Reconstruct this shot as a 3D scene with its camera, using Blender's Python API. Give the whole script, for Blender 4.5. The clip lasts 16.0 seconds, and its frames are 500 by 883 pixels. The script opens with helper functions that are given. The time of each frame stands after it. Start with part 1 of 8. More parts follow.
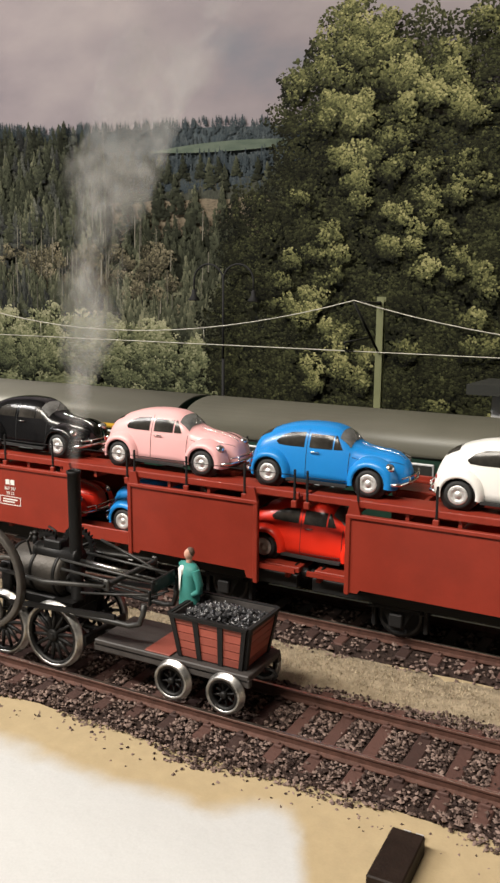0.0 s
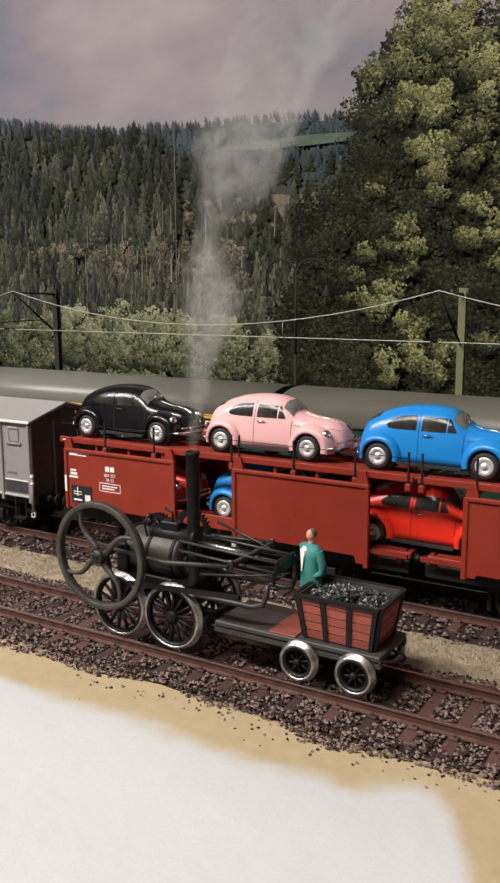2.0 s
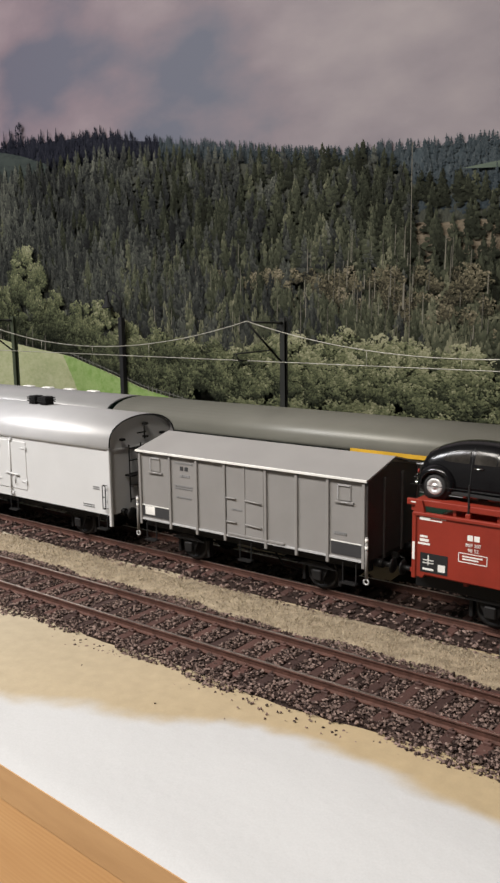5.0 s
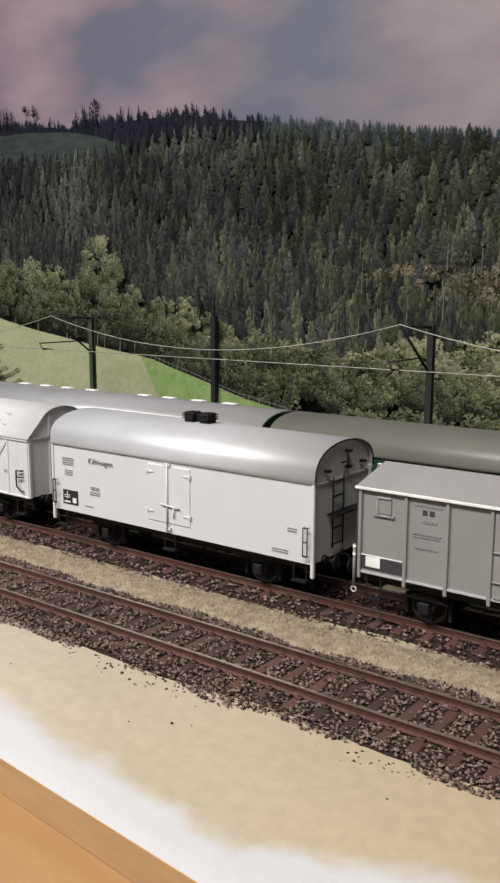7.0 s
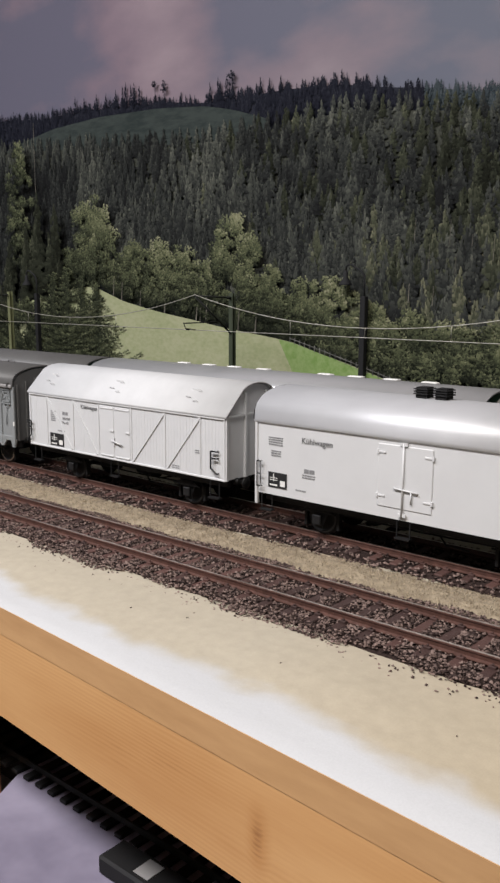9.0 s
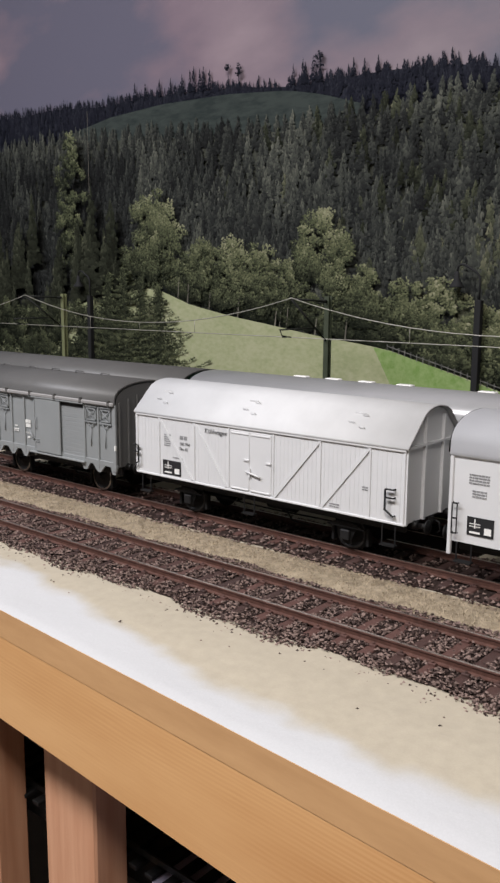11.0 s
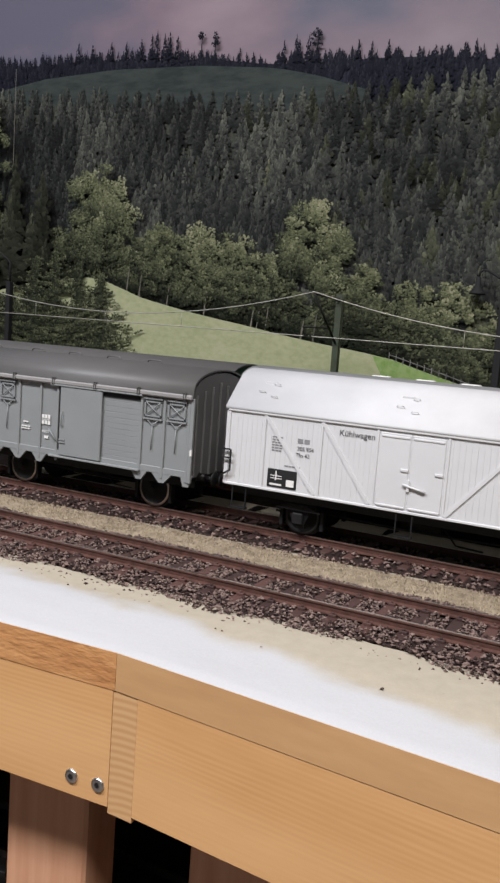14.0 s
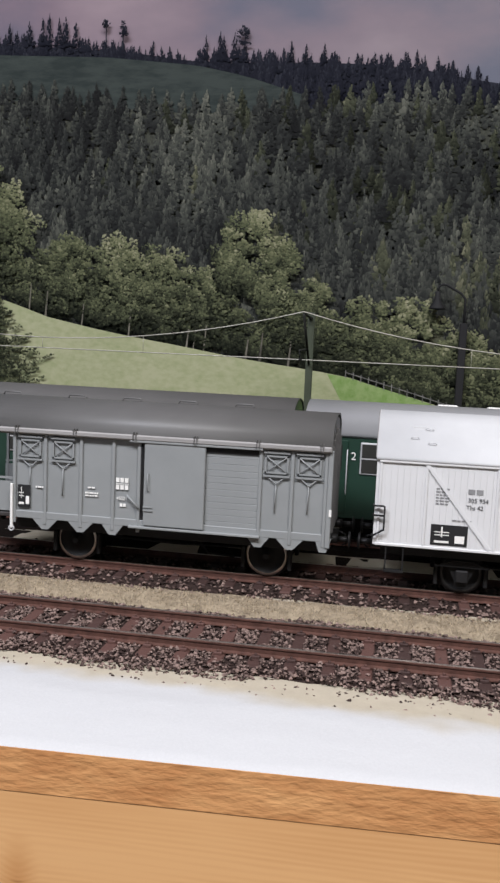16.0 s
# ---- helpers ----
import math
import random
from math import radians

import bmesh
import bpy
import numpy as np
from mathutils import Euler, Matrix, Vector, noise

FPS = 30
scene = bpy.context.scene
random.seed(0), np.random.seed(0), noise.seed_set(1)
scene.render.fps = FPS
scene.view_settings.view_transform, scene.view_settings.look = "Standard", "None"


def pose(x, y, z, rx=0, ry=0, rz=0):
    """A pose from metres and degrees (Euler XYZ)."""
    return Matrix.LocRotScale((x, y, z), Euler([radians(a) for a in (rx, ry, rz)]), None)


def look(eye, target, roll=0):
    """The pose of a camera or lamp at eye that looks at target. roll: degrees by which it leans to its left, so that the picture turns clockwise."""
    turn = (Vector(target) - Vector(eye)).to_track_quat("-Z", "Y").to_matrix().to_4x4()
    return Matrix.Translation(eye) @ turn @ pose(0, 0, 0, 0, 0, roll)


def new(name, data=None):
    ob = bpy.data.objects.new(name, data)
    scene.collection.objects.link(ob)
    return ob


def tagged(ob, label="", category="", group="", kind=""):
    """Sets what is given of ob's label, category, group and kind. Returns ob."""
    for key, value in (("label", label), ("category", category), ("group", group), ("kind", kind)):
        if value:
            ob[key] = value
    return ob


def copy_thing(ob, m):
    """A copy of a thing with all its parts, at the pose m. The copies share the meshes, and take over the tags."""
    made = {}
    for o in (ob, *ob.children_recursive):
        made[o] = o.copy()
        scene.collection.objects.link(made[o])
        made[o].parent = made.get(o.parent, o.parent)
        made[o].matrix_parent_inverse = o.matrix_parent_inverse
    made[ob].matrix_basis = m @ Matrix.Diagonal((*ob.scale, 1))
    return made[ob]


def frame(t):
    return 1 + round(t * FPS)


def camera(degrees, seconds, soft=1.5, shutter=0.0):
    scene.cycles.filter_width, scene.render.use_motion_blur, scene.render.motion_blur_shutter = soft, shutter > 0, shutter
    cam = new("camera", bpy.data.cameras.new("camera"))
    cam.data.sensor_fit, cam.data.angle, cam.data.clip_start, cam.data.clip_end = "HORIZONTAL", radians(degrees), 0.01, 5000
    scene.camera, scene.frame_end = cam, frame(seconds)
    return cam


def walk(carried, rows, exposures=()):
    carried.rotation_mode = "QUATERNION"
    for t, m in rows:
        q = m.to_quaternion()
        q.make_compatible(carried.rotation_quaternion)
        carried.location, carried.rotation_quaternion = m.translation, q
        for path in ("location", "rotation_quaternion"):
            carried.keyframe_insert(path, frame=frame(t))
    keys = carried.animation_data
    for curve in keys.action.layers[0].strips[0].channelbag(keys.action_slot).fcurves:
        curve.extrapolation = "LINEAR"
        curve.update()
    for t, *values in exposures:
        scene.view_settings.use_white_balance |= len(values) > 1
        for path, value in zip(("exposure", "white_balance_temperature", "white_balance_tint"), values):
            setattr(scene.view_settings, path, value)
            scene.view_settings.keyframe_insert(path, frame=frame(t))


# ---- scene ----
cam = camera(32.9, 16.0, 2.5)
PATH = [
    (0, (0.035, 0.119, 0.266), (-0.886, 1.854, -0.108), 0.4),
    (0.5, (0.013, 0.092, 0.256), (-0.889, 1.843, -0.097), 0.5),
    (1, (0.005, 0.085, 0.248), (-0.901, 1.834, -0.102), 0.3),
    (1.5, (-0.003, 0.089, 0.253), (-0.968, 1.804, -0.103), -0.2),
    (2, (-0.007, 0.098, 0.25), (-1.011, 1.79, -0.109), -0.2),
    (2.5, (-0.021, 0.091, 0.251), (-1.038, 1.775, -0.112), -0.4),
    (3, (-0.048, 0.106, 0.268), (-1.131, 1.743, -0.116), -1.4),
    (3.5, (-0.09, 0.079, 0.269), (-1.151, 1.735, -0.095), -1.2),
    (4, (-0.145, 0.075, 0.255), (-1.27, 1.701, -0.051), -0.2),
    (4.5, (-0.184, 0.053, 0.273), (-1.336, 1.653, -0.06), -1.0),
    (5, (-0.21, 0.053, 0.278), (-1.411, 1.617, -0.058), -0.8),
    (5.2, (-0.233, 0.062, 0.282), (-1.469, 1.598, -0.051), -0.7),
    (7.3, (-0.494, 0.064, 0.277), (-1.671, 1.644, -0.066), 0.2),
    (7.5, (-0.514, 0.05, 0.272), (-1.698, 1.622, -0.085), 0.2),
    (8, (-0.568, 0.021, 0.263), (-1.791, 1.563, -0.09), 0.5),
    (8.5, (-0.603, 0.019, 0.259), (-1.861, 1.535, -0.087), 0.2),
    (9, (-0.623, 0.024, 0.251), (-1.902, 1.522, -0.098), 0.3),
    (9.5, (-0.657, 0.028, 0.246), (-1.948, 1.515, -0.105), -0.0),
    (10, (-0.723, 0.037, 0.251), (-2.026, 1.515, -0.096), -0.4),
    (10.2, (-0.749, 0.04, 0.252), (-2.047, 1.522, -0.092), -0.2),
    (12.3, (-0.913, 0.034, 0.253), (-2.118, 1.588, -0.113), 0.7),
    (12.5, (-0.93, 0.033, 0.248), (-2.107, 1.608, -0.118), 0.7),
    (13, (-0.997, 0.019, 0.232), (-2.085, 1.662, -0.108), 1.3),
    (13.5, (-1.075, 0.009, 0.219), (-2.047, 1.73, -0.09), 3.3),
    (14, (-1.14, 0.017, 0.2), (-2.038, 1.783, -0.073), 4.2),
    (14.5, (-1.228, 0.014, 0.194), (-1.992, 1.845, -0.057), 4.6),
    (15, (-1.292, 0.006, 0.201), (-1.945, 1.88, -0.046), 4.3),
    (15.5, (-1.36, 0.003, 0.208), (-1.886, 1.917, -0.038), 3.9),
    (16, (-1.453, 0.015, 0.213), (-1.781, 1.972, -0.029), 2.5),
]
EXPOSURES = [(0, 0.47, 6950, 9), (1.5, 0.34, 6700, 10), (3.5, 0.24, 6600, 10), (5, 0.09, 6550, 10), (7.5, 0.03, 6400, 11), (8.5, -0.08, 6350, 12), (10, -0.09, 6300, 13), (12.5, -0.1, 6250, 13), (14, -0.08, 6200, 13), (16, -0.01, 6100, 13)]
walk(cam, [(t, look(eye, target, roll)) for t, eye, target, roll in PATH], EXPOSURES)

# ---- world, lights ----
def build_world():
    w = bpy.data.worlds.new("room_air")
    w.use_nodes = True
    scene.world = w
    bg = w.node_tree.nodes["Background"]
    bg.inputs[0].default_value = (0.9, 0.86, 0.84, 1)
    bg.inputs[1].default_value = 0.12


build_world()


def ceiling_lamp(name, x, y, z, sx, sy, watts, colour):
    d = bpy.data.lights.new(name, "AREA")
    d.shape, d.size, d.size_y, d.energy, d.color = "RECTANGLE", sx, sy, watts, colour
    ob = new(name, d)
    ob.matrix_world = pose(x, y, z)
    return ob


ceiling_lamp("ceiling_lamp_light", -0.7, -0.8, 1.98, 1.4, 0.4, 75, (1.0, 0.95, 0.89))
ceiling_lamp("ceiling_lamp_light", -2.3, -0.8, 1.98, 1.4, 0.4, 82, (0.97, 0.97, 1.0))


# ---- materials ----
def mat(name, col, rough=0.6, metal=0.0, var=0.15, scale=60.0, bump=0.0, bscale=300.0, col2=None, island=False, obj=False, spec=0.5, coat=0.0, stretch=None, emit=0.0):
    m = bpy.data.materials.new(name)
    m.use_nodes = True
    nt = m.node_tree
    N, L = nt.nodes, nt.links
    b = N["Principled BSDF"]
    b.inputs["Roughness"].default_value = rough
    b.inputs["Metallic"].default_value = metal
    b.inputs["Specular IOR Level"].default_value = spec
    b.inputs["Coat Weight"].default_value = coat
    b.inputs["Coat Roughness"].default_value = 0.08
    tc = N.new("ShaderNodeTexCoord")
    src = tc.outputs["Object"]
    if stretch:
        mp = N.new("ShaderNodeMapping")
        mp.inputs["Scale"].default_value = stretch
        L.new(src, mp.inputs[0])
        src = mp.outputs[0]
    n1 = N.new("ShaderNodeTexNoise")
    n1.inputs["Scale"].default_value = scale
    n1.inputs["Detail"].default_value = 5
    n1.inputs["Roughness"].default_value = 0.65
    L.new(src, n1.inputs["Vector"])
    ramp = N.new("ShaderNodeValToRGB")
    c2 = col2 or tuple(min(1, c * (1 + var)) for c in col)
    c1 = col if col2 else tuple(c * (1 - var) for c in col)
    ramp.color_ramp.elements[0].color, ramp.color_ramp.elements[1].color = (*c1, 1), (*c2, 1)
    ramp.color_ramp.elements[0].position, ramp.color_ramp.elements[1].position = 0.3, 0.72
    fac = n1.outputs["Fac"]
    if island or obj:
        g = N.new("ShaderNodeNewGeometry" if island else "ShaderNodeObjectInfo")
        mx = N.new("ShaderNodeMix")
        mx.inputs[0].default_value = 0.7
        L.new(fac, mx.inputs[2])
        L.new(g.outputs["Random Per Island" if island else "Random"], mx.inputs[3])
        fac = mx.outputs[0]
    L.new(fac, ramp.inputs[0])
    L.new(ramp.outputs[0], b.inputs["Base Color"])
    rr = N.new("ShaderNodeMapRange")
    rr.inputs[3].default_value, rr.inputs[4].default_value = max(0.02, rough - 0.08), min(1, rough + 0.1)
    L.new(n1.outputs["Fac"], rr.inputs[0])
    L.new(rr.outputs[0], b.inputs["Roughness"])
    if bump:
        n2 = N.new("ShaderNodeTexNoise")
        n2.inputs["Scale"].default_value = bscale
        n2.inputs["Detail"].default_value = 4
        L.new(src, n2.inputs["Vector"])
        bp = N.new("ShaderNodeBump")
        bp.inputs["Strength"].default_value = bump
        bp.inputs["Distance"].default_value = 0.001
        L.new(n2.outputs["Fac"], bp.inputs["Height"])
        L.new(bp.outputs[0], b.inputs["Normal"])
    return m


def wood_mat(name, light, dark, rough=0.5):
    """Planed softwood: fine straight grain along x that fades in and out, broad colour drift and two knots."""
    m = bpy.data.materials.new(name)
    m.use_nodes = True
    N, L = m.node_tree.nodes, m.node_tree.links
    b = N["Principled BSDF"]

    def math_node(op, a, c):
        n = N.new("ShaderNodeMath")
        n.operation = op
        for i, v in enumerate((a, c)):
            if isinstance(v, float):
                n.inputs[i].default_value = v
            else:
                L.new(v, n.inputs[i])
        return n.outputs[0]

    def noise_node(scale, detail, stretch):
        mp = N.new("ShaderNodeMapping")
        mp.inputs["Scale"].default_value = stretch
        L.new(tc.outputs["Object"], mp.inputs[0])
        n = N.new("ShaderNodeTexNoise")
        n.inputs["Scale"].default_value, n.inputs["Detail"].default_value = scale, detail
        L.new(mp.outputs[0], n.inputs["Vector"])
        return n.outputs["Fac"]

    tc = N.new("ShaderNodeTexCoord")
    sx = N.new("ShaderNodeSeparateXYZ")
    L.new(tc.outputs["Object"], sx.inputs[0])
    # knots: the grain bends round them
    knot = None
    for kx, kz in KNOTS:
        dx = math_node("MULTIPLY", math_node("SUBTRACT", sx.outputs[0], kx), 1.0)
        dz = math_node("MULTIPLY", math_node("SUBTRACT", sx.outputs[2], kz), 0.42)
        d = math_node("SQRT", math_node("ADD", math_node("MULTIPLY", dx, dx), math_node("MULTIPLY", dz, dz)), 0.0)
        k = N.new("ShaderNodeMapRange")
        k.interpolation_type = "SMOOTHSTEP"
        k.inputs[1].default_value, k.inputs[2].default_value, k.inputs[3].default_value, k.inputs[4].default_value = 0.0, 0.012, 1.0, 0.0
        L.new(d, k.inputs[0])
        knot = k.outputs[0] if knot is None else math_node("MAXIMUM", knot, k.outputs[0])
    bend = math_node("MULTIPLY", noise_node(1.0, 2.5, (2.2, 6.0, 22.0)), 46.0)
    ph = math_node("ADD", math_node("MULTIPLY", sx.outputs[2], 2100.0), math_node("ADD", bend, math_node("MULTIPLY", knot, 9.0)))
    grain = math_node("SINE", ph, 0.0)
    fade = N.new("ShaderNodeMapRange")
    fade.inputs[1].default_value, fade.inputs[2].default_value, fade.inputs[3].default_value, fade.inputs[4].default_value = 0.4, 0.75, 0.01, 0.085
    L.new(noise_node(1.0, 2.0, (5.0, 5.0, 26.0)), fade.inputs[0])
    fibre = math_node("MULTIPLY", math_node("SUBTRACT", noise_node(1.0, 3.0, (14.0, 500.0, 700.0)), 0.5), 0.22)
    drift = noise_node(1.0, 3.0, (4.0, 8.0, 16.0))
    tone = math_node("ADD", math_node("ADD", drift, fibre), math_node("MULTIPLY", grain, fade.outputs[0]))
    tone = math_node("SUBTRACT", tone, math_node("MULTIPLY", knot, 0.34))
    ramp = N.new("ShaderNodeValToRGB")
    e = ramp.color_ramp.elements
    e[0].position, e[0].color = 0.22, (*dark, 1)
    e[1].position, e[1].color = 0.66, (*light, 1)
    e.new(0.02).color = (dark[0] * 0.55, dark[1] * 0.45, dark[2] * 0.4, 1)
    L.new(tone, ramp.inputs[0])
    L.new(ramp.outputs[0], b.inputs["Base Color"])
    b.inputs["Roughness"].default_value = rough
    bp = N.new("ShaderNodeBump")
    bp.inputs["Strength"].default_value, bp.inputs["Distance"].default_value = 0.06, 0.0004
    L.new(tone, bp.inputs["Height"])
    L.new(bp.outputs[0], b.inputs["Normal"])
    return m


KNOTS = ((-0.881, -0.034), (-1.612, -0.041))
M = {}
M["black_iron"] = mat("black_iron", (0.009, 0.0086, 0.0085), 0.5, 0.3, 0.35, 120, 0.25, 700, spec=0.35)
M["grey_iron"] = mat("grey_iron", (0.05, 0.049, 0.047), 0.48, 0.6, 0.3, 90, 0.2, 600)
M["cast_iron"] = mat("cast_iron", (0.058, 0.051, 0.044), 0.52, 0.35, 0.4, 90, 0.3, 600)
M["bright_steel"] = mat("bright_steel", (0.55, 0.54, 0.52), 0.28, 1.0, 0.15, 200)
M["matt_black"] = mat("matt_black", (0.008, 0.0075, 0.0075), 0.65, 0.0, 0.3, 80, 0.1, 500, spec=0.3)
M["rust_rail"] = mat("rust_rail", (0.088, 0.04, 0.029), 0.55, 0.2, 0.35, 150, 0.3, 900)
M["rail_top"] = mat("rail_top", (0.58, 0.51, 0.45), 0.34, 1.0, 0.2, 200)
M["sleeper"] = mat("sleeper", (0.058, 0.026, 0.02), 0.75, 0.0, 0.4, 120, 0.5, 500, obj=True)
M["ballast"] = mat("ballast", (0.03, 0.017, 0.014), 0.75, 0, 0.35, 300, 0.4, 1500, col2=(0.225, 0.158, 0.134), island=True, spec=0.25)
M["ballast_bed"] = mat("ballast_bed", (0.012, 0.008, 0.007), 0.9, 0, 0.4, 400, 0.8, 900, col2=(0.05, 0.033, 0.028), spec=0.1)
# near-black: the shade under the trains is put into this gravel's colour
M["rear_gravel_shaded"] = mat("rear_gravel_shaded", (0.006, 0.0045, 0.004), 0.95, 0, 0.4, 400, 0.8, 900, col2=(0.018, 0.013, 0.011), spec=0.05)
M["grass_tan"] = mat("grass_tan", (0.18, 0.14, 0.09), 0.9, 0, 0.3, 110, 1.0, 1400, col2=(0.41, 0.335, 0.23))
M["grass_fibre"] = mat("grass_fibre", (0.2, 0.155, 0.098), 0.9, 0, 0.3, 70, col2=(0.47, 0.39, 0.27), island=True)
M["wagon_white"] = mat("wagon_white", (0.58, 0.58, 0.575), 0.45, 0, 0.03, 25, 0.03, 900)
M["roof_silver"] = mat("roof_silver", (0.56, 0.56, 0.565), 0.5, 0.4, 0.04, 20, 0.03, 900)
M["roof_white"] = mat("roof_white", (0.52, 0.52, 0.515), 0.6, 0, 0.08, 18, 0.05, 700)
M["wagon_grey"] = mat("wagon_grey", (0.235, 0.225, 0.215), 0.5, 0, 0.06, 30, 0.04, 900)
M["roof_grey"] = mat("roof_grey", (0.26, 0.25, 0.24), 0.5, 0, 0.06, 25, 0.04, 900)
M["sbb_grey"] = mat("sbb_grey", (0.225, 0.235, 0.232), 0.5, 0, 0.05, 30, 0.04, 900)
M["sbb_roof"] = mat("sbb_roof", (0.10, 0.098, 0.094), 0.5, 0, 0.07, 25, 0.04, 900)
M["wagon_red"] = mat("wagon_red", (0.235, 0.029, 0.017), 0.36, 0, 0.12, 40, 0.04, 900, spec=0.28)
M["coach_green"] = mat("coach_green", (0.013, 0.036, 0.024), 0.35, 0, 0.1, 30)
M["coach_roof"] = mat("coach_roof", (0.145, 0.142, 0.118), 0.42, 0.12, 0.08, 18, 0.03, 900)
M["coach_roof_dark"] = mat("coach_roof_dark", (0.092, 0.088, 0.067), 0.45, 0.1, 0.1, 18, 0.03, 900)
M["coach_roof_light"] = mat("coach_roof_light", (0.42, 0.42, 0.42), 0.32, 0.35, 0.05, 18, 0.03, 900)
M["hub_silver"] = mat("hub_silver", (0.74, 0.735, 0.72), 0.34, 0.55, 0.15, 300)
M["worn_tyre"] = mat("worn_tyre", (0.40, 0.39, 0.375), 0.34, 0.9, 0.5, 160)
M["car_glass"] = mat("car_glass", (0.032, 0.029, 0.025), 0.16, 0, 0.7, 60, spec=0.2)
M["screen_glass"] = mat("screen_glass", (0.15, 0.15, 0.145), 0.1, 0, 0.5, 90, spec=0.4)
M["glass_dark"] = mat("glass_dark", (0.03, 0.03, 0.027), 0.06, 0, 0.2, 30)
M["yellow"] = mat("yellow", (0.62, 0.36, 0.03), 0.5)
M["chrome"] = mat("chrome", (0.82, 0.82, 0.8), 0.12, 1.0, 0.05, 80)
M["tyre"] = mat("tyre", (0.018, 0.018, 0.018), 0.75, 0, 0.2, 200)
M["print_black"] = mat("print_black", (0.035, 0.035, 0.037), 0.6)
M["print_dim"] = mat("print_dim", (0.10, 0.10, 0.10), 0.6)
M["print_grey"] = mat("print_grey", (0.2, 0.2, 0.2), 0.6)
M["print_white"] = mat("print_white", (0.75, 0.74, 0.7), 0.6)
M["print_red"] = mat("print_red", (0.5, 0.06, 0.04), 0.6)
M["mast_green"] = mat("mast_green", (0.165, 0.175, 0.085), 0.6, 0, 0.1, 60)
# the mast green again, darkened for a mast that stands in less light
M["mast_green_shaded"] = mat("mast_green_shaded", (0.045, 0.056, 0.032), 0.6, 0, 0.15, 60)
M["mast_dark"] = mat("mast_dark", (0.016, 0.017, 0.014), 0.8, 0, 0.1, 60)
M["wire"] = mat("wire", (0.44, 0.42, 0.36), 0.45, 0.5, 0.1, 60)
M["lamp_black"] = mat("lamp_black", (0.007, 0.007, 0.0075), 0.8, 0, 0.2, 60)
M["lamp_glass"] = mat("lamp_glass", (0.6, 0.58, 0.5), 0.2)
M["coal"] = mat("coal", (0.012, 0.012, 0.013), 0.3, 0, 0.4, 300, 0.3, 1500, col2=(0.05, 0.05, 0.054), island=True)
M["tender_red"] = mat("tender_red", (0.27, 0.062, 0.042), 0.65, 0, 0.25, 90, 0.3, 700, obj=True)
M["deck_dark"] = mat("deck_dark", (0.035, 0.03, 0.028), 0.6, 0, 0.3, 120, 0.3, 600)
M["block_brown"] = mat("block_brown", (0.0145, 0.0085, 0.006), 0.6, 0, 0.3, 120, 0.3, 600, spec=0.2)
M["pine"] = wood_mat("pine", (0.60, 0.345, 0.148), (0.475, 0.24, 0.088))
M["pine_edge"] = mat("pine_edge", (0.42, 0.235, 0.10), 0.7, 0, 0.2, 14, 0.08, 700, col2=(0.51, 0.30, 0.135), stretch=(1, 1, 6))
M["board_edge_rough"] = mat("board_edge_rough", (0.36, 0.15, 0.045), 0.75, 0, 0.2, 60, 0.9, 350, col2=(0.55, 0.29, 0.11), stretch=(0.35, 1, 1))


def ring_mat(name, light, dark):
    """Sawn end of a board with curved growth rings."""
    m = bpy.data.materials.new(name)
    m.use_nodes = True
    N, L = m.node_tree.nodes, m.node_tree.links
    b = N["Principled BSDF"]
    tc = N.new("ShaderNodeTexCoord")
    mp = N.new("ShaderNodeMapping")
    mp.inputs["Location"].default_value = (1.372, 0, 0.13)
    mp.inputs["Scale"].default_value = (1, 0, 1)
    L.new(tc.outputs["Object"], mp.inputs[0])
    w = N.new("ShaderNodeTexWave")
    w.wave_type, w.rings_direction = "RINGS", "SPHERICAL"
    w.inputs["Scale"].default_value, w.inputs["Distortion"].default_value, w.inputs["Detail"].default_value, w.inputs["Detail Scale"].default_value = 75, 1.2, 2, 0.4
    L.new(mp.outputs[0], w.inputs["Vector"])
    r = N.new("ShaderNodeValToRGB")
    r.color_ramp.elements[0].position, r.color_ramp.elements[0].color = 0.1, (*light, 1)
    r.color_ramp.elements[1].position, r.color_ramp.elements[1].color = 1.0, (*dark, 1)
    L.new(w.outputs["Fac"], r.inputs[0])
    L.new(r.outputs[0], b.inputs["Base Color"])
    b.inputs["Roughness"].default_value = 0.65
    return m


M["endgrain"] = ring_mat("endgrain", (0.54, 0.325, 0.15), (0.455, 0.25, 0.105))
M["pine_post"] = mat("pine_post", (0.45, 0.215, 0.115), 0.6, 0, 0.2, 12, 0.2, 300, col2=(0.58, 0.32, 0.19), stretch=(8, 8, 0.5))
M["steel_screw"] = mat("steel_screw", (0.6, 0.59, 0.57), 0.3, 1.0, 0.2, 400)
M["shelf_paint"] = mat("shelf_paint", (0.13, 0.115, 0.16), 0.5, 0, 0.2, 5, 0.1, 200, col2=(0.3, 0.27, 0.34))
M["wall_paint"] = mat("wall_paint", (0.17, 0.165, 0.16), 0.9, 0, 0.05, 6, 0.1, 120)
M["room_floor"] = mat("room_floor", (0.15, 0.12, 0.095), 0.6, 0, 0.2, 8)
M["ceiling_paint"] = mat("ceiling_paint", (0.55, 0.54, 0.52), 0.95, 0, 0.03, 6)
M["skin"] = mat("skin", (0.5, 0.27, 0.2), 0.6)
M["coat_green"] = mat("coat_green", (0.03, 0.2, 0.175), 0.65, 0, 0.15, 150)


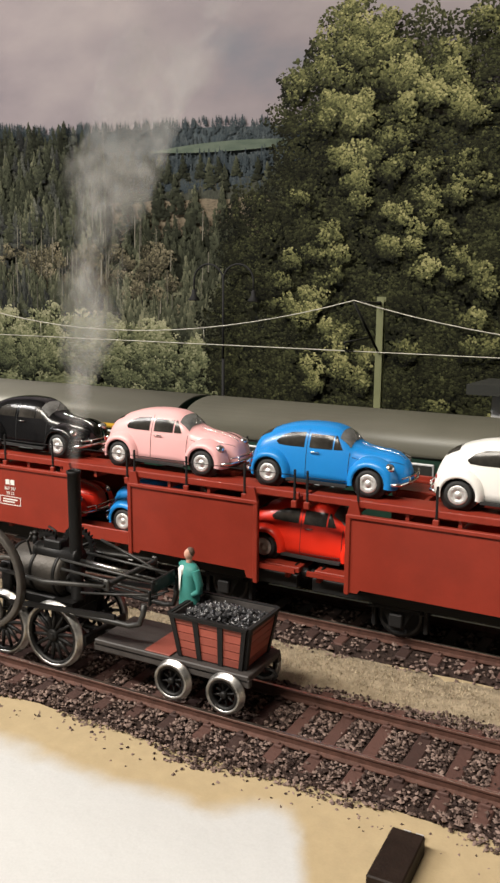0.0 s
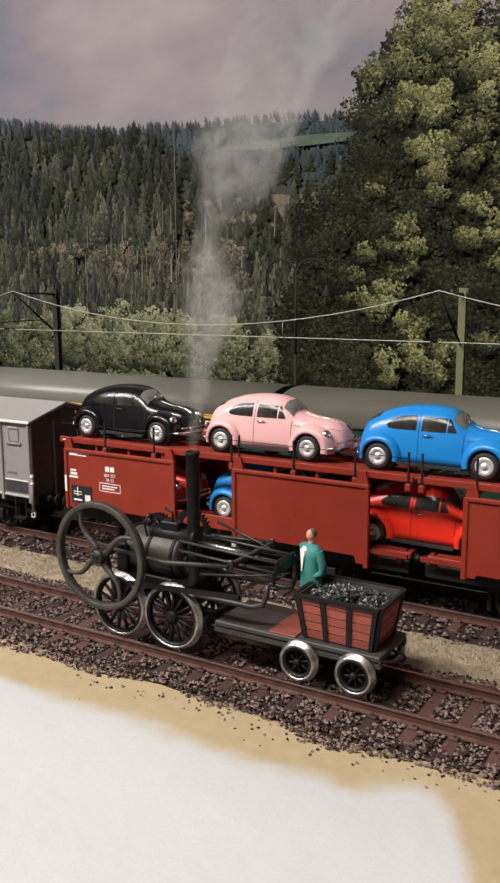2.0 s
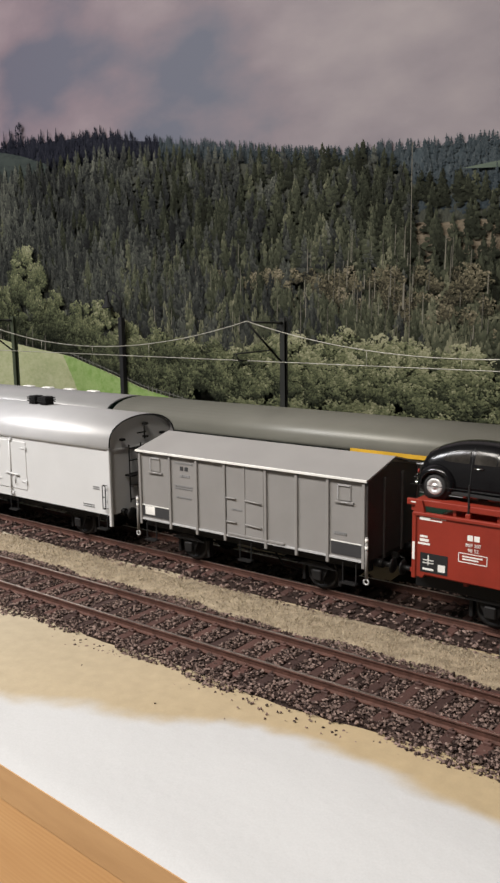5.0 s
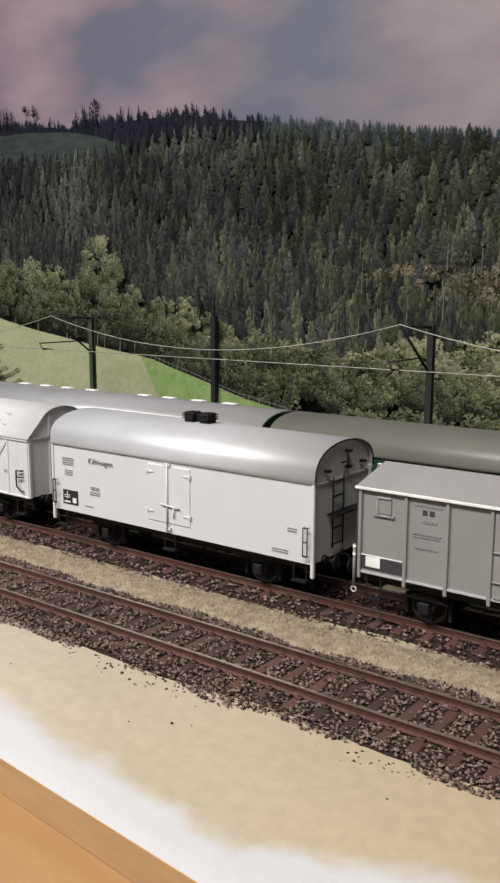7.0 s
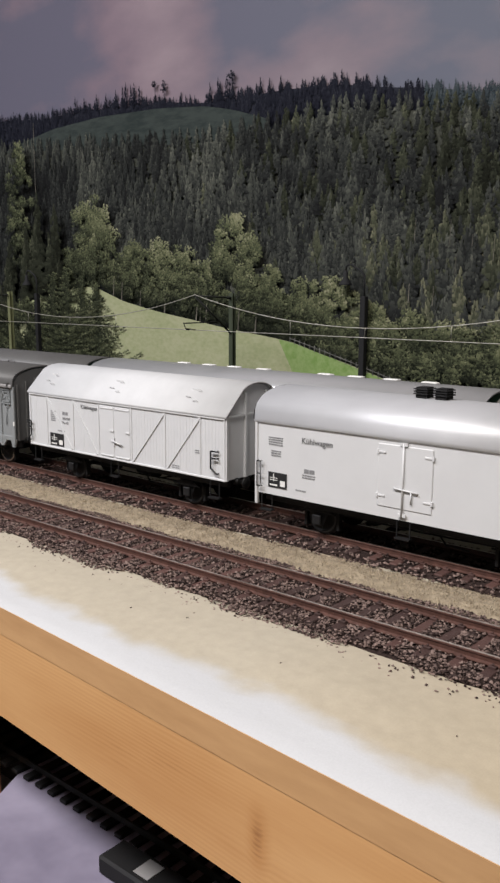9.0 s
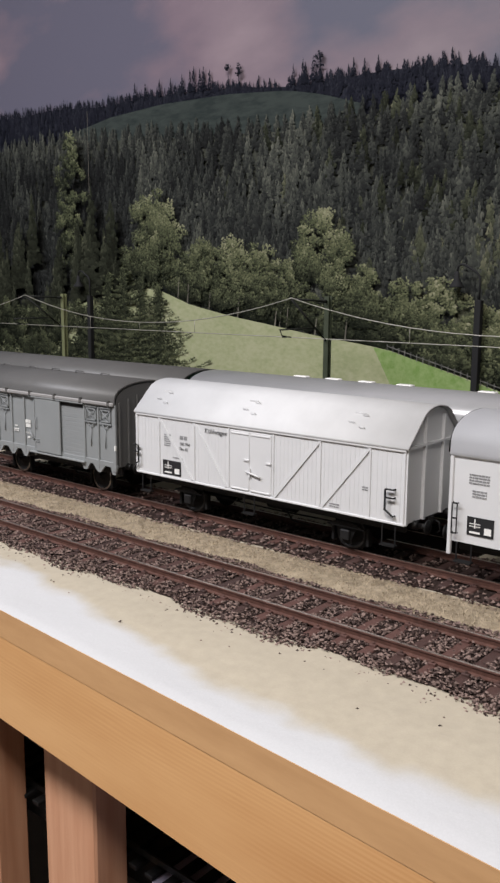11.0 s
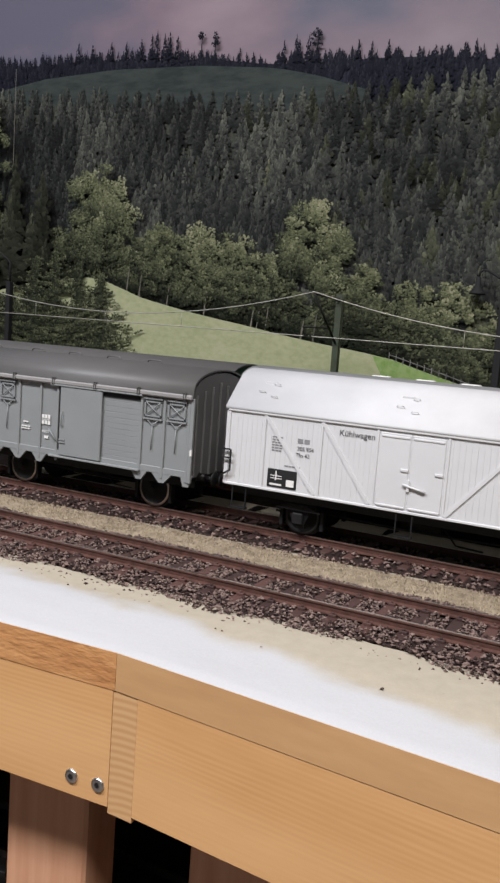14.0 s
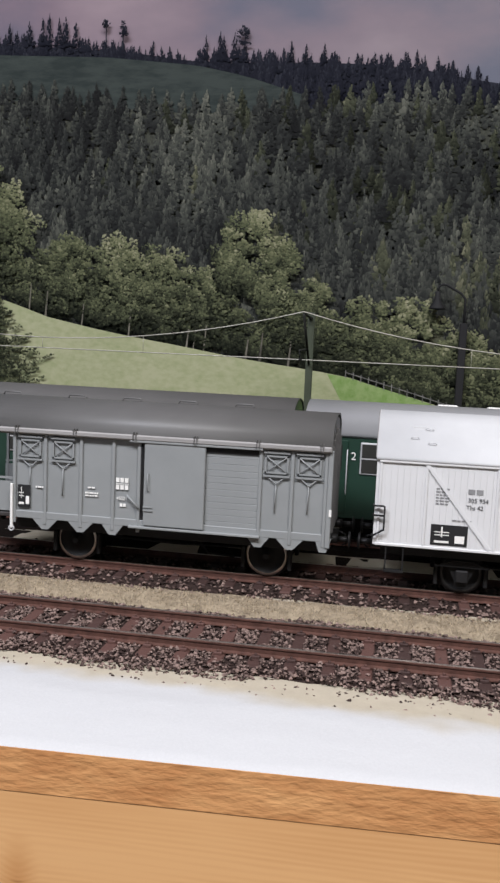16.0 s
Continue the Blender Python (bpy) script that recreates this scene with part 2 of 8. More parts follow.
def sand_mat():
    """Bare white plaster towards the board's edge, tan scatter sand towards the track, with a ragged border."""
    m = bpy.data.materials.new("sand_and_plaster")
    m.use_nodes = True
    N, L = m.node_tree.nodes, m.node_tree.links
    b = N["Principled BSDF"]
    tc = N.new("ShaderNodeTexCoord")
    at = N.new("ShaderNodeAttribute")
    at.attribute_name = "sandiness"
    n1 = N.new("ShaderNodeTexNoise")
    n1.inputs["Scale"].default_value, n1.inputs["Detail"].default_value = 30, 8
    L.new(tc.outputs["Object"], n1.inputs["Vector"])
    a = N.new("ShaderNodeMath")
    a.operation = "MULTIPLY_ADD"
    a.inputs[1].default_value = 1.0
    L.new(n1.outputs["Fac"], a.inputs[0])
    L.new(at.outputs["Fac"], a.inputs[2])
    edge = N.new("ShaderNodeMapRange")
    edge.interpolation_type = "SMOOTHSTEP"
    edge.inputs[1].default_value, edge.inputs[2].default_value = 0.05, 1.0
    L.new(a.outputs[0], edge.inputs[0])
    # sand tone along x: yellower at one end, paler at the other
    sx = N.new("ShaderNodeSeparateXYZ")
    L.new(tc.outputs["Object"], sx.inputs[0])
    sand_x = N.new("ShaderNodeMapRange")
    sand_x.inputs[1].default_value, sand_x.inputs[2].default_value = -0.95, -0.45
    L.new(sx.outputs[0], sand_x.inputs[0])
    tan = N.new("ShaderNodeMix")
    tan.data_type = "RGBA"
    tan.inputs[6].default_value, tan.inputs[7].default_value = (0.40, 0.353, 0.268, 1), (0.385, 0.298, 0.175, 1)
    L.new(sand_x.outputs[0], tan.inputs[0])
    n4 = N.new("ShaderNodeTexNoise")
    n4.inputs["Scale"].default_value, n4.inputs["Detail"].default_value = 110, 6
    L.new(tc.outputs["Object"], n4.inputs["Vector"])
    patchy = N.new("ShaderNodeMapRange")
    patchy.inputs[1].default_value, patchy.inputs[2].default_value, patchy.inputs[3].default_value, patchy.inputs[4].default_value = 0.3, 0.7, 0.94, 1.05
    L.new(n4.outputs["Fac"], patchy.inputs[0])
    tone = N.new("ShaderNodeVectorMath")
    tone.operation = "SCALE"
    L.new(tan.outputs[2], tone.inputs[0])
    L.new(patchy.outputs[0], tone.inputs["Scale"])
    rp = N.new("ShaderNodeMix")
    rp.data_type = "RGBA"
    rp.inputs[6].default_value = (0.475, 0.476, 0.474, 1)
    L.new(edge.outputs[0], rp.inputs[0])
    L.new(tone.outputs[0], rp.inputs[7])
    n2 = N.new("ShaderNodeTexNoise")
    n2.inputs["Scale"].default_value, n2.inputs["Detail"].default_value = 900, 3
    L.new(tc.outputs["Object"], n2.inputs["Vector"])
    mx = N.new("ShaderNodeMix")
    mx.data_type, mx.blend_type = "RGBA", "MULTIPLY"
    mx.inputs[0].default_value = 0.13
    L.new(rp.outputs[2], mx.inputs[6])
    L.new(n2.outputs["Fac"], mx.inputs[7])
    L.new(mx.outputs[2], b.inputs["Base Color"])
    b.inputs["Roughness"].default_value = 0.85
    bp = N.new("ShaderNodeBump")
    bp.inputs["Strength"].default_value, bp.inputs["Distance"].default_value = 0.5, 0.0008
    n3 = N.new("ShaderNodeTexNoise")
    n3.inputs["Scale"].default_value, n3.inputs["Detail"].default_value = 120, 6
    L.new(tc.outputs["Object"], n3.inputs["Vector"])
    L.new(n3.outputs["Fac"], bp.inputs["Height"])
    L.new(bp.outputs[0], b.inputs["Normal"])
    return m


M["sand"] = sand_mat()


# ---- mesh helpers ----
class Shape:
    """Collects solid pieces into one mesh."""

    def __init__(self):
        self.v, self.f, self.smooth = [], [], []

    def add(self, verts, faces, smooth=False):
        o = len(self.v)
        self.v += [tuple(p) for p in verts]
        self.f += [tuple(i + o for i in q) for q in faces]
        self.smooth += [smooth] * len(faces)
        return self

    def box(self, x0, y0, z0, x1, y1, z1, b=0.0):
        lo, hi = (min(x0, x1), min(y0, y1), min(z0, z1)), (max(x0, x1), max(y0, y1), max(z0, z1))
        if b <= 0:
            v = [(lo[0] if i & 1 == 0 else hi[0], lo[1] if i & 2 == 0 else hi[1], lo[2] if i & 4 == 0 else hi[2]) for i in range(8)]
            return self.add(v, [(0, 2, 3, 1), (4, 5, 7, 6), (0, 1, 5, 4), (2, 6, 7, 3), (0, 4, 6, 2), (1, 3, 7, 5)])
        b = min(b, *(0.49 * (hi[k] - lo[k]) for k in range(3)))
        v, idx = [], {}
        for s in range(8):
            for k in range(3):
                p = []
                for a in range(3):
                    up = s >> a & 1
                    base = hi[a] if up else lo[a]
                    p.append(base if a == k else base - b if up else base + b)
                idx[s, k] = len(v)
                v.append(p)
        f = []
        for k in range(3):
            i, j = (k + 1) % 3, (k + 2) % 3
            for up in (0, 1):
                r = [(up << k) | (p << i) | (q << j) for p, q in ((0, 0), (1, 0), (1, 1), (0, 1))]
                f.append([idx[s, k] for s in (r if up else r[::-1])])
            for p in (0, 1):
                for q in (0, 1):
                    s0 = (p << i) | (q << j)
                    s1 = s0 | (1 << k)
                    face = [idx[s0, i], idx[s1, i], idx[s1, j], idx[s0, j]]
                    f.append(face if p == q else face[::-1])
        for s in range(8):
            n = bin(s).count("1") % 2
            face = [idx[s, 0], idx[s, 1], idx[s, 2]]
            f.append(face if n else face[::-1])
        return self.add(v, f)

    def cyl(self, p0, p1, r0, r1=None, n=12, caps=True, smooth=True):
        r1 = r0 if r1 is None else r1
        p0, p1 = Vector(p0), Vector(p1)
        d = (p1 - p0).normalized()
        a = d.orthogonal().normalized()
        c = d.cross(a)
        v = [p + (a * math.cos(2 * math.pi * i / n) + c * math.sin(2 * math.pi * i / n)) * r for p, r in ((p0, r0), (p1, r1)) for i in range(n)]
        self.add(v, [(i, (i + 1) % n, n + (i + 1) % n, n + i) for i in range(n)], smooth)
        if caps:
            self.add(v[:n], [tuple(range(n - 1, -1, -1))])
            self.add(v[n:], [tuple(range(n))])
        return self

    def tube(self, pts, r, n=8, closed=False):
        pts = [Vector(p) for p in pts]
        m = len(pts)
        v = []
        up = None
        for i, p in enumerate(pts):
            a, b = pts[i - 1 if i or closed else 0], pts[(i + 1) % m if i < m - 1 or closed else i]
            d = (b - a).normalized()
            if up is None or abs(up.dot(d)) > 0.99:
                up = d.orthogonal().normalized()
            up = (up - d * up.dot(d)).normalized()
            c = d.cross(up)
            rr = r[i] if isinstance(r, (list, tuple)) else r
            v += [p + (up * math.cos(2 * math.pi * k / n) + c * math.sin(2 * math.pi * k / n)) * rr for k in range(n)]
        f = []
        for i in range(m if closed else m - 1):
            j = (i + 1) % m
            f += [(i * n + k, i * n + (k + 1) % n, j * n + (k + 1) % n, j * n + k) for k in range(n)]
        self.add(v, f, True)
        if not closed:
            self.add(v[:n], [tuple(range(n - 1, -1, -1))])
            self.add(v[-n:], [tuple(range(n))])
        return self

    def lathe(self, prof, centre, axis="y", n=24, a0=0.0, a1=360.0, smooth=True):
        """prof: (radius, along the axis); full turns close."""
        full = abs(a1 - a0) >= 359.9
        k = n if full else n + 1
        v = []
        for i in range(k):
            a = radians(a0 + (a1 - a0) * i / n)
            for r, h in prof:
                q = {"y": (r * math.cos(a), h, r * math.sin(a)), "z": (r * math.cos(a), r * math.sin(a), h), "x": (h, r * math.cos(a), r * math.sin(a))}[axis]
                v.append((centre[0] + q[0], centre[1] + q[1], centre[2] + q[2]))
        m = len(prof)
        f = []
        for i in range(n):
            j = (i + 1) % k
            f += [(i * m + q, i * m + q + 1, j * m + q + 1, j * m + q) for q in range(m - 1)]
        return self.add(v, f, smooth)

    def prism(self, poly, axis, a, b, smooth=False):
        """A 2D outline swept along an axis from a to b; poly gives the other two coordinates in order."""
        n = len(poly)
        put = {"x": lambda p, t: (t, p[0], p[1]), "y": lambda p, t: (p[0], t, p[1]), "z": lambda p, t: (p[0], p[1], t)}[axis]
        v = [put(p, a) for p in poly] + [put(p, b) for p in poly]
        self.add(v, [(i, (i + 1) % n, n + (i + 1) % n, n + i) for i in range(n)], smooth)
        self.add(v[:n], [tuple(range(n - 1, -1, -1))])
        self.add(v[n:], [tuple(range(n))])
        return self

    def ball(self, c, r, n=10, m=7):
        r = r if isinstance(r, (list, tuple)) else (r, r, r)
        v, f = [], []
        for j in range(m + 1):
            t = math.pi * j / m
            for i in range(n):
                a = 2 * math.pi * i / n
                v.append((c[0] + r[0] * math.sin(t) * math.cos(a), c[1] + r[1] * math.sin(t) * math.sin(a), c[2] + r[2] * math.cos(t)))
        for j in range(m):
            for i in range(n):
                f.append((j * n + i, (j + 1) * n + i, (j + 1) * n + (i + 1) % n, j * n + (i + 1) % n))
        return self.add(v, f, True)

    def grid(self, fn, nu, nv, smooth=True):
        v = [fn(i / nu, j / nv) for i in range(nu + 1) for j in range(nv + 1)]
        f = [(i * (nv + 1) + j, (i + 1) * (nv + 1) + j, (i + 1) * (nv + 1) + j + 1, i * (nv + 1) + j + 1) for i in range(nu) for j in range(nv)]
        return self.add(v, f, smooth)

    def mesh(self, name, fix=True):
        me = bpy.data.meshes.new(name)
        me.from_pydata(self.v, [], self.f)
        me.polygons.foreach_set("use_smooth", self.smooth)
        if fix:
            bm = bmesh.new()
            bm.from_mesh(me)
            bmesh.ops.remove_doubles(bm, verts=bm.verts, dist=1e-6)
            bmesh.ops.recalc_face_normals(bm, faces=bm.faces)
            bm.to_mesh(me)
            bm.free()
        me.update()
        return me


def thing(name, label, category, group="", m=None, kind=""):
    ob = new(name)
    ob.empty_display_size = 0.01
    if m is not None:
        ob.matrix_world = m
    return tagged(ob, label, category, group, kind)


def part(name, shape, material, parent=None, label="", fix=True):
    me = shape.mesh(name, fix) if isinstance(shape, Shape) else shape
    if not me.materials:
        me.materials.append(M[material] if isinstance(material, str) else material)
    ob = new(name, me)
    if parent is not None:
        ob.parent = parent
    if label:
        ob["label"] = label
    return ob


def lettering(text, size, m, material, parent, name="lettering"):
    """Raised printing made with the built-in font; m places it in its parent."""
    c = bpy.data.curves.new(name, "FONT")
    c.body, c.size, c.extrude = text, size, 0.00008
    c.align_x = "CENTER"
    tmp = bpy.data.objects.new(name, c)
    scene.collection.objects.link(tmp)
    bpy.context.view_layer.update()
    me = bpy.data.meshes.new_from_object(tmp)
    bpy.data.objects.remove(tmp)
    me.materials.append(M[material])
    ob = new(name, me)
    ob.parent = parent
    ob.matrix_basis = m
    return ob


def bars(rows, material, parent, y, name="print_mark"):
    """Unreadable printing: small flat bars (x0, x1, z0, z1) on a side wall at y."""
    s = Shape()
    for x0, x1, z0, z1 in rows:
        s.box(x0, y - 0.0002, z0, x1, y + 0.0002, z1)
    return part(name, s, material, parent)


# ---- the large structure ----
X0, X1 = -3.3, 1.5                      # the layout's ends
RAIL = 0.037                            # top of the rails
FRONT_Y, WAGON_Y, COACH_Y = 0.504, 0.650, 0.790
KINK = -1.39                            # where the front of the board changes direction


def edge_y(x):
    return 0.269 - 0.0737 * x if x > KINK else 0.3714 + 0.05 * (x - KINK)


def structure(name, shape, material, label, category, fix=True):
    ob = part(name, shape, material, None, "", fix)
    return tagged(ob, label, category, "", "structure")


def build_room():
    structure("floor", Shape().box(-5.2, -2.4, -1.05, 3.4, 2.2, -1.0), "room_floor", "plain brown floor of the layout room", "floor")
    structure("ceiling", Shape().box(-5.2, -2.4, 2.04, 3.4, 2.2, 2.09), "ceiling_paint", "plain white ceiling of the layout room", "ceiling")
    structure("wall_north", Shape().box(-5.2, 1.26, -1.0, 3.4, 1.36, 2.35), "wall_paint", "painted wall behind the scenery print", "wall")
    structure("wall_south", Shape().box(-5.2, -2.5, -1.0, 3.4, -2.4, 2.35), "wall_paint", "plain painted wall of the room", "wall")
    structure("wall_west", Shape().box(-5.3, -2.4, -1.0, -5.2, 1.26, 2.35), "wall_paint", "plain painted wall of the room", "wall")
    structure("wall_east", Shape().box(3.4, -2.4, -1.0, 3.5, 1.26, 2.35), "wall_paint", "plain painted wall of the room", "wall")
    for x in (-0.7, -2.3):
        t = thing("ceiling_lamp", "flat white rectangular ceiling light panel", "lamp", "ceiling lights", pose(x, -0.8, 2.04))
        part("lamp_body", Shape().box(-0.8, -0.3, -0.05, 0.8, 0.3, 0.0, 0.01), "ceiling_paint", t)


def white_border(x):
    """Where the bare plaster ends and the scattered sand begins."""
    xs = [-3.3, -1.63, -1.55, -1.47, -1.38, -1.33, -1.24, -1.15, -1.05, -0.95, -0.85, -0.74, -0.68, -0.555, -0.49, -0.4, -0.3, -0.2, -0.15, -0.122, -0.105, -0.088, -0.068, -0.02, 1.5]
    ys = [0.438, 0.437, 0.432, 0.427, 0.425, 0.412, 0.397, 0.382, 0.370, 0.376, 0.365, 0.350, 0.350, 0.394, 0.426, 0.419, 0.417, 0.412, 0.419, 0.433, 0.43, 0.40, 0.36, 0.30, 0.28]
    return float(np.interp(x, xs, ys))


def build_ground():
    """Board surface: plaster and sand in front, flat under the tracks, one sheet to the backdrop."""
    xs = np.arange(X0, X1 + 0.001, 0.01)
    v, f, att = [], [], []
    rows = 22
    for x in xs:
        e = edge_y(x)
        for j in range(rows):
            t = j / (rows - 1)
            y = e + 0.0002 + (0.452 - e) * t
            z = 0.0236 + 0.0044 * min(1, t * 1.7) + 0.0016 * noise.noise((x * 9, y * 16, 0)) * min(1, t * 4) + 0.0005 * noise.noise((x * 60, y * 60, 3))
            v.append((x, y, z if j else 0.0224))
            att.append(max(-2.0, min(2.0, (y - white_border(x) - 0.009 * noise.noise((x * 21, y * 30, 7)) - 0.005 * noise.noise((x * 70, y * 90, 2))) / 0.02)))
        v.append((x, 1.225, 0.026))
        att.append(2.0)
    k = rows + 1
    for i in range(len(xs) - 1):
        f += [(i * k + j, (i + 1) * k + j, (i + 1) * k + j + 1, i * k + j + 1) for j in range(k - 1)]
    me = bpy.data.meshes.new("ground")
    me.from_pydata(v, [], f)
    me.polygons.foreach_set("use_smooth", [True] * len(f))
    a = me.attributes.new("sandiness", "FLOAT", "POINT")
    a.data.foreach_set("value", att)
    ob = part("ground", me, "sand", None)
    tagged(ob, "white plaster layout surface dusted with tan sand", "ground", "", "structure")


def slab(s, x0, x1, off0, off1, z0, z1, nx=2):
    """A board that follows the front edge between x0 and x1, off0 behind to off1 in front of it."""
    xs = [x0 + (x1 - x0) * i / nx for i in range(nx + 1)]
    v = []
    for x in xs:
        e = edge_y(x)
        v += [(x, e - off1, z0), (x, e - off1, z1), (x, e - off0, z1), (x, e - off0, z0)]
    f = [(0, 1, 2, 3), tuple(range(4 * nx, 4 * nx + 4))[::-1]]
    for i in range(nx):
        a, b = 4 * i, 4 * i + 4
        f += [(a + k, a + (k + 1) % 4, b + (k + 1) % 4, b + k) for k in range(4)]
    return s.add(v, f)


def build_fascia():
    right = slab(Shape(), KINK + 0.0001, X1, -0.02, 0.0, 0.0015, 0.0225)
    structure("trim_board_edge_1", right, "pine_edge", "sawn pale edge of the baseboard", "board edge")
    left = slab(Shape(), X0, KINK - 0.0001, -0.02, 0.0, 0.0015, 0.0225)
    structure("trim_board_edge_2", left, "board_edge_rough", "rough orange-brown sawn edge of the baseboard", "board edge")
    bevel = slab(Shape(), KINK + 0.0155, X1, -0.03, -0.0004, -0.066, 0.0012)
    t = thing("front_beam", "planed pale pine beam under the baseboard edge", "beam", "front beams")
    part("beam", bevel, "pine", t)
    t = thing("front_beam", "planed pale pine beam with two screws near its end", "beam", "front beams")
    part("beam", slab(Shape(), X0, KINK - 0.0014, -0.03, -0.0004, -0.066, 0.0012), "pine", t)
    t = thing("joint_block", "pine block with upright grain between the front beams", "beam")
    part("block", slab(Shape(), KINK - 0.0012, KINK + 0.0152, -0.03, -0.0007, -0.0695, 0.0011), "endgrain", t)
    for x in (-1.398, -1.4155):
        y = edge_y(x) + 0.0004
        t = thing("screw", "zinc countersunk torx screw set in the pine beam", "screw", "beam screws", pose(x, y, -0.055))
        part("screw_head", Shape().lathe([(0.0, -0.0008), (0.0012, -0.0008), (0.0016, -0.0011), (0.0036, -0.0012), (0.0042, -0.0004), (0.0044, 0.001)], (0, 0, 0), "y", 20), "steel_screw", t)
        part("drive_recess", Shape().lathe([(0.0, -0.0013), (0.0017, -0.00125)], (0, 0, 0), "y", 6), "matt_black", t)
    for x, w in ((-1.465, 0.032), (-1.327, 0.032), (0.25, 0.032)):
        t = thing("support_post", "square pine post under the front beam", "post", "support posts", pose(x, edge_y(x) + 0.03, -1.0))
        part("post", Shape().box(-w, 0.012, 0, w, 0.045, 0.934, 0.002), "pine_post", t)


LOW = -0.2                              # the shelf of the hidden level


def build_lower_level():
    structure("shelf_floor", Shape().prism([(-1.275, 0.46), (-1.18, 0.27), (X1, 0.27), (X1, 1.2), (-1.275, 1.2)], "z", LOW - 0.03, LOW), "shelf_paint", "grey-violet painted lower shelf board", "shelf")
    structure("shelf_floor_dark", Shape().box(X0, 0.458, LOW - 0.03, -1.2765, 1.2, LOW - 0.001), "matt_black", "black end of the lower shelf", "shelf")
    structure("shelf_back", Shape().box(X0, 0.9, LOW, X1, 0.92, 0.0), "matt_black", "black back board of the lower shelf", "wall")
    structure("baseboard", Shape().box(X0, 0.43, 0.0, X1, 1.25, 0.0215), "pine_edge", "plywood baseboard under the scenery", "baseboard")
    y = 0.475
    t = thing("lower_track", "black plastic sleepers with grey rails on the lower shelf", "railway track")
    for k in (-0.0225, 0.0225):
        part("rail", Shape().box(X0, y + k - 0.001, LOW + 0.004, X1, y + k + 0.001, LOW + 0.0095), "grey_iron", t)
    me = Shape().box(-0.0045, -0.036, 0, 0.0045, 0.036, 0.004, 0.0006).mesh("sleeper")
    me.materials.append(M["matt_black"])
    for i in range(64):
        s = new("sleeper", me)
        s.parent = t
        s.location = (-1.75 + i * 0.0185, y, LOW)
    t = thing("point_motor", "black boxed point motor with a grey label beside the track", "point motor", "", pose(-1.06, 0.415, LOW))
    part("housing", Shape().box(-0.04, -0.014, 0, 0.04, 0.014, 0.016, 0.002), "matt_black", t)
    part("label_plate", Shape().box(-0.004, -0.009, 0.0162, 0.012, 0.009, 0.0168), "roof_grey", t)


# ---- railway tracks ----
def build_track(name, yc, x0, x1, label, sleepers=True):
    t = thing(name, label, "railway track", "station tracks")
    for k in (-0.0225, 0.0225):
        y = yc + k
        prof = [(y - 0.0028, RAIL - 0.0058), (y + 0.0028, RAIL - 0.0058), (y + 0.0028, RAIL - 0.0052), (y + 0.0006, RAIL - 0.0044), (y + 0.0006, RAIL - 0.0016), (y + 0.0012, RAIL - 0.0012), (y + 0.0012, RAIL - 0.0003), (y + 0.0009, RAIL - 0.0001), (y - 0.0009, RAIL - 0.0001), (y - 0.0012, RAIL - 0.0003), (y - 0.0012, RAIL - 0.0012), (y - 0.0006, RAIL - 0.0016), (y - 0.0006, RAIL - 0.0044), (y - 0.0028, RAIL - 0.0052)]
        r = part("rail", Shape().prism(prof, "x", x0, x1), "rust_rail", t)
        part("running_surface", Shape().box(x0, y - 0.0008, RAIL - 0.0001, x1, y + 0.0008, RAIL + 0.0001), "rail_top", r, "worn shiny rail head")
    if sleepers:
        s = Shape().box(-0.004, -0.0405, RAIL - 0.0115, 0.004, 0.0405, RAIL - 0.006, 0.0007)
        for k in (-0.0225, 0.0225):
            for q in (-0.0042, 0.0042):
                s.box(-0.0026, k + q - 0.0016, RAIL - 0.0062, 0.0026, k + q + 0.0016, RAIL - 0.0042, 0.0004)
                s.cyl((0, k + q, RAIL - 0.0044), (0, k + q, RAIL - 0.003), 0.0009, n=6)
        me = s.mesh("sleeper")
        me.materials.append(M["sleeper"])
        n = int((x1 - x0) / 0.0213)
        for i in range(n):
            o = new("sleeper", me)
            o.parent = t
            o.location = (x0 + 0.01 + i * 0.0213 + random.uniform(-0.0008, 0.0008), yc, 0)
            o.rotation_euler = (0, 0, random.uniform(-0.012, 0.012))


def stones(name, n, place, size, material, label, category, seed):
    """Many small broken stones as one object."""
    rg = np.random.RandomState(seed)
    base = np.array([(1, 0, 0), (-1, 0, 0), (0, 1, 0), (0, -1, 0), (0, 0, 1), (0, 0, -1)], float)
    tri = np.array([(0, 2, 4), (2, 1, 4), (1, 3, 4), (3, 0, 4), (2, 0, 5), (1, 2, 5), (3, 1, 5), (0, 3, 5)])
    c = place(rg, n)
    n = len(c)
    v = base[None] * rg.uniform(0.55, 1.15, (n, 6, 3)) + rg.uniform(-0.3, 0.3, (n, 6, 3))
    s = rg.uniform(size[0], size[1], (n, 1, 1))
    v = v * s * np.array([1, 1, 0.75])
    a = rg.uniform(0, 6.28, n)
    ca, sa = np.cos(a)[:, None], np.sin(a)[:, None]
    v = np.stack([v[..., 0] * ca - v[..., 1] * sa, v[..., 0] * sa + v[..., 1] * ca, v[..., 2]], -1) + c[:, None]
    f = (tri[None] + 6 * np.arange(n)[:, None, None]).reshape(-1, 3)
    me = bpy.data.meshes.new(name)
    me.from_pydata(v.reshape(-1, 3).tolist(), [], f.tolist())
    ob = part(name, me, material, None)
    return tagged(ob, label, category, "", "stuff")


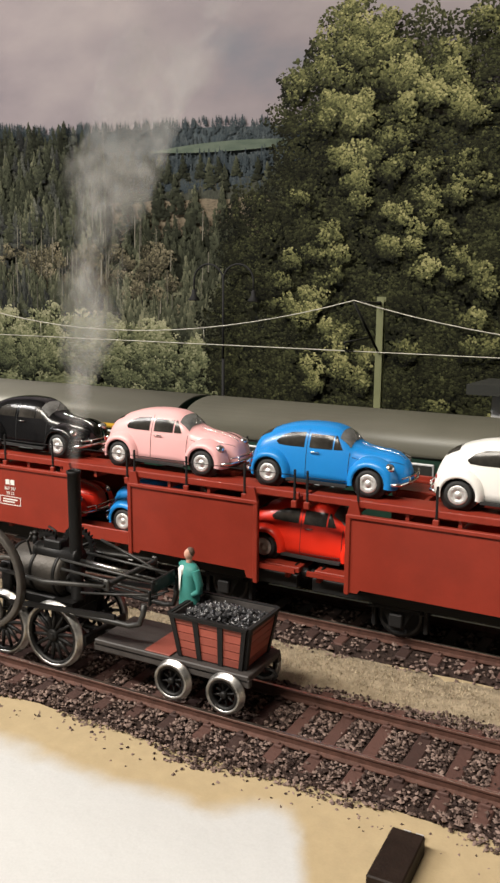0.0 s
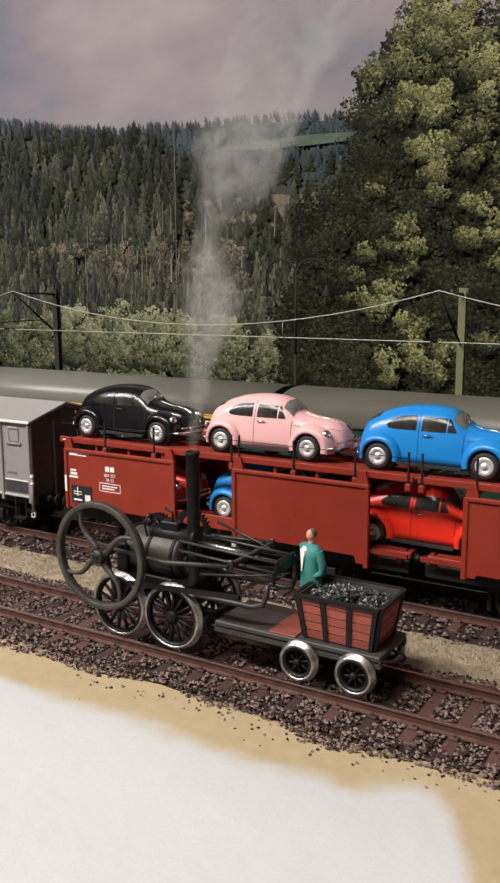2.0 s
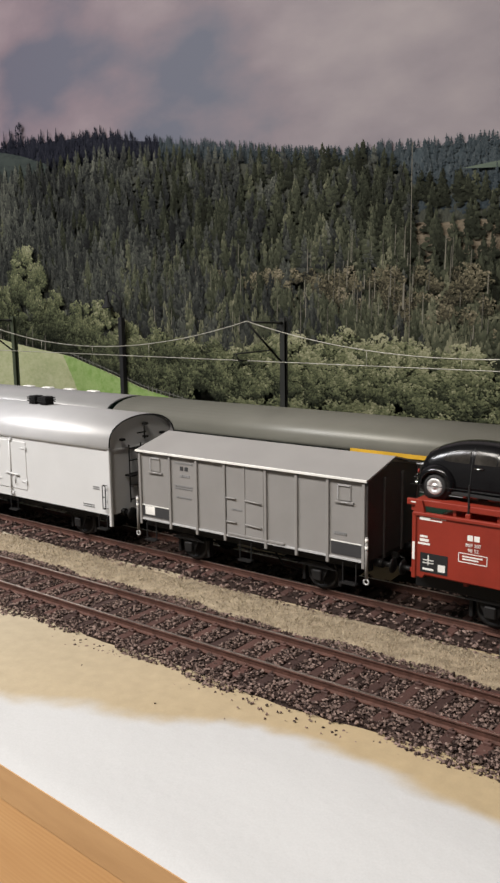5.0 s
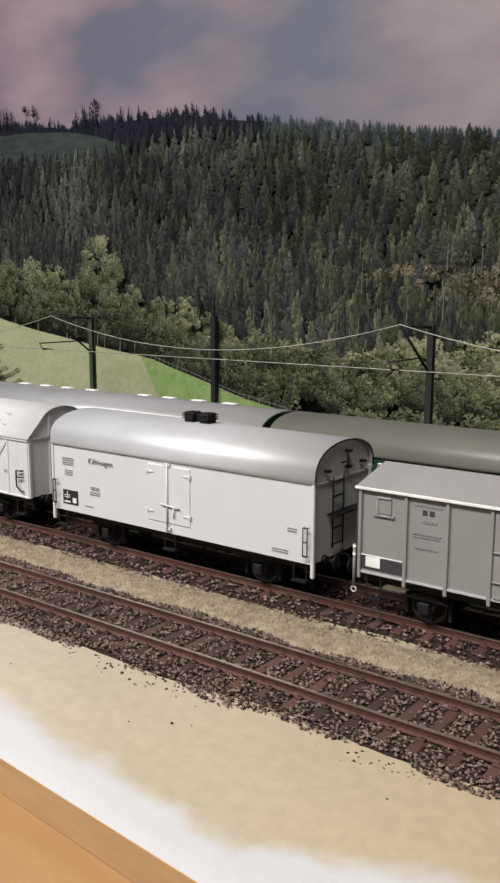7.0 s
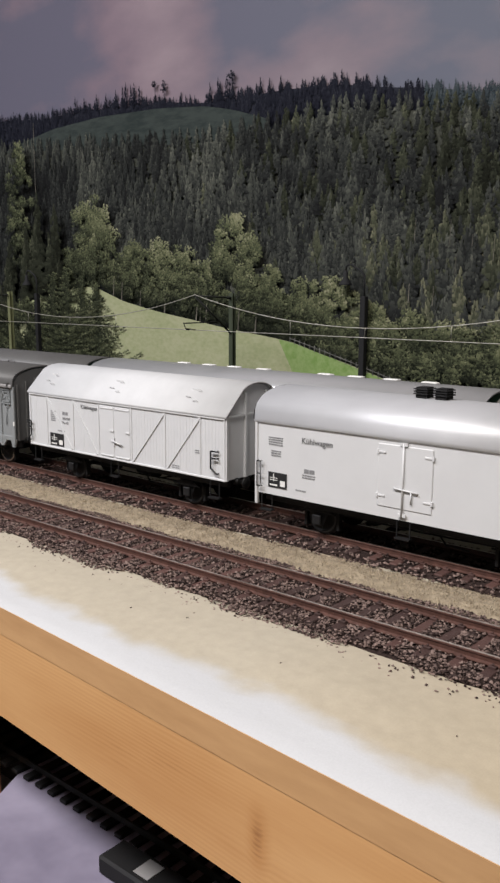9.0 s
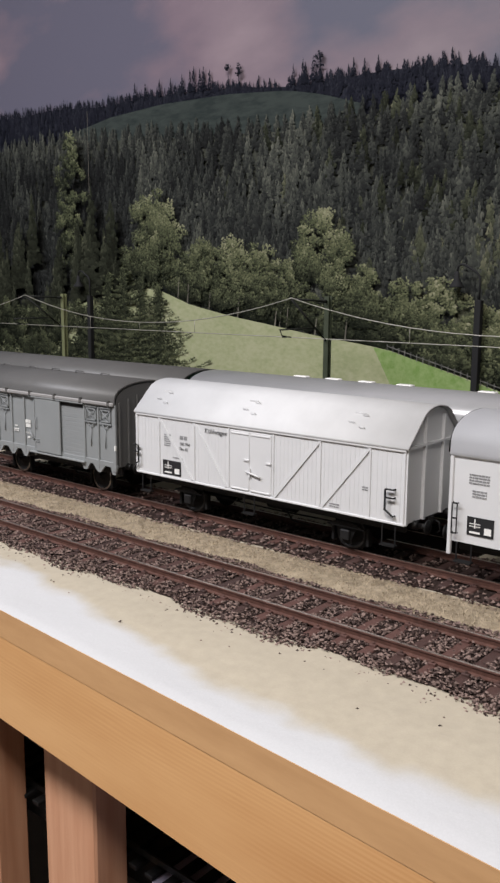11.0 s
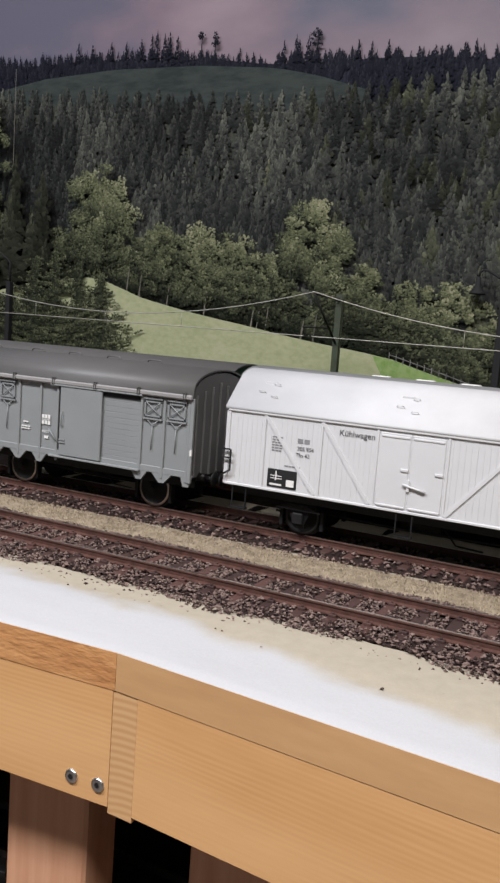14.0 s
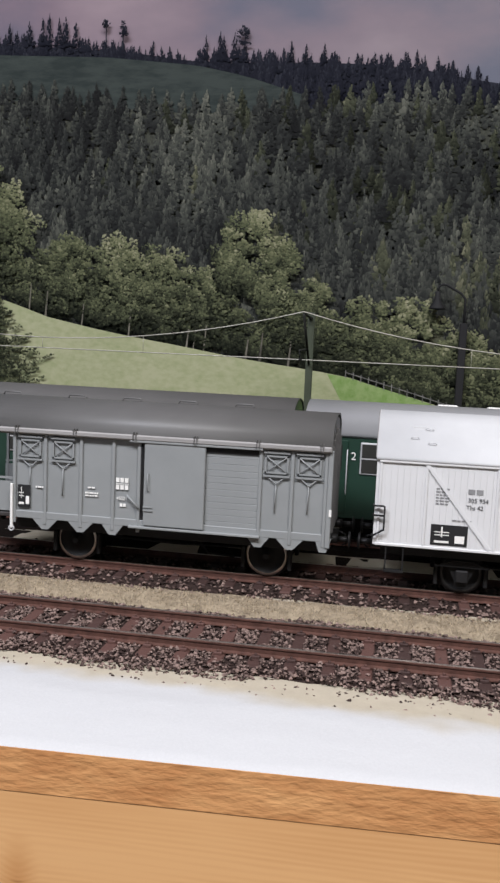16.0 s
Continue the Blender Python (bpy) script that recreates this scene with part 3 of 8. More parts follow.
def bed(yc, near, far, x0, x1):
    """Bank of a ballast bed, for placing the stones."""
    def place(rg, n):
        x = rg.uniform(x0, x1, n)
        y = yc + rg.uniform(near, far, n) + 0.004 * np.sin(x * 31 + yc * 7) + 0.003 * np.sin(x * 83)
        d = np.maximum(np.abs(y - yc) - 0.038, 0)
        z = 0.0315 - d * 0.16 + rg.uniform(-0.0012, 0.0008, n)
        keep = np.ones(n, bool)
        for k in (-0.0225, 0.0225):
            keep &= np.abs(y - yc - k) > 0.0032
        ph = ((x - (X0 + 0.01)) / 0.0213) % 1.0
        on = (np.minimum(ph, 1 - ph) < 0.19) & (np.abs(y - yc) < 0.0395)
        keep &= ~(on & (rg.uniform(0, 1, n) > 0.05))
        return np.stack([x, y, z], 1)[keep]
    return place


def build_ballast():
    for yc, near, far in ((FRONT_Y, -0.052, 0.048), (WAGON_Y, -0.052, 0.05), (COACH_Y, -0.05, 0.05)):
        s = Shape()
        prof = [(yc + near, 0.0262), (yc - 0.04, 0.0298), (yc + 0.04, 0.0298), (yc + far, 0.0264), (yc + far, 0.02), (yc + near, 0.02)]
        s.prism(prof, "x", X0, X1)
        # the coach track's bed takes the gravel with the trains' shade painted in
        structure("trackbed", s, "ballast_bed" if yc < 0.7 else "rear_gravel_shaded", "dark gravel bed under the track", "trackbed")
    structure("yard_gravel", Shape().box(X0, 0.7005, 0.02, X1, 0.7395, 0.0272).box(X0, 0.8405, 0.02, X1, 1.205, 0.0272), "rear_gravel_shaded", "gravel between the rear tracks, blackened for the shade there", "gravel")
    stones("ballast", 92000, bed(FRONT_Y, -0.053, 0.047, -2.15, 0.4), (0.0007, 0.00175), "ballast", "dark reddish-brown crushed stone ballast round the front track", "ballast", 3)
    stones("ballast", 22000, bed(WAGON_Y, -0.056, 0.045, -2.3, 0.45), (0.0011, 0.0022), "ballast", "dark brown crushed stone ballast under the goods train", "ballast", 4)

    def stray(rg, n):
        x = rg.uniform(-2.1, 0.4, n)
        y = FRONT_Y - 0.052 - np.abs(rg.normal(0, 0.008, n))
        wide = rg.uniform(0, 1, n) < 0.06
        y = np.where(wide, FRONT_Y - 0.055 - rg.uniform(0, 1, n) ** 1.5 * 0.06, y)
        y = np.maximum(y, np.array([white_border(q) + 0.004 for q in x]))
        return np.stack([x, y, np.full(n, 0.0279)], 1)
    stones("stray_stones", 1100, stray, (0.0006, 0.0014), "ballast", "loose dark stones strewn on the sand", "stones", 5)


def build_grass():
    s = Shape()
    s.grid(lambda u, w: (X0 + (X1 - X0) * u, 0.546 + 0.056 * w, 0.0275 + 0.003 * math.sin(math.pi * w) + 0.0014 * noise.noise((u * 260, w * 4, 1))), 400, 10)
    structure("grass_strip", s, "grass_tan", "dry tan static grass between the tracks", "grass", False)
    rg = np.random.RandomState(8)
    n = 42000
    x, y = rg.uniform(-2.2, 0.4, n), 0.548 + 0.052 * rg.beta(1.6, 1.6, n)
    z = 0.0277 + 0.003 * np.sin(np.pi * (y - 0.546) / 0.056)
    a, h, l = rg.uniform(0, 6.28, n), rg.uniform(0.0007, 0.0024, n), rg.normal(0, 0.0011, (n, 2))
    w = 0.00028
    v = np.empty((n, 3, 3))
    v[:, 0] = np.stack([x - w * np.cos(a), y - w * np.sin(a), z], 1)
    v[:, 1] = np.stack([x + w * np.cos(a), y + w * np.sin(a), z], 1)
    v[:, 2] = np.stack([x + l[:, 0], y + l[:, 1], z + h], 1)
    me = bpy.data.meshes.new("static_grass")
    me.from_pydata(v.reshape(-1, 3).tolist(), [], np.arange(3 * n).reshape(-1, 3).tolist())
    tagged(part("static_grass", me, "grass_fibre", None), "short dry straw-coloured static grass fibres", "grass", "", "stuff")


# ---- the scenery print on the wall ----
BACK = 1.22
RIDGE_X = [-3.3, -2.55, -2.38, -2.22, -2.06, -1.95, -1.78, -1.6, -1.45, -1.35, -1.18, -0.97, -0.88, -0.76, -0.6, -0.5, 0.2, 1.5]
RIDGE_Z = [0.68, 0.655, 0.65, 0.64, 0.635, 0.632, 0.612, 0.605, 0.6, 0.578, 0.549, 0.513, 0.507, 0.502, 0.5, 0.489, 0.48, 0.48]
MEADOW_X = [-3.3, -2.3, -2.16, -2.045, -1.95, -1.815, -1.63, -1.517, -1.43, -1.32, -1.23, -1.1, 1.5]
MEADOW_Z = [0.2, 0.22, 0.25, 0.261, 0.23, 0.206, 0.18, 0.166, 0.143, 0.112, 0.097, 0.06, 0.0]


def ridge(x):
    return np.interp(x, RIDGE_X, RIDGE_Z)


def meadow(x):
    return np.interp(x, MEADOW_X, MEADOW_Z)


def near_hill(x):
    return np.interp(x, [-3.3, -2.4, -2.15, -1.9, -1.75, -1.6, -1.45, -1.35, -1.18, -0.97, -0.86, -0.78, -0.6, -0.45, 1.5], [0.60, 0.585, 0.57, 0.552, 0.542, 0.548, 0.558, 0.549, 0.527, 0.503, 0.495, 0.452, 0.432, 0.43, 0.42])


def sky_mat():
    m = bpy.data.materials.new("printed_sky")
    m.use_nodes = True
    N, L = m.node_tree.nodes, m.node_tree.links
    b = N["Principled BSDF"]
    b.inputs["Roughness"].default_value = 0.7
    b.inputs["Specular IOR Level"].default_value = 0.2
    tc = N.new("ShaderNodeTexCoord")
    mp = N.new("ShaderNodeMapping")
    mp.inputs["Scale"].default_value = (1.6, 1, 3.2)
    L.new(tc.outputs["Object"], mp.inputs[0])
    n = N.new("ShaderNodeTexNoise")
    n.inputs["Scale"].default_value, n.inputs["Detail"].default_value, n.inputs["Roughness"].default_value = 1.9, 5, 0.5
    L.new(mp.outputs[0], n.inputs["Vector"])
    r = N.new("ShaderNodeValToRGB")
    e = r.color_ramp.elements
    e[0].position, e[0].color = 0.36, (0.165, 0.185, 0.23, 1)
    e[1].position, e[1].color = 0.74, (0.41, 0.365, 0.37, 1)
    k = e.new(0.5)
    k.color = (0.27, 0.24, 0.265, 1)
    sx = N.new("ShaderNodeSeparateXYZ")
    L.new(tc.outputs["Object"], sx.inputs[0])
    gx = N.new("ShaderNodeMapRange")
    gx.inputs[1].default_value, gx.inputs[2].default_value, gx.inputs[3].default_value, gx.inputs[4].default_value = -2.2, -0.3, -0.09, 0.14
    L.new(sx.outputs[0], gx.inputs[0])
    ad = N.new("ShaderNodeMath")
    L.new(n.outputs["Fac"], ad.inputs[0])
    L.new(gx.outputs[0], ad.inputs[1])
    L.new(ad.outputs[0], r.inputs[0])
    hz = N.new("ShaderNodeMapRange")
    hz.inputs[1].default_value, hz.inputs[2].default_value = -2.0, -0.9
    L.new(sx.outputs[0], hz.inputs[0])
    mv = N.new("ShaderNodeMix")
    mv.data_type = "RGBA"
    mv.inputs[6].default_value, mv.inputs[7].default_value = (0.77, 0.655, 0.71, 1), (0.87, 0.86, 0.855, 1)
    L.new(hz.outputs[0], mv.inputs[0])
    mm = N.new("ShaderNodeMix")
    mm.data_type, mm.blend_type = "RGBA", "MULTIPLY"
    mm.inputs[0].default_value = 1.0
    L.new(r.outputs[0], mm.inputs[6])
    L.new(mv.outputs[2], mm.inputs[7])
    L.new(mm.outputs[2], b.inputs["Base Color"])
    return m

def print_mat(name, c1, c2, scale, c3=None, island=0.4, squash=(1, 1, 1), broad=0.25):
    """Matt printed paper: fine mottling, broad patches and a tone for each printed shape."""
    m = bpy.data.materials.new(name)
    m.use_nodes = True
    N, L = m.node_tree.nodes, m.node_tree.links
    b = N["Principled BSDF"]
    b.inputs["Roughness"].default_value = 0.75
    b.inputs["Specular IOR Level"].default_value = 0.08
    tc = N.new("ShaderNodeTexCoord")
    mp = N.new("ShaderNodeMapping")
    mp.inputs["Scale"].default_value = squash
    L.new(tc.outputs["Object"], mp.inputs[0])
    g = N.new("ShaderNodeNewGeometry")
    tone = None
    fine = 1.0 - island - broad
    for sc, det, w in ((scale, 3, fine), (17.0, 3, broad), (0, 0, island)):
        if w <= 0:
            continue
        if sc:
            n = N.new("ShaderNodeTexNoise")
            n.inputs["Scale"].default_value, n.inputs["Detail"].default_value, n.inputs["Roughness"].default_value = sc, det, 0.65
            L.new(mp.outputs[0], n.inputs["Vector"])
            st = N.new("ShaderNodeMapRange")
            st.inputs[1].default_value, st.inputs[2].default_value = 0.28, 0.72
            L.new(n.outputs["Fac"], st.inputs[0])
            src = st.outputs[0]
        else:
            src = g.outputs["Random Per Island"]
        mu = N.new("ShaderNodeMath")
        mu.operation = "MULTIPLY_ADD"
        mu.inputs[1].default_value, mu.inputs[2].default_value = w, 0.0
        L.new(src, mu.inputs[0])
        if tone is not None:
            L.new(tone, mu.inputs[2])
        tone = mu.outputs[0]
    r = N.new("ShaderNodeValToRGB")
    e = r.color_ramp.elements
    e[0].position, e[0].color = 0.22, (*c1, 1)
    e[1].position, e[1].color = 0.72, (*c2, 1)
    if c3:
        k = e.new(0.9)
        k.color = (*c3, 1)
    L.new(tone, r.inputs[0])
    L.new(r.outputs[0], b.inputs["Base Color"])
    return m

def ink_mat(name, stops):
    """Matt printed colour: the shade of each printed dab runs along a scale of inks, with fine paper mottling."""
    m = bpy.data.materials.new(name)
    m.use_nodes = True
    N, L = m.node_tree.nodes, m.node_tree.links
    b = N["Principled BSDF"]
    b.inputs["Roughness"].default_value = 0.75
    b.inputs["Specular IOR Level"].default_value = 0.08
    at = N.new("ShaderNodeAttribute")
    at.attribute_name = "ink"
    tc = N.new("ShaderNodeTexCoord")
    tone = at.outputs["Fac"]
    for scale, weight in ((520.0, 0.22), (150.0, 0.2)):
        n = N.new("ShaderNodeTexNoise")
        n.inputs["Scale"].default_value, n.inputs["Detail"].default_value, n.inputs["Roughness"].default_value = scale, 3, 0.6
        L.new(tc.outputs["Object"], n.inputs["Vector"])
        sh = N.new("ShaderNodeMath")
        sh.operation = "SUBTRACT"
        sh.inputs[1].default_value = 0.5
        L.new(n.outputs["Fac"], sh.inputs[0])
        mu = N.new("ShaderNodeMath")
        mu.operation = "MULTIPLY_ADD"
        mu.inputs[1].default_value = weight
        L.new(sh.outputs[0], mu.inputs[0])
        L.new(tone, mu.inputs[2])
        tone = mu.outputs[0]
    r = N.new("ShaderNodeValToRGB")
    e = r.color_ramp.elements
    e[0].position, e[0].color = stops[0][0], (*stops[0][1], 1)
    e[1].position, e[1].color = stops[-1][0], (*stops[-1][1], 1)
    for p, c in stops[1:-1]:
        e.new(p).color = (*c, 1)
    L.new(tone, r.inputs[0])
    L.new(r.outputs[0], b.inputs["Base Color"])
    return m


M["sky"] = sky_mat()
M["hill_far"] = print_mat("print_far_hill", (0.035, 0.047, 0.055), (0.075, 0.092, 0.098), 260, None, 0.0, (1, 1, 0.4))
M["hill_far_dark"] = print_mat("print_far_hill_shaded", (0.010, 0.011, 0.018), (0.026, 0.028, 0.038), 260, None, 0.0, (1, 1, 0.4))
M["hill_band"] = print_mat("print_upland_meadow", (0.028, 0.036, 0.034), (0.046, 0.056, 0.051), 60, None, 0.0, (0.5, 1, 2))
M["hill_field"] = print_mat("print_upland_field", (0.075, 0.10, 0.078), (0.11, 0.135, 0.105), 60, None, 0.0, (0.5, 1, 2))
M["hill_floor"] = print_mat("print_forest_floor", (0.034, 0.036, 0.029), (0.065, 0.068, 0.053), 300, None, 0.0, (1, 1, 0.5))
M["trunks"] = print_mat("print_bare_trunks", (0.07, 0.066, 0.053), (0.19, 0.175, 0.14), 90, None, 0.6, broad=0.0)
M["fence_grey"] = print_mat("print_fence", (0.10, 0.10, 0.09), (0.2, 0.195, 0.175), 90, None, 0.5, broad=0.0)
M["clearing"] = print_mat("print_clearing", (0.10, 0.082, 0.058), (0.19, 0.155, 0.11), 120, None, 0.0, (1, 1, 3))
M["meadow"] = print_mat("print_meadow", (0.295, 0.325, 0.17), (0.385, 0.39, 0.24), 160, None, 0.0, (0.6, 1, 1.0), 0.45)
M["meadow_bright"] = print_mat("print_bright_meadow", (0.17, 0.275, 0.075), (0.25, 0.34, 0.13), 120, None, 0.0)
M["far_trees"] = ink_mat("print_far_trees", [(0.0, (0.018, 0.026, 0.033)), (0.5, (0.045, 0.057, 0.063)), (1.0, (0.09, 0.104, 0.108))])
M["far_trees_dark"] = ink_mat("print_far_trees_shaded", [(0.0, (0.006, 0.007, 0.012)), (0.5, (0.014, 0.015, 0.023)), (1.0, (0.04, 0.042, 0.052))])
M["spruce_olive"] = ink_mat("print_spruce_olive", [(0.0, (0.009, 0.010, 0.006)), (0.3, (0.025, 0.028, 0.018)), (0.6, (0.062, 0.067, 0.042)), (1.0, (0.19, 0.185, 0.12))])
M["spruce_cool"] = ink_mat("print_spruce_cool", [(0.0, (0.010, 0.0105, 0.0105)), (0.3, (0.025, 0.027, 0.025)), (0.6, (0.062, 0.066, 0.055)), (1.0, (0.15, 0.152, 0.12))])
M["leaf"] = ink_mat("print_sunlit_leaves", [(0.0, (0.004, 0.0045, 0.003)), (0.25, (0.017, 0.018, 0.009)), (0.5, (0.060, 0.065, 0.028)), (0.75, (0.16, 0.16, 0.066)), (1.0, (0.34, 0.32, 0.15))])
M["shrub"] = ink_mat("print_grey_green_leaves", [(0.0, (0.008, 0.010, 0.006)), (0.25, (0.028, 0.032, 0.019)), (0.5, (0.078, 0.088, 0.046)), (0.75, (0.16, 0.168, 0.09)), (1.0, (0.31, 0.30, 0.19))])
M["dry"] = ink_mat("print_dry_brush", [(0.0, (0.015, 0.014, 0.010)), (0.3, (0.05, 0.045, 0.029)), (0.6, (0.13, 0.115, 0.072)), (1.0, (0.30, 0.255, 0.18))])


def flat(name, v, f, material, label, parent):
    v = [(x, BACK - 2.0 * (BACK - y), z) for x, y, z in v]
    me = bpy.data.meshes.new(name)
    me.from_pydata(v, [], f)
    return part(name, me, material, parent, label)


def sheet(name, xs, top, low, y, material, label, parent):
    """A printed area between two curves over x."""
    v, f = [], []
    for x in xs:
        v += [(x, y, float(low(x))), (x, y, float(top(x)))]
    f = [(2 * i, 2 * i + 2, 2 * i + 3, 2 * i + 1) for i in range(len(xs) - 1)]
    return flat(name, v, f, material, label, parent)


def dabs(name, x, z, rx, rz, ink, y, rg, material, label, parent, k=6, slant=0.0):
    """Printed dabs of colour: small ragged patches, a little lighter at their top."""
    x, z, rx, rz, ink, y = (np.asarray(q, float).ravel() for q in (x, z, rx, rz, ink, y))
    n = len(x)
    a = np.linspace(0, 2 * np.pi, k, endpoint=False)[None] + rg.uniform(0, 2 * np.pi, (n, 1))
    rr = rg.uniform(0.4, 1.35, (n, k))
    dx, dz = rr * np.cos(a), rr * np.sin(a)
    px = x[:, None] + rx[:, None] * dx
    pz = z[:, None] + rz[:, None] * dz - slant * np.abs(rx[:, None] * dx)
    v = np.stack([px, np.repeat(y[:, None], k, 1), pz], -1).reshape(-1, 3)
    ob = flat(name, v.tolist(), np.arange(n * k).reshape(n, k).tolist(), material, label, parent)
    at = ob.data.attributes.new("ink", "FLOAT", "POINT")
    at.data.foreach_set("value", np.clip(ink[:, None] + 0.09 * dz, 0, 1).ravel())
    return ob


def spruces(name, x, z, h, y, ink, rg, material, label, parent, slim=0.26, tiers=11, across=6, spread=0.095):
    """Printed conifers: boughs in drooping tiers, lighter towards the tip and on one side; z at the foot."""
    n = len(x)
    if not n:
        return
    t = (np.arange(tiers)[None, :, None] + rg.uniform(0, 1, (n, tiers, across))) / tiers
    H = h[:, None, None]
    W = (h * slim * rg.uniform(0.75, 1.3, n))[:, None, None]
    w = W * (1.02 - t) ** 0.8 * rg.uniform(0.6, 1.3, (n, tiers, 1))
    u = (-1 + 2 * (np.arange(across)[None, None, :] + 0.5) / across) + rg.uniform(-0.3, 0.3, (n, tiers, across))
    px = x[:, None, None] + u * w + W * 0.06 * rg.normal(0, 1, (n, tiers, 1))
    pz = z[:, None, None] + H * t - 0.35 * w * np.abs(u)
    rx = w * 0.36 + 0.0005
    rz = np.broadcast_to(H / tiers * 0.85, px.shape) * rg.uniform(0.6, 1.2, px.shape)
    tone = ink[:, None, None] + 0.29 * (t - 0.5) - 0.08 * u + rg.normal(0, spread, px.shape)
    py = y[:, None, None] - rg.uniform(0, 0.00025, px.shape)
    return dabs(name, px, pz, rx, rz, tone, py, rg, material, label, parent, 6, 0.25)


def tufts(name, blobs, dab, y0, rg, parent, material, label, gain=0.5, density=2.4, light=(0.25, 0.72, 0.5), rough=0.09):
    """Printed foliage: rounded tufts of small dabs (x, z, radius, tone), each lit from above and dark below; the later ones in front."""
    X, Z, K, Y, R = [], [], [], [], []
    for i, (bx, bz, br, tone) in enumerate(blobs):
        n = max(5, int(density * (br / dab) ** 2))
        rad, ang = np.sqrt(rg.uniform(0, 1.25, n)), rg.uniform(0, 2 * np.pi, n)
        wob = 1 + 0.22 * np.sin(3 * ang + i) + 0.12 * np.sin(7 * ang + 2 * i)
        px, pz = rad * np.cos(ang) * wob, rad * np.sin(ang) * wob
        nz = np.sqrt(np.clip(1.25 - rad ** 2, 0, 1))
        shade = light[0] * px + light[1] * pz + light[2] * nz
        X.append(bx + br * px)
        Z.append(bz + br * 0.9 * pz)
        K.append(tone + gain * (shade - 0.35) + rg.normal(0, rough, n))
        Y.append(y0 - 0.003 * i / len(blobs) - 0.00012 * rg.uniform(0, 1, n))
        R.append(dab * rg.uniform(0.55, 1.35, n))
    X, Z, K, Y, R = (np.concatenate(q) for q in (X, Z, K, Y, R))
    return dabs(name, X, Z, R, R * 0.85, K, Y, rg, material, label, parent)


def tree_blobs(x, z, rx, rz, tone, rg, n, size=(0.22, 0.4), light=(0.25, 0.8)):
    """Tufts of one rounded crown, shaded as a whole, from the shaded ones to those in front."""
    out = []
    for _ in range(n):
        rad, a = rg.uniform(0, 1) ** 0.6 * rg.uniform(0.85, 1.12), rg.uniform(0, 2 * math.pi)
        dx, dz = rad * math.cos(a), rad * math.sin(a)
        out.append((x + rx * dx, z + rz * dz, rx * rg.uniform(*size), tone + 0.25 * (light[0] * dx + light[1] * dz) + rg.normal(0, 0.08)))
    return sorted(out, key=lambda q: -q[1] + 0.02 * rg.uniform(-1, 1))


def wob(x, z, s, k):
    return noise.noise((x * s, z * s, k))


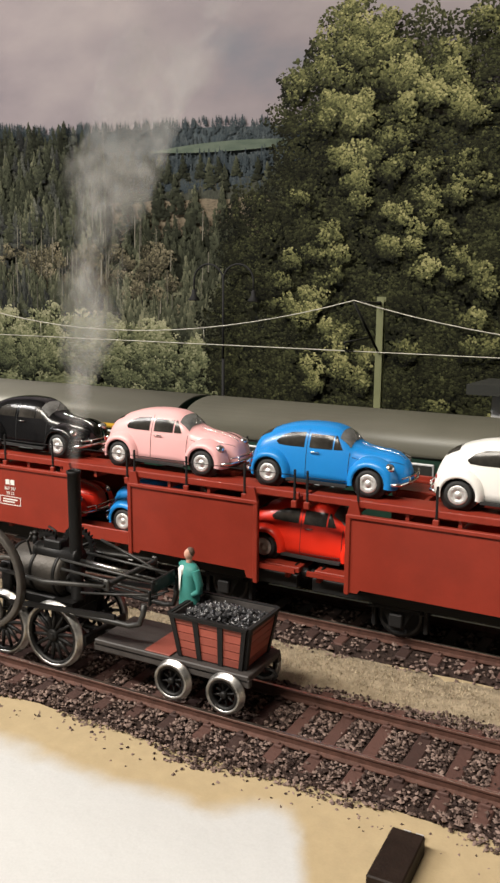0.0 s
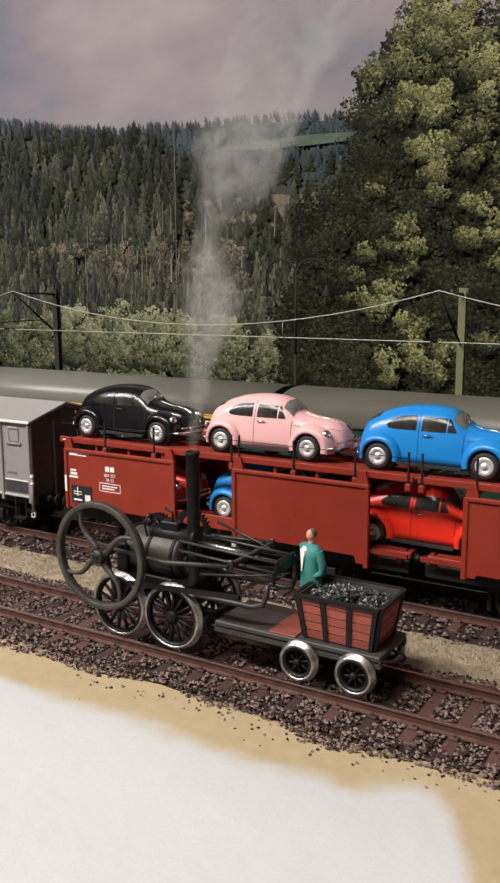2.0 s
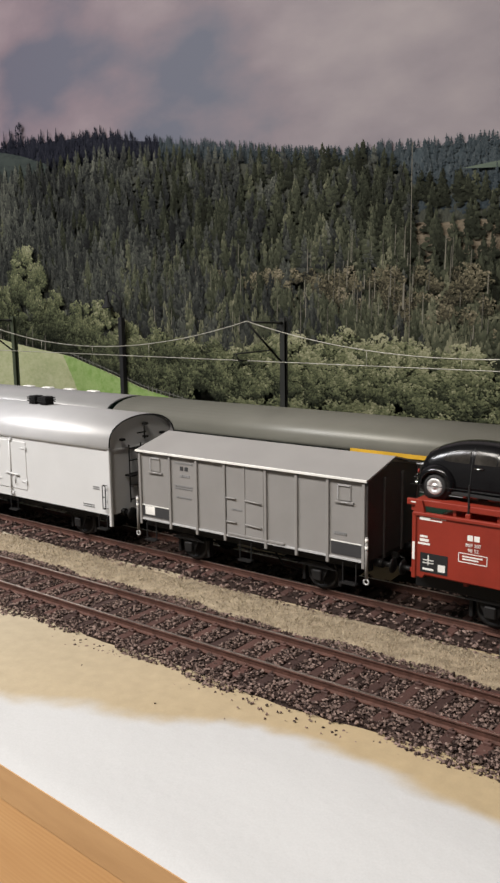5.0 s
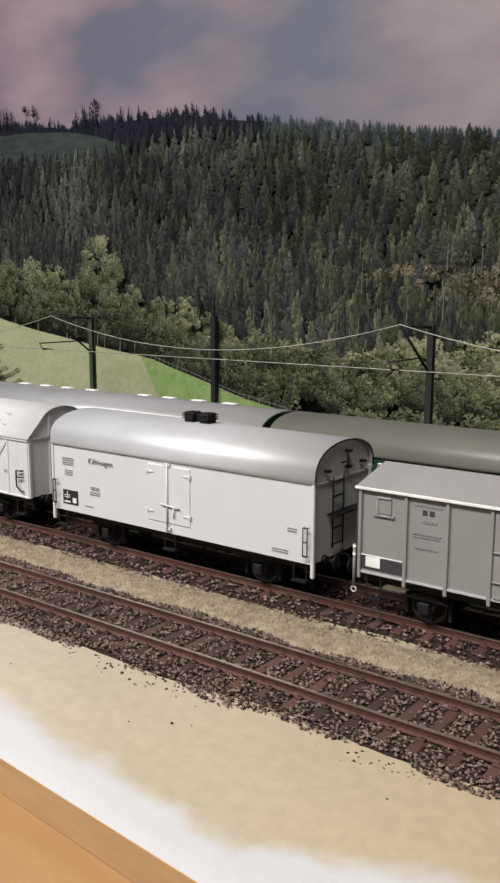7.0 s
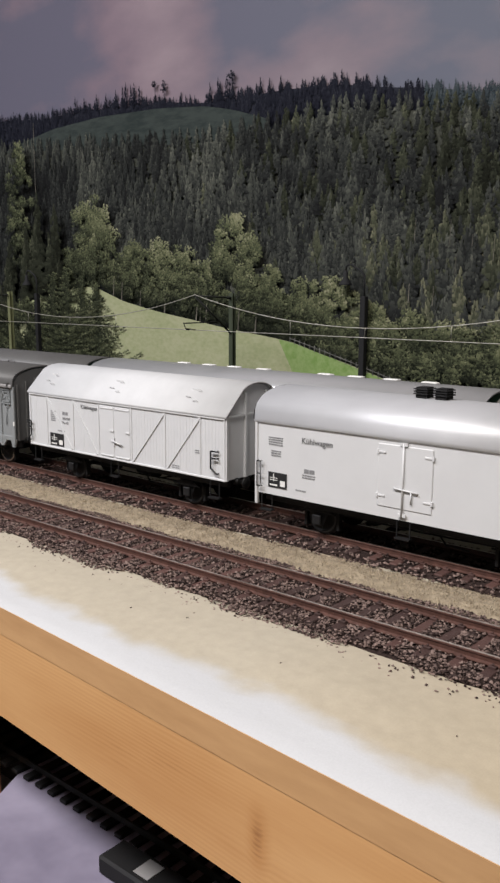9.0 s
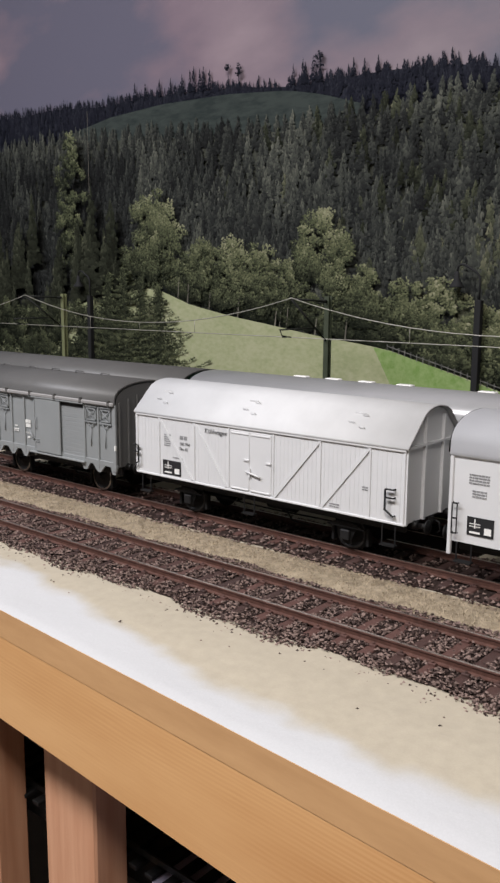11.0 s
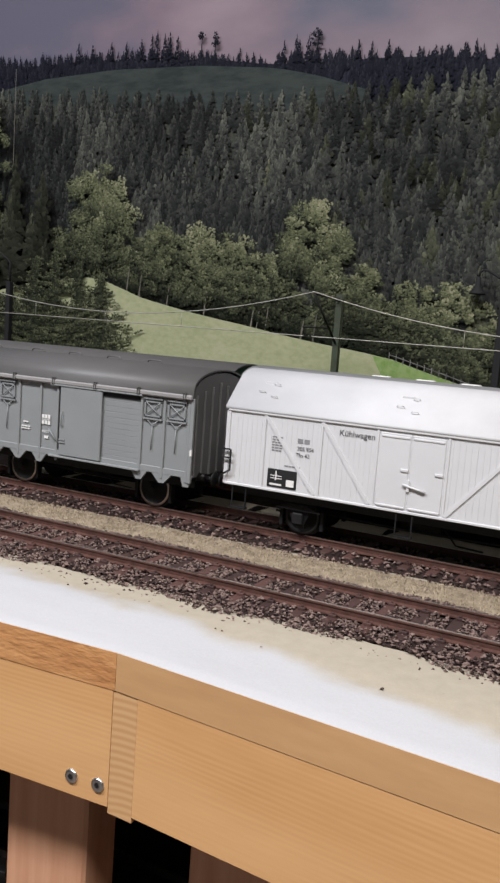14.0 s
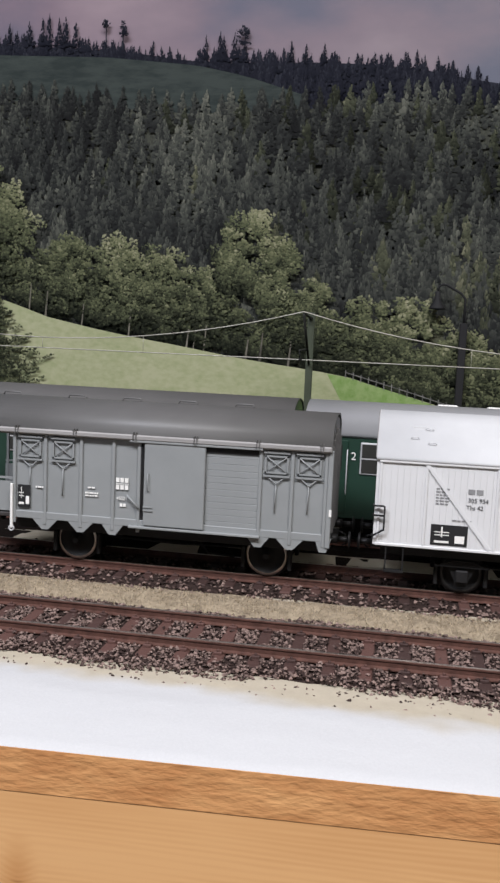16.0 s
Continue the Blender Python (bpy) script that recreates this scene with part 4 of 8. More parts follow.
def build_backdrop():
    bd = thing("backdrop", "printed panorama of wooded hills, meadow and cloudy sky", "backdrop", "", None, "structure")
    rg = np.random.RandomState(11)
    part("sky_panel", Shape().box(X0, BACK, 0.02, X1, BACK + 0.012, 1.3), "sky", bd, "printed mauve and grey clouds")
    xs = np.arange(X0, X1, 0.02)
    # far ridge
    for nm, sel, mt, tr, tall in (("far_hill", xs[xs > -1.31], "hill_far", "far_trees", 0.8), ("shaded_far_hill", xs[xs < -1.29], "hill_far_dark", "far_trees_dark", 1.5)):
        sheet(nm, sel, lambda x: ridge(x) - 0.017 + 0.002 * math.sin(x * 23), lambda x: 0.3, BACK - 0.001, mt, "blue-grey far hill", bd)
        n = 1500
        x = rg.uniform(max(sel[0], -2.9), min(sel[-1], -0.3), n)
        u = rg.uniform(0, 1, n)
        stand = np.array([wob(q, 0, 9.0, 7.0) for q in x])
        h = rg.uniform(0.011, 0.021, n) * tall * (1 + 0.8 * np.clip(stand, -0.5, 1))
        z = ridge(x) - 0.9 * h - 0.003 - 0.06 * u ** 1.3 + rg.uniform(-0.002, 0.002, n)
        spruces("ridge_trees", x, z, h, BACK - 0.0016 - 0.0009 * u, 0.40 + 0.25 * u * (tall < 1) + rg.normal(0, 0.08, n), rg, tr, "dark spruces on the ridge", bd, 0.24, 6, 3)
    # tall lone trees on the skyline: spruces, and a few round-headed ones
    x = np.array([-1.685, -1.70, -1.715, -1.72, -1.74, -1.62, -1.60, -1.575, -1.93, -1.945, -1.955, -1.97, -1.98, -2.0, -2.03, -2.06, -2.10, -2.13])
    spruces("lone_trees", x, ridge(x) - 0.016, 0.8 * np.array([.03, .042, .038, .045, .038, .034, .03, .03, .04, .046, .044, .048, .044, .038, .034, .036, .034, .036]), np.full(18, BACK - 0.0026), np.full(18, 0.35), rg, "far_trees_dark", "tall lone trees on the skyline", bd, 0.19, 8, 3, 0.05)
    for x, h, r in ((-1.86, 0.03, 0.0075), (-1.685, 0.034, 0.009), (-1.885, 0.032, 0.004)):
        z = float(ridge(x)) - 0.012
        flat("skyline_trunk", [(x - 0.0009, BACK - 0.0027, z), (x + 0.0009, BACK - 0.0027, z), (x + 0.0006, BACK - 0.0027, z + h), (x - 0.0006, BACK - 0.0027, z + h)], [(0, 1, 2, 3)], "hill_far_dark", "", bd)
        tufts("skyline_crown", tree_blobs(x, z + h - r * 0.6, r, r * 1.5, 0.4, rg, 22, (0.2, 0.4)), 0.0013, BACK - 0.0027, rg, bd, "far_trees_dark", "", 0.15, 1.6)
    # upland meadow under the ridge, field and clearing
    sheet("upland_meadow", np.linspace(-2.5, -1.60, 40), lambda x: np.interp(x, [-2.5, -2.35, -2.2, -2.05, -1.88, -1.75, -1.68, -1.60], [0.53, 0.575, 0.596, 0.602, 0.597, 0.585, 0.57, 0.545]), lambda x: 0.47, BACK - 0.0045, "hill_band", "pale upland meadow", bd)
    sheet("upland_field", np.linspace(-0.72, -0.44, 24), lambda x: 0.4515 + 0.008 * max(0.0, 1 - ((x + 0.58) / 0.14) ** 2), lambda x: 0.4515 - 0.006 * max(0.0, 1 - ((x + 0.58) / 0.14) ** 2), BACK - 0.0045, "hill_field", "light green strip of field", bd)
    n = 420
    x = rg.uniform(-0.86, -0.36, n)
    u = rg.uniform(0, 1, n)
    spruces("far_wood", x, 0.392 + 0.042 * (1 - u), rg.uniform(0.013, 0.021, n), BACK - 0.0047 - 0.0004 * u, 0.34 + 0.1 * u + rg.normal(0, 0.06, n), rg, "far_trees", "", bd, 0.2, 6, 3)
    # near wooded hill
    sheet("wooded_hill", xs, lambda x: near_hill(x) - 0.022, lambda x: 0.05, BACK - 0.0051, "hill_floor", "dark wooded slope", bd)
    rows = 21
    for j in range(rows):
        t = j / (rows - 1)
        n = 150
        x = -2.85 + 2.55 * (np.arange(n) + rg.uniform(0, 1, n)) / n
        top = near_hill(x)
        foot = np.maximum(meadow(x) - 0.01, 0.17)
        h = rg.uniform(0.036, 0.075, n) * (0.62 + 0.62 * t)
        z = top - h * 0.85 - t * (top - foot - 0.03) + rg.uniform(-0.016, 0.016, n) * min(1.0, 0.3 + 3 * t)
        open_ground = (x > -0.79) & (x < -0.5) & (z + h > 0.335) & (z < 0.40) & (rg.uniform(0, 1, n) > 0.16 + 0.4 * (z + h < 0.372))
        patch = np.array([wob(a, b * 1.4, 6.0, 2.0) for a, b in zip(x, z)])
        bare = (x > -1.2) & (x < -0.66) & (z > 0.2) & (z < 0.3) & (patch > 0.22)
        keep = ~(open_ground | bare)
        x, z, h, patch = x[keep], z[keep], h[keep], patch[keep]
        west = x + rg.normal(0, 0.3, len(x)) < -1.2
        ink = np.where(west, 0.33 - 0.04 * t, 0.22 + 0.28 * t) + 0.27 * patch + rg.normal(0, 0.105, len(x))
        dark = (x < -2.12) & (z < 0.5)
        ink = ink - 0.16 * dark
        y = BACK - 0.0056 - 0.00045 * j - rg.uniform(0, 0.0003, len(x))
        spruces("spruce_row", x[west], z[west], h[west], y[west], ink[west], rg, "spruce_cool", "", bd)
        spruces("spruce_row", x[~west], z[~west], h[~west], y[~west], ink[~west], rg, "spruce_olive", "", bd)
    sheet("clearing", np.linspace(-0.79, -0.51, 14), lambda x: 0.384 - 0.005 * abs(math.sin(x * 40)), lambda x: 0.325, BACK - 0.0054, "clearing", "bare tan clearing in the wood", bd)
    v, f = [], []
    for _ in range(85):
        x, z, h = rg.uniform(-1.3, -0.6), rg.uniform(0.2, 0.34), rg.uniform(0.016, 0.05)
        if rg.uniform() < 0.4:
            x = -0.82 + rg.normal(0, 0.06)
        o = len(v)
        y, w = BACK - 0.0154, rg.uniform(0.0004, 0.0009)
        v += [(x - w, y, z), (x + w, y, z), (x + w * 0.6 + 0.001, y, z + h), (x - w * 0.6 + 0.001, y, z + h)]
        f.append((o, o + 1, o + 2, o + 3))
    flat("bare_trunks", v, f, "trunks", "pale bare trunks", bd)
    for x, z in ((-0.785, 0.49), (-2.244, 0.61)):
        flat("print_seam", [(x - 0.0005, BACK - 0.0158, 0.2), (x + 0.0005, BACK - 0.0158, 0.2), (x + 0.0005, BACK - 0.0158, z), (x - 0.0005, BACK - 0.0158, z)], [(0, 1, 2, 3)], "trunks", "joint between two printed sheets", bd)
    # meadow
    sheet("meadow", np.linspace(X0, -1.15, 60), lambda x: meadow(x) + 0.0006 * math.sin(x * 31), lambda x: 0.02, BACK - 0.0202, "meadow", "sunlit green meadow", bd)
    sheet("meadow_patch", np.linspace(-1.545, -1.26, 20), lambda x: meadow(x) - 0.0005, lambda x: max(0.05, meadow(x) - 0.001 - 1.6 * (x + 1.545)), BACK - 0.0204, "meadow_bright", "brighter green patch of meadow", bd)
    v, f = [], []
    for i in range(40):
        x = -1.52 + i * 0.0105
        z, o = float(meadow(x)) - 0.002, len(v)
        v += [(x - 0.0006, BACK - 0.0207, z), (x + 0.0006, BACK - 0.0207, z), (x + 0.0006, BACK - 0.0207, z + 0.011), (x - 0.0006, BACK - 0.0207, z + 0.011)]
        z2 = float(meadow(x + 0.0105)) - 0.002
        v += [(x, BACK - 0.0206, z + 0.007), (x + 0.0105, BACK - 0.0206, z2 + 0.007), (x + 0.0105, BACK - 0.0206, z2 + 0.0082), (x, BACK - 0.0206, z + 0.0082)]
        f += [(o, o + 1, o + 2, o + 3), (o + 4, o + 5, o + 6, o + 7)]
    flat("meadow_fence", v, f, "fence_grey", "weathered fence round the meadow", bd)
    # broadleaf trees along the meadow's upper edge, dark stems below their crowns
    rg = np.random.RandomState(5)
    blobs = []
    for x in np.arange(-2.15, -1.1, 0.016):
        base = max(float(meadow(x)), 0.12)
        blobs.append((x, base + rg.uniform(0.008, 0.02), rg.uniform(0.010, 0.016), 0.16))
        for k in range(2):
            blobs.append((x + rg.uniform(-0.02, 0.02), base + 0.022 + k * 0.024 + rg.uniform(0, 0.02), rg.uniform(0.012, 0.022), 0.30 + rg.uniform(-0.06, 0.08)))
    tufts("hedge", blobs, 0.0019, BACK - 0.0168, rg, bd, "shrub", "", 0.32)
    v, f = [], []
    for x in (-1.98, -1.955, -1.9, -1.83, -1.745, -1.735, -1.72, -1.66, -1.64, -1.60):
        z, h, w, o = float(meadow(x)), rg.uniform(0.02, 0.04), rg.uniform(0.0008, 0.0016), len(v)
        v += [(x - w, BACK - 0.0201, z), (x + w, BACK - 0.0201, z), (x + w * 0.5 + 0.003, BACK - 0.0201, z + h), (x - w * 0.5 + 0.003, BACK - 0.0201, z + h)]
        f.append((o, o + 1, o + 2, o + 3))
    flat("tree_stems", v, f, "trunks", "pale stems of the trees by the meadow", bd)
    for x, z, rx, rz, tone in ((-2.05, 0.352, 0.066, 0.085, 0.44), (-1.93, 0.295, 0.042, 0.055, 0.36), (-1.855, 0.285, 0.046, 0.055, 0.44), (-1.78, 0.272, 0.042, 0.052, 0.40), (-1.655, 0.305, 0.06, 0.068, 0.45), (-1.725, 0.255, 0.036, 0.045, 0.34), (-1.58, 0.245, 0.045, 0.05, 0.36),
                               (-1.50, 0.225, 0.042, 0.05, 0.40), (-1.43, 0.20, 0.045, 0.06, 0.42), (-1.36, 0.18, 0.042, 0.055, 0.43), (-1.29, 0.165, 0.045, 0.06, 0.44), (-1.22, 0.155, 0.042, 0.055, 0.44), (-2.30, 0.42, 0.05, 0.12, 0.36), (-2.30, 0.52, 0.026, 0.05, 0.34)):
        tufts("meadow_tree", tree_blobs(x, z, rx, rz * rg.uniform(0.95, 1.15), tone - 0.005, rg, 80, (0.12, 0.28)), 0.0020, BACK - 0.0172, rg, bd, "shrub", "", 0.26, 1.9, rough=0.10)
    # dry brush on the slope above the shrubs
    blobs = []
    for x in np.arange(-1.2, -0.66, 0.02):
        for k in range(5):
            blobs.append((x + rg.uniform(-0.012, 0.012), 0.18 + k * 0.03 + rg.uniform(-0.012, 0.012), rg.uniform(0.008, 0.02), 0.42 + 0.2 * wob(x, k * 0.03, 14, 5.0) + rg.uniform(-0.1, 0.1)))
    tufts("dry_brush", blobs, 0.0018, BACK - 0.0105, rg, bd, "dry", "", 0.3, rough=0.13)
    # light shrubs behind the coaches
    for x, z, r, tone in ((-1.15, 0.155, 0.05, 0.42), (-1.08, 0.15, 0.05, 0.46), (-1.01, 0.165, 0.055, 0.48), (-0.95, 0.15, 0.045, 0.42), (-0.89, 0.17, 0.055, 0.50), (-0.83, 0.165, 0.05, 0.48), (-0.77, 0.15, 0.048, 0.46), (-0.70, 0.155, 0.05, 0.48), (-0.64, 0.14, 0.045, 0.42),
                          (-1.1, 0.10, 0.05, 0.40), (-0.98, 0.10, 0.05, 0.44), (-0.86, 0.10, 0.055, 0.5), (-0.74, 0.10, 0.05, 0.46), (-0.63, 0.09, 0.05, 0.46)):
        tufts("shrub", tree_blobs(x, z, r, r * rg.uniform(0.8, 1.1), tone + 0.035, rg, 60, (0.13, 0.3)), 0.0021, BACK - 0.0178 - 0.0006 * (z < 0.12), rg, bd, "shrub", "", 0.36, 2.0, rough=0.09)
    # dark conifers and bushes beside the meadow
    n = 60
    x = rg.uniform(-2.9, -2.14, n)
    u = rg.uniform(0, 1, n)
    spruces("dark_conifer", x, 0.32 - 0.22 * u, rg.uniform(0.09, 0.15, n), BACK - 0.0210 - 0.0006 * u, 0.2 + rg.normal(0, 0.05, n), rg, "spruce_olive", "", bd, 0.2, 18, 7)
    blobs = [(x + rg.uniform(-0.014, 0.014), 0.09 + k * 0.03 + rg.uniform(-0.012, 0.012), rg.uniform(0.012, 0.022), 0.2 + rg.uniform(-0.08, 0.1)) for x in np.arange(-3.0, -2.16, 0.024) for k in range(5)]
    tufts("dark_bush", blobs, 0.0018, BACK - 0.0216, rg, bd, "shrub", "", 0.3)
    # ragged boughs, drooping to both sides of the stems, with the meadow showing through
    blobs = []
    for cx, top in ((-2.03, 0.262), (-2.075, 0.278), (-2.125, 0.302), (-2.17, 0.29)):
        for z in np.arange(0.05, top, 0.006):
            reach = (top - z) * 0.62 + 0.010
            blobs.append((cx + rg.uniform(-0.004, 0.004), z, 0.007, 0.12 + rg.uniform(-0.05, 0.05)))
            for side in (-1, 1):
                far = reach * rg.uniform(0.3, 1.3)
                lift, tone = rg.uniform(-0.35, 0.05), 0.2 + rg.uniform(-0.07, 0.13)
                for s in np.arange(0.0, far, 0.0042):
                    if rg.uniform() < 0.88:
                        blobs.append((cx + side * s, z + lift * s + 0.3 * s * s / max(far, 0.02) + rg.uniform(-0.0015, 0.0015), 0.0045 * (1.2 - 0.75 * s / far), tone + rg.uniform(-0.08, 0.1) + 0.1 * (s > 0.6 * far)))
    tufts("meadow_conifer", blobs, 0.0015, BACK - 0.0222, rg, bd, "shrub", "dark ragged young conifer on the meadow", 0.3, 1.5)
    # the big sunlit tree: a dark crown, with sunlit tufts standing out of it
    rg = np.random.RandomState(21)
    TX = [0.08, 0.2, 0.28, 0.35, 0.42, 0.49, 0.555, 0.6]
    TL = [-0.60, -0.605, -0.59, -0.56, -0.5, -0.495, -0.46, -0.40]
    dark, lit = [], []
    for z in np.arange(0.08, 0.60, 0.021):
        left = float(np.interp(z, TX, TL))
        for x in np.arange(left + 0.02, 0.06, 0.027):
            lim = (0.585 if x > -0.42 else 0.56) + 0.02 * math.sin(x * 29)
            if z > lim:
                continue
            px, pz = x + rg.uniform(-0.014, 0.014), z + rg.uniform(-0.012, 0.012)
            edge = min(1.0, (px - left) / 0.12)
            dark.append((px, pz, rg.uniform(0.016, 0.028), 0.14 + 0.04 * edge + 0.09 * (z > 0.45) + rg.uniform(-0.05, 0.05)))
            if rg.uniform() < 0.7:
                high = min(1.0, max(0.0, (z - 0.36) / 0.15))
                sun = 1.1 * wob(px, pz * 0.8, 13.0, 1.0) + 0.45 * wob(px, pz, 30.0, 4.0) + 0.24 * edge - 0.24 + 0.31 * high - 0.28 * max(0.0, 1 - (px - left) / 0.16) * (1 - high)
                if sun > 0.02:
                    for _ in range(2):
                        lit.append((px + rg.uniform(-0.012, 0.012), pz + rg.uniform(-0.01, 0.012), rg.uniform(0.008, 0.017) * (1 + 0.3 * high), 0.32 + min(0.27, 0.55 * sun) + rg.uniform(-0.11, 0.08)))
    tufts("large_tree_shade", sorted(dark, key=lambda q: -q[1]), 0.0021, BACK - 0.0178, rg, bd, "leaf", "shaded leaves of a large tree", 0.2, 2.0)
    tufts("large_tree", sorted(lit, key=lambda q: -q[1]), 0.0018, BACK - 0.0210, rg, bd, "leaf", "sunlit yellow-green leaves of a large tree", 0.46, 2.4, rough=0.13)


build_room()
build_ground()
build_fascia()
build_lower_level()
build_backdrop()


build_track("railway_track", FRONT_Y, X0, X1, "rusty rails on dark brown sleepers of the front track")
build_track("railway_track", WAGON_Y, X0, X1, "rusty rails on dark sleepers under the goods train")
build_track("railway_track", COACH_Y, X0, X1, "rusty rails under the passenger coaches", False)
build_ballast()
build_grass()


# ---- rolling stock ----
def wheelset(parent, x, r=0.0155, tread="grey_iron"):
    s = Shape()
    s.cyl((x, -0.03, r), (x, 0.03, r), 0.0022, n=8)
    w = part("wheelset", s, "matt_black", parent)
    for k in (-1, 1):
        q = Shape()
        y = k * 0.0225
        q.lathe([(0.0, k * 0.0036), (0.004, k * 0.0036), (0.0045, k * 0.0018), (r - 0.004, k * 0.001), (r - 0.003, k * 0.0024), (r - 0.001, k * 0.0024), (r, k * 0.0018), (r, -k * 0.001), (r + 0.0013, -k * 0.0013), (r + 0.0013, -k * 0.0022), (r - 0.003, -k * 0.0024), (0.0, -k * 0.0022)], (x, y, r), "y", 28)
        d = part("wheel", q, "matt_black", w)
        part("tyre_ring", Shape().lathe([(r - 0.0026, k * 0.00255), (r - 0.0008, k * 0.00255), (r - 0.0008, k * 0.0022), (r - 0.0026, k * 0.0022)], (x, y, r), "y", 28), tread, w, "worn steel tyre")


def axle_guard(parent, x, top, material="matt_black"):
    for k in (-1, 1):
        s = Shape()
        y = k * 0.031
        s.prism([(x - 0.014, top), (x + 0.014, top), (x + 0.0045, 0.010), (x + 0.0045, 0.007), (x - 0.0045, 0.007), (x - 0.0045, 0.010)], "y", y - 0.0006, y + 0.0006)
        s.box(x - 0.0045, y - 0.0006 + k * 0.001, 0.0105, x + 0.0045, y + k * 0.0045, 0.0195, 0.0008)
        for j in range(4):
            l = 0.019 - j * 0.0035
            s.box(x - l, y + k * 0.001, 0.0215 + j * 0.0013, x + l, y + k * 0.0035, 0.0225 + j * 0.0013)
        part("axle_guard", s, material, parent)


def buffers(parent, x0, x1, z=0.0335, material="black_iron"):
    for x, d in ((x0, -1), (x1, 1)):
        for k in (-1, 1):
            s = Shape().cyl((x, k * 0.027, z), (x + d * 0.007, k * 0.027, z), 0.0035, n=12)
            s.cyl((x + d * 0.007, k * 0.027, z), (x + d * 0.0155, k * 0.027, z), 0.0022, n=10)
            s.lathe([(0.0, d * 0.017), (0.0055, d * 0.0162), (0.0062, d * 0.0155), (0.0062, d * 0.0148), (0.0, d * 0.0148)], (x, k * 0.027, z), "x", 16)
            part("buffer", s, material, parent)
        s = Shape().box(x, -0.0015, z - 0.003, x + d * 0.006, 0.0015, z + 0.002, 0.0004)
        s.tube([(x + d * 0.005, 0, z), (x + d * 0.011, 0, z - 0.002), (x + d * 0.012, 0, z - 0.009), (x + d * 0.009, 0, z - 0.011)], 0.0008, 6)
        part("coupling_hook", s, "black_iron", parent)


def chassis(t, h, floor, axles, solebar="matt_black", r=0.0155, guards=True):
    s = Shape()
    for k in (-1, 1):
        s.box(-h, k * 0.034 - 0.002, floor - 0.009, h, k * 0.034 + 0.002, floor, 0.0004)
    s.box(-h, -0.034, floor - 0.004, h, 0.034, floor)
    for x in np.linspace(-h * 0.8, h * 0.8, 7):
        s.box(x - 0.001, -0.034, floor - 0.008, x + 0.001, 0.034, floor - 0.003)
    part("underframe", s, solebar, t)
    for x in axles:
        wheelset(t, x, r, "grey_iron" if guards else "rail_top")
        if guards:
            axle_guard(t, x, floor - 0.006)
    s = Shape()
    a = axles[-1]
    for k in (-1, 1):
        for x in axles:
            for d in (-1, 1):
                s.box(x + d * 0.0175 - 0.0015, k * 0.024 - 0.003, 0.006, x + d * 0.0175 + 0.0015, k * 0.024 + 0.003, 0.022, 0.0005)
        s.tube([(-a, k * 0.02, 0.02), (0, k * 0.012, 0.016), (a, k * 0.02, 0.02)], 0.0009, 6)
    s.cyl((-0.02, 0.005, 0.018), (0.012, 0.005, 0.018), 0.006, n=12)
    s.tube([(0.02, -0.025, 0.026), (0.03, -0.025, 0.014), (0.05, -0.025, 0.013)], 0.0008, 6)
    part("brake_gear", s, "matt_black", t)
    buffers(t, -h, h)


def footsteps(t, xs, z0=0.018, z1=0.034, y=-0.044, material="matt_black"):
    for x in xs:
        s = Shape()
        for k in (-0.006, 0.006):
            s.box(x + k - 0.0005, y - 0.0004, z0, x + k + 0.0005, y + 0.0004, z1)
        s.box(x - 0.0068, y - 0.003, z0 - 0.0006, x + 0.0068, y + 0.003, z0 + 0.0006)
        part("footstep", s, material, t)


def roof_from(prof, h, thick=0.0012):
    """A bent sheet roof: profile (y, z) from eave to eave, ends at -h and h."""
    s = Shape()
    inner = [(y * (1 - thick / 0.046), z - thick) for y, z in prof]
    poly = prof + inner[::-1]
    n = len(prof)
    v = [(-h, *p) for p in poly] + [(h, *p) for p in poly]
    m = len(poly)
    s.add(v, [(i, (i + 1) % m, m + (i + 1) % m, m + i) for i in range(n - 1)], True)
    s.add(v, [(i, (i + 1) % m, m + (i + 1) % m, m + i) for i in range(n - 1, m)], False)
    for o in (0, m):
        s.add([v[o + i] for i in range(m)], [(i, i + 1, m - 2 - i, m - 1 - i) for i in range(n - 1)], False)
    return s


def arc_profile(half, eave, rise, n=18, round_e=0.0):
    """Barrel roof with softened eaves."""
    return [(half * -math.cos(math.pi * i / n), eave + rise * math.sin(math.pi * i / n) ** 0.72) for i in range(n + 1)]


def grab_iron(t, x, y, z0, z1, w=0.005, material="lamp_black", d=-0.0025):
    s = Shape().tube([(x - w / 2, y, z0), (x - w / 2, y + d, z0), (x - w / 2, y + d, z1), (x - w / 2, y, z1)], 0.0005, 6)
    s.tube([(x + w / 2, y, z0), (x + w / 2, y + d, z0), (x + w / 2, y + d, z1), (x + w / 2, y, z1)], 0.0005, 6)
    for z in (z0, (z0 + z1) / 2, z1):
        s.box(x - w / 2, y + d - 0.0005, z - 0.0005, x + w / 2, y + d + 0.0005, z + 0.0005)
    return part("grab_iron", s, material, t)


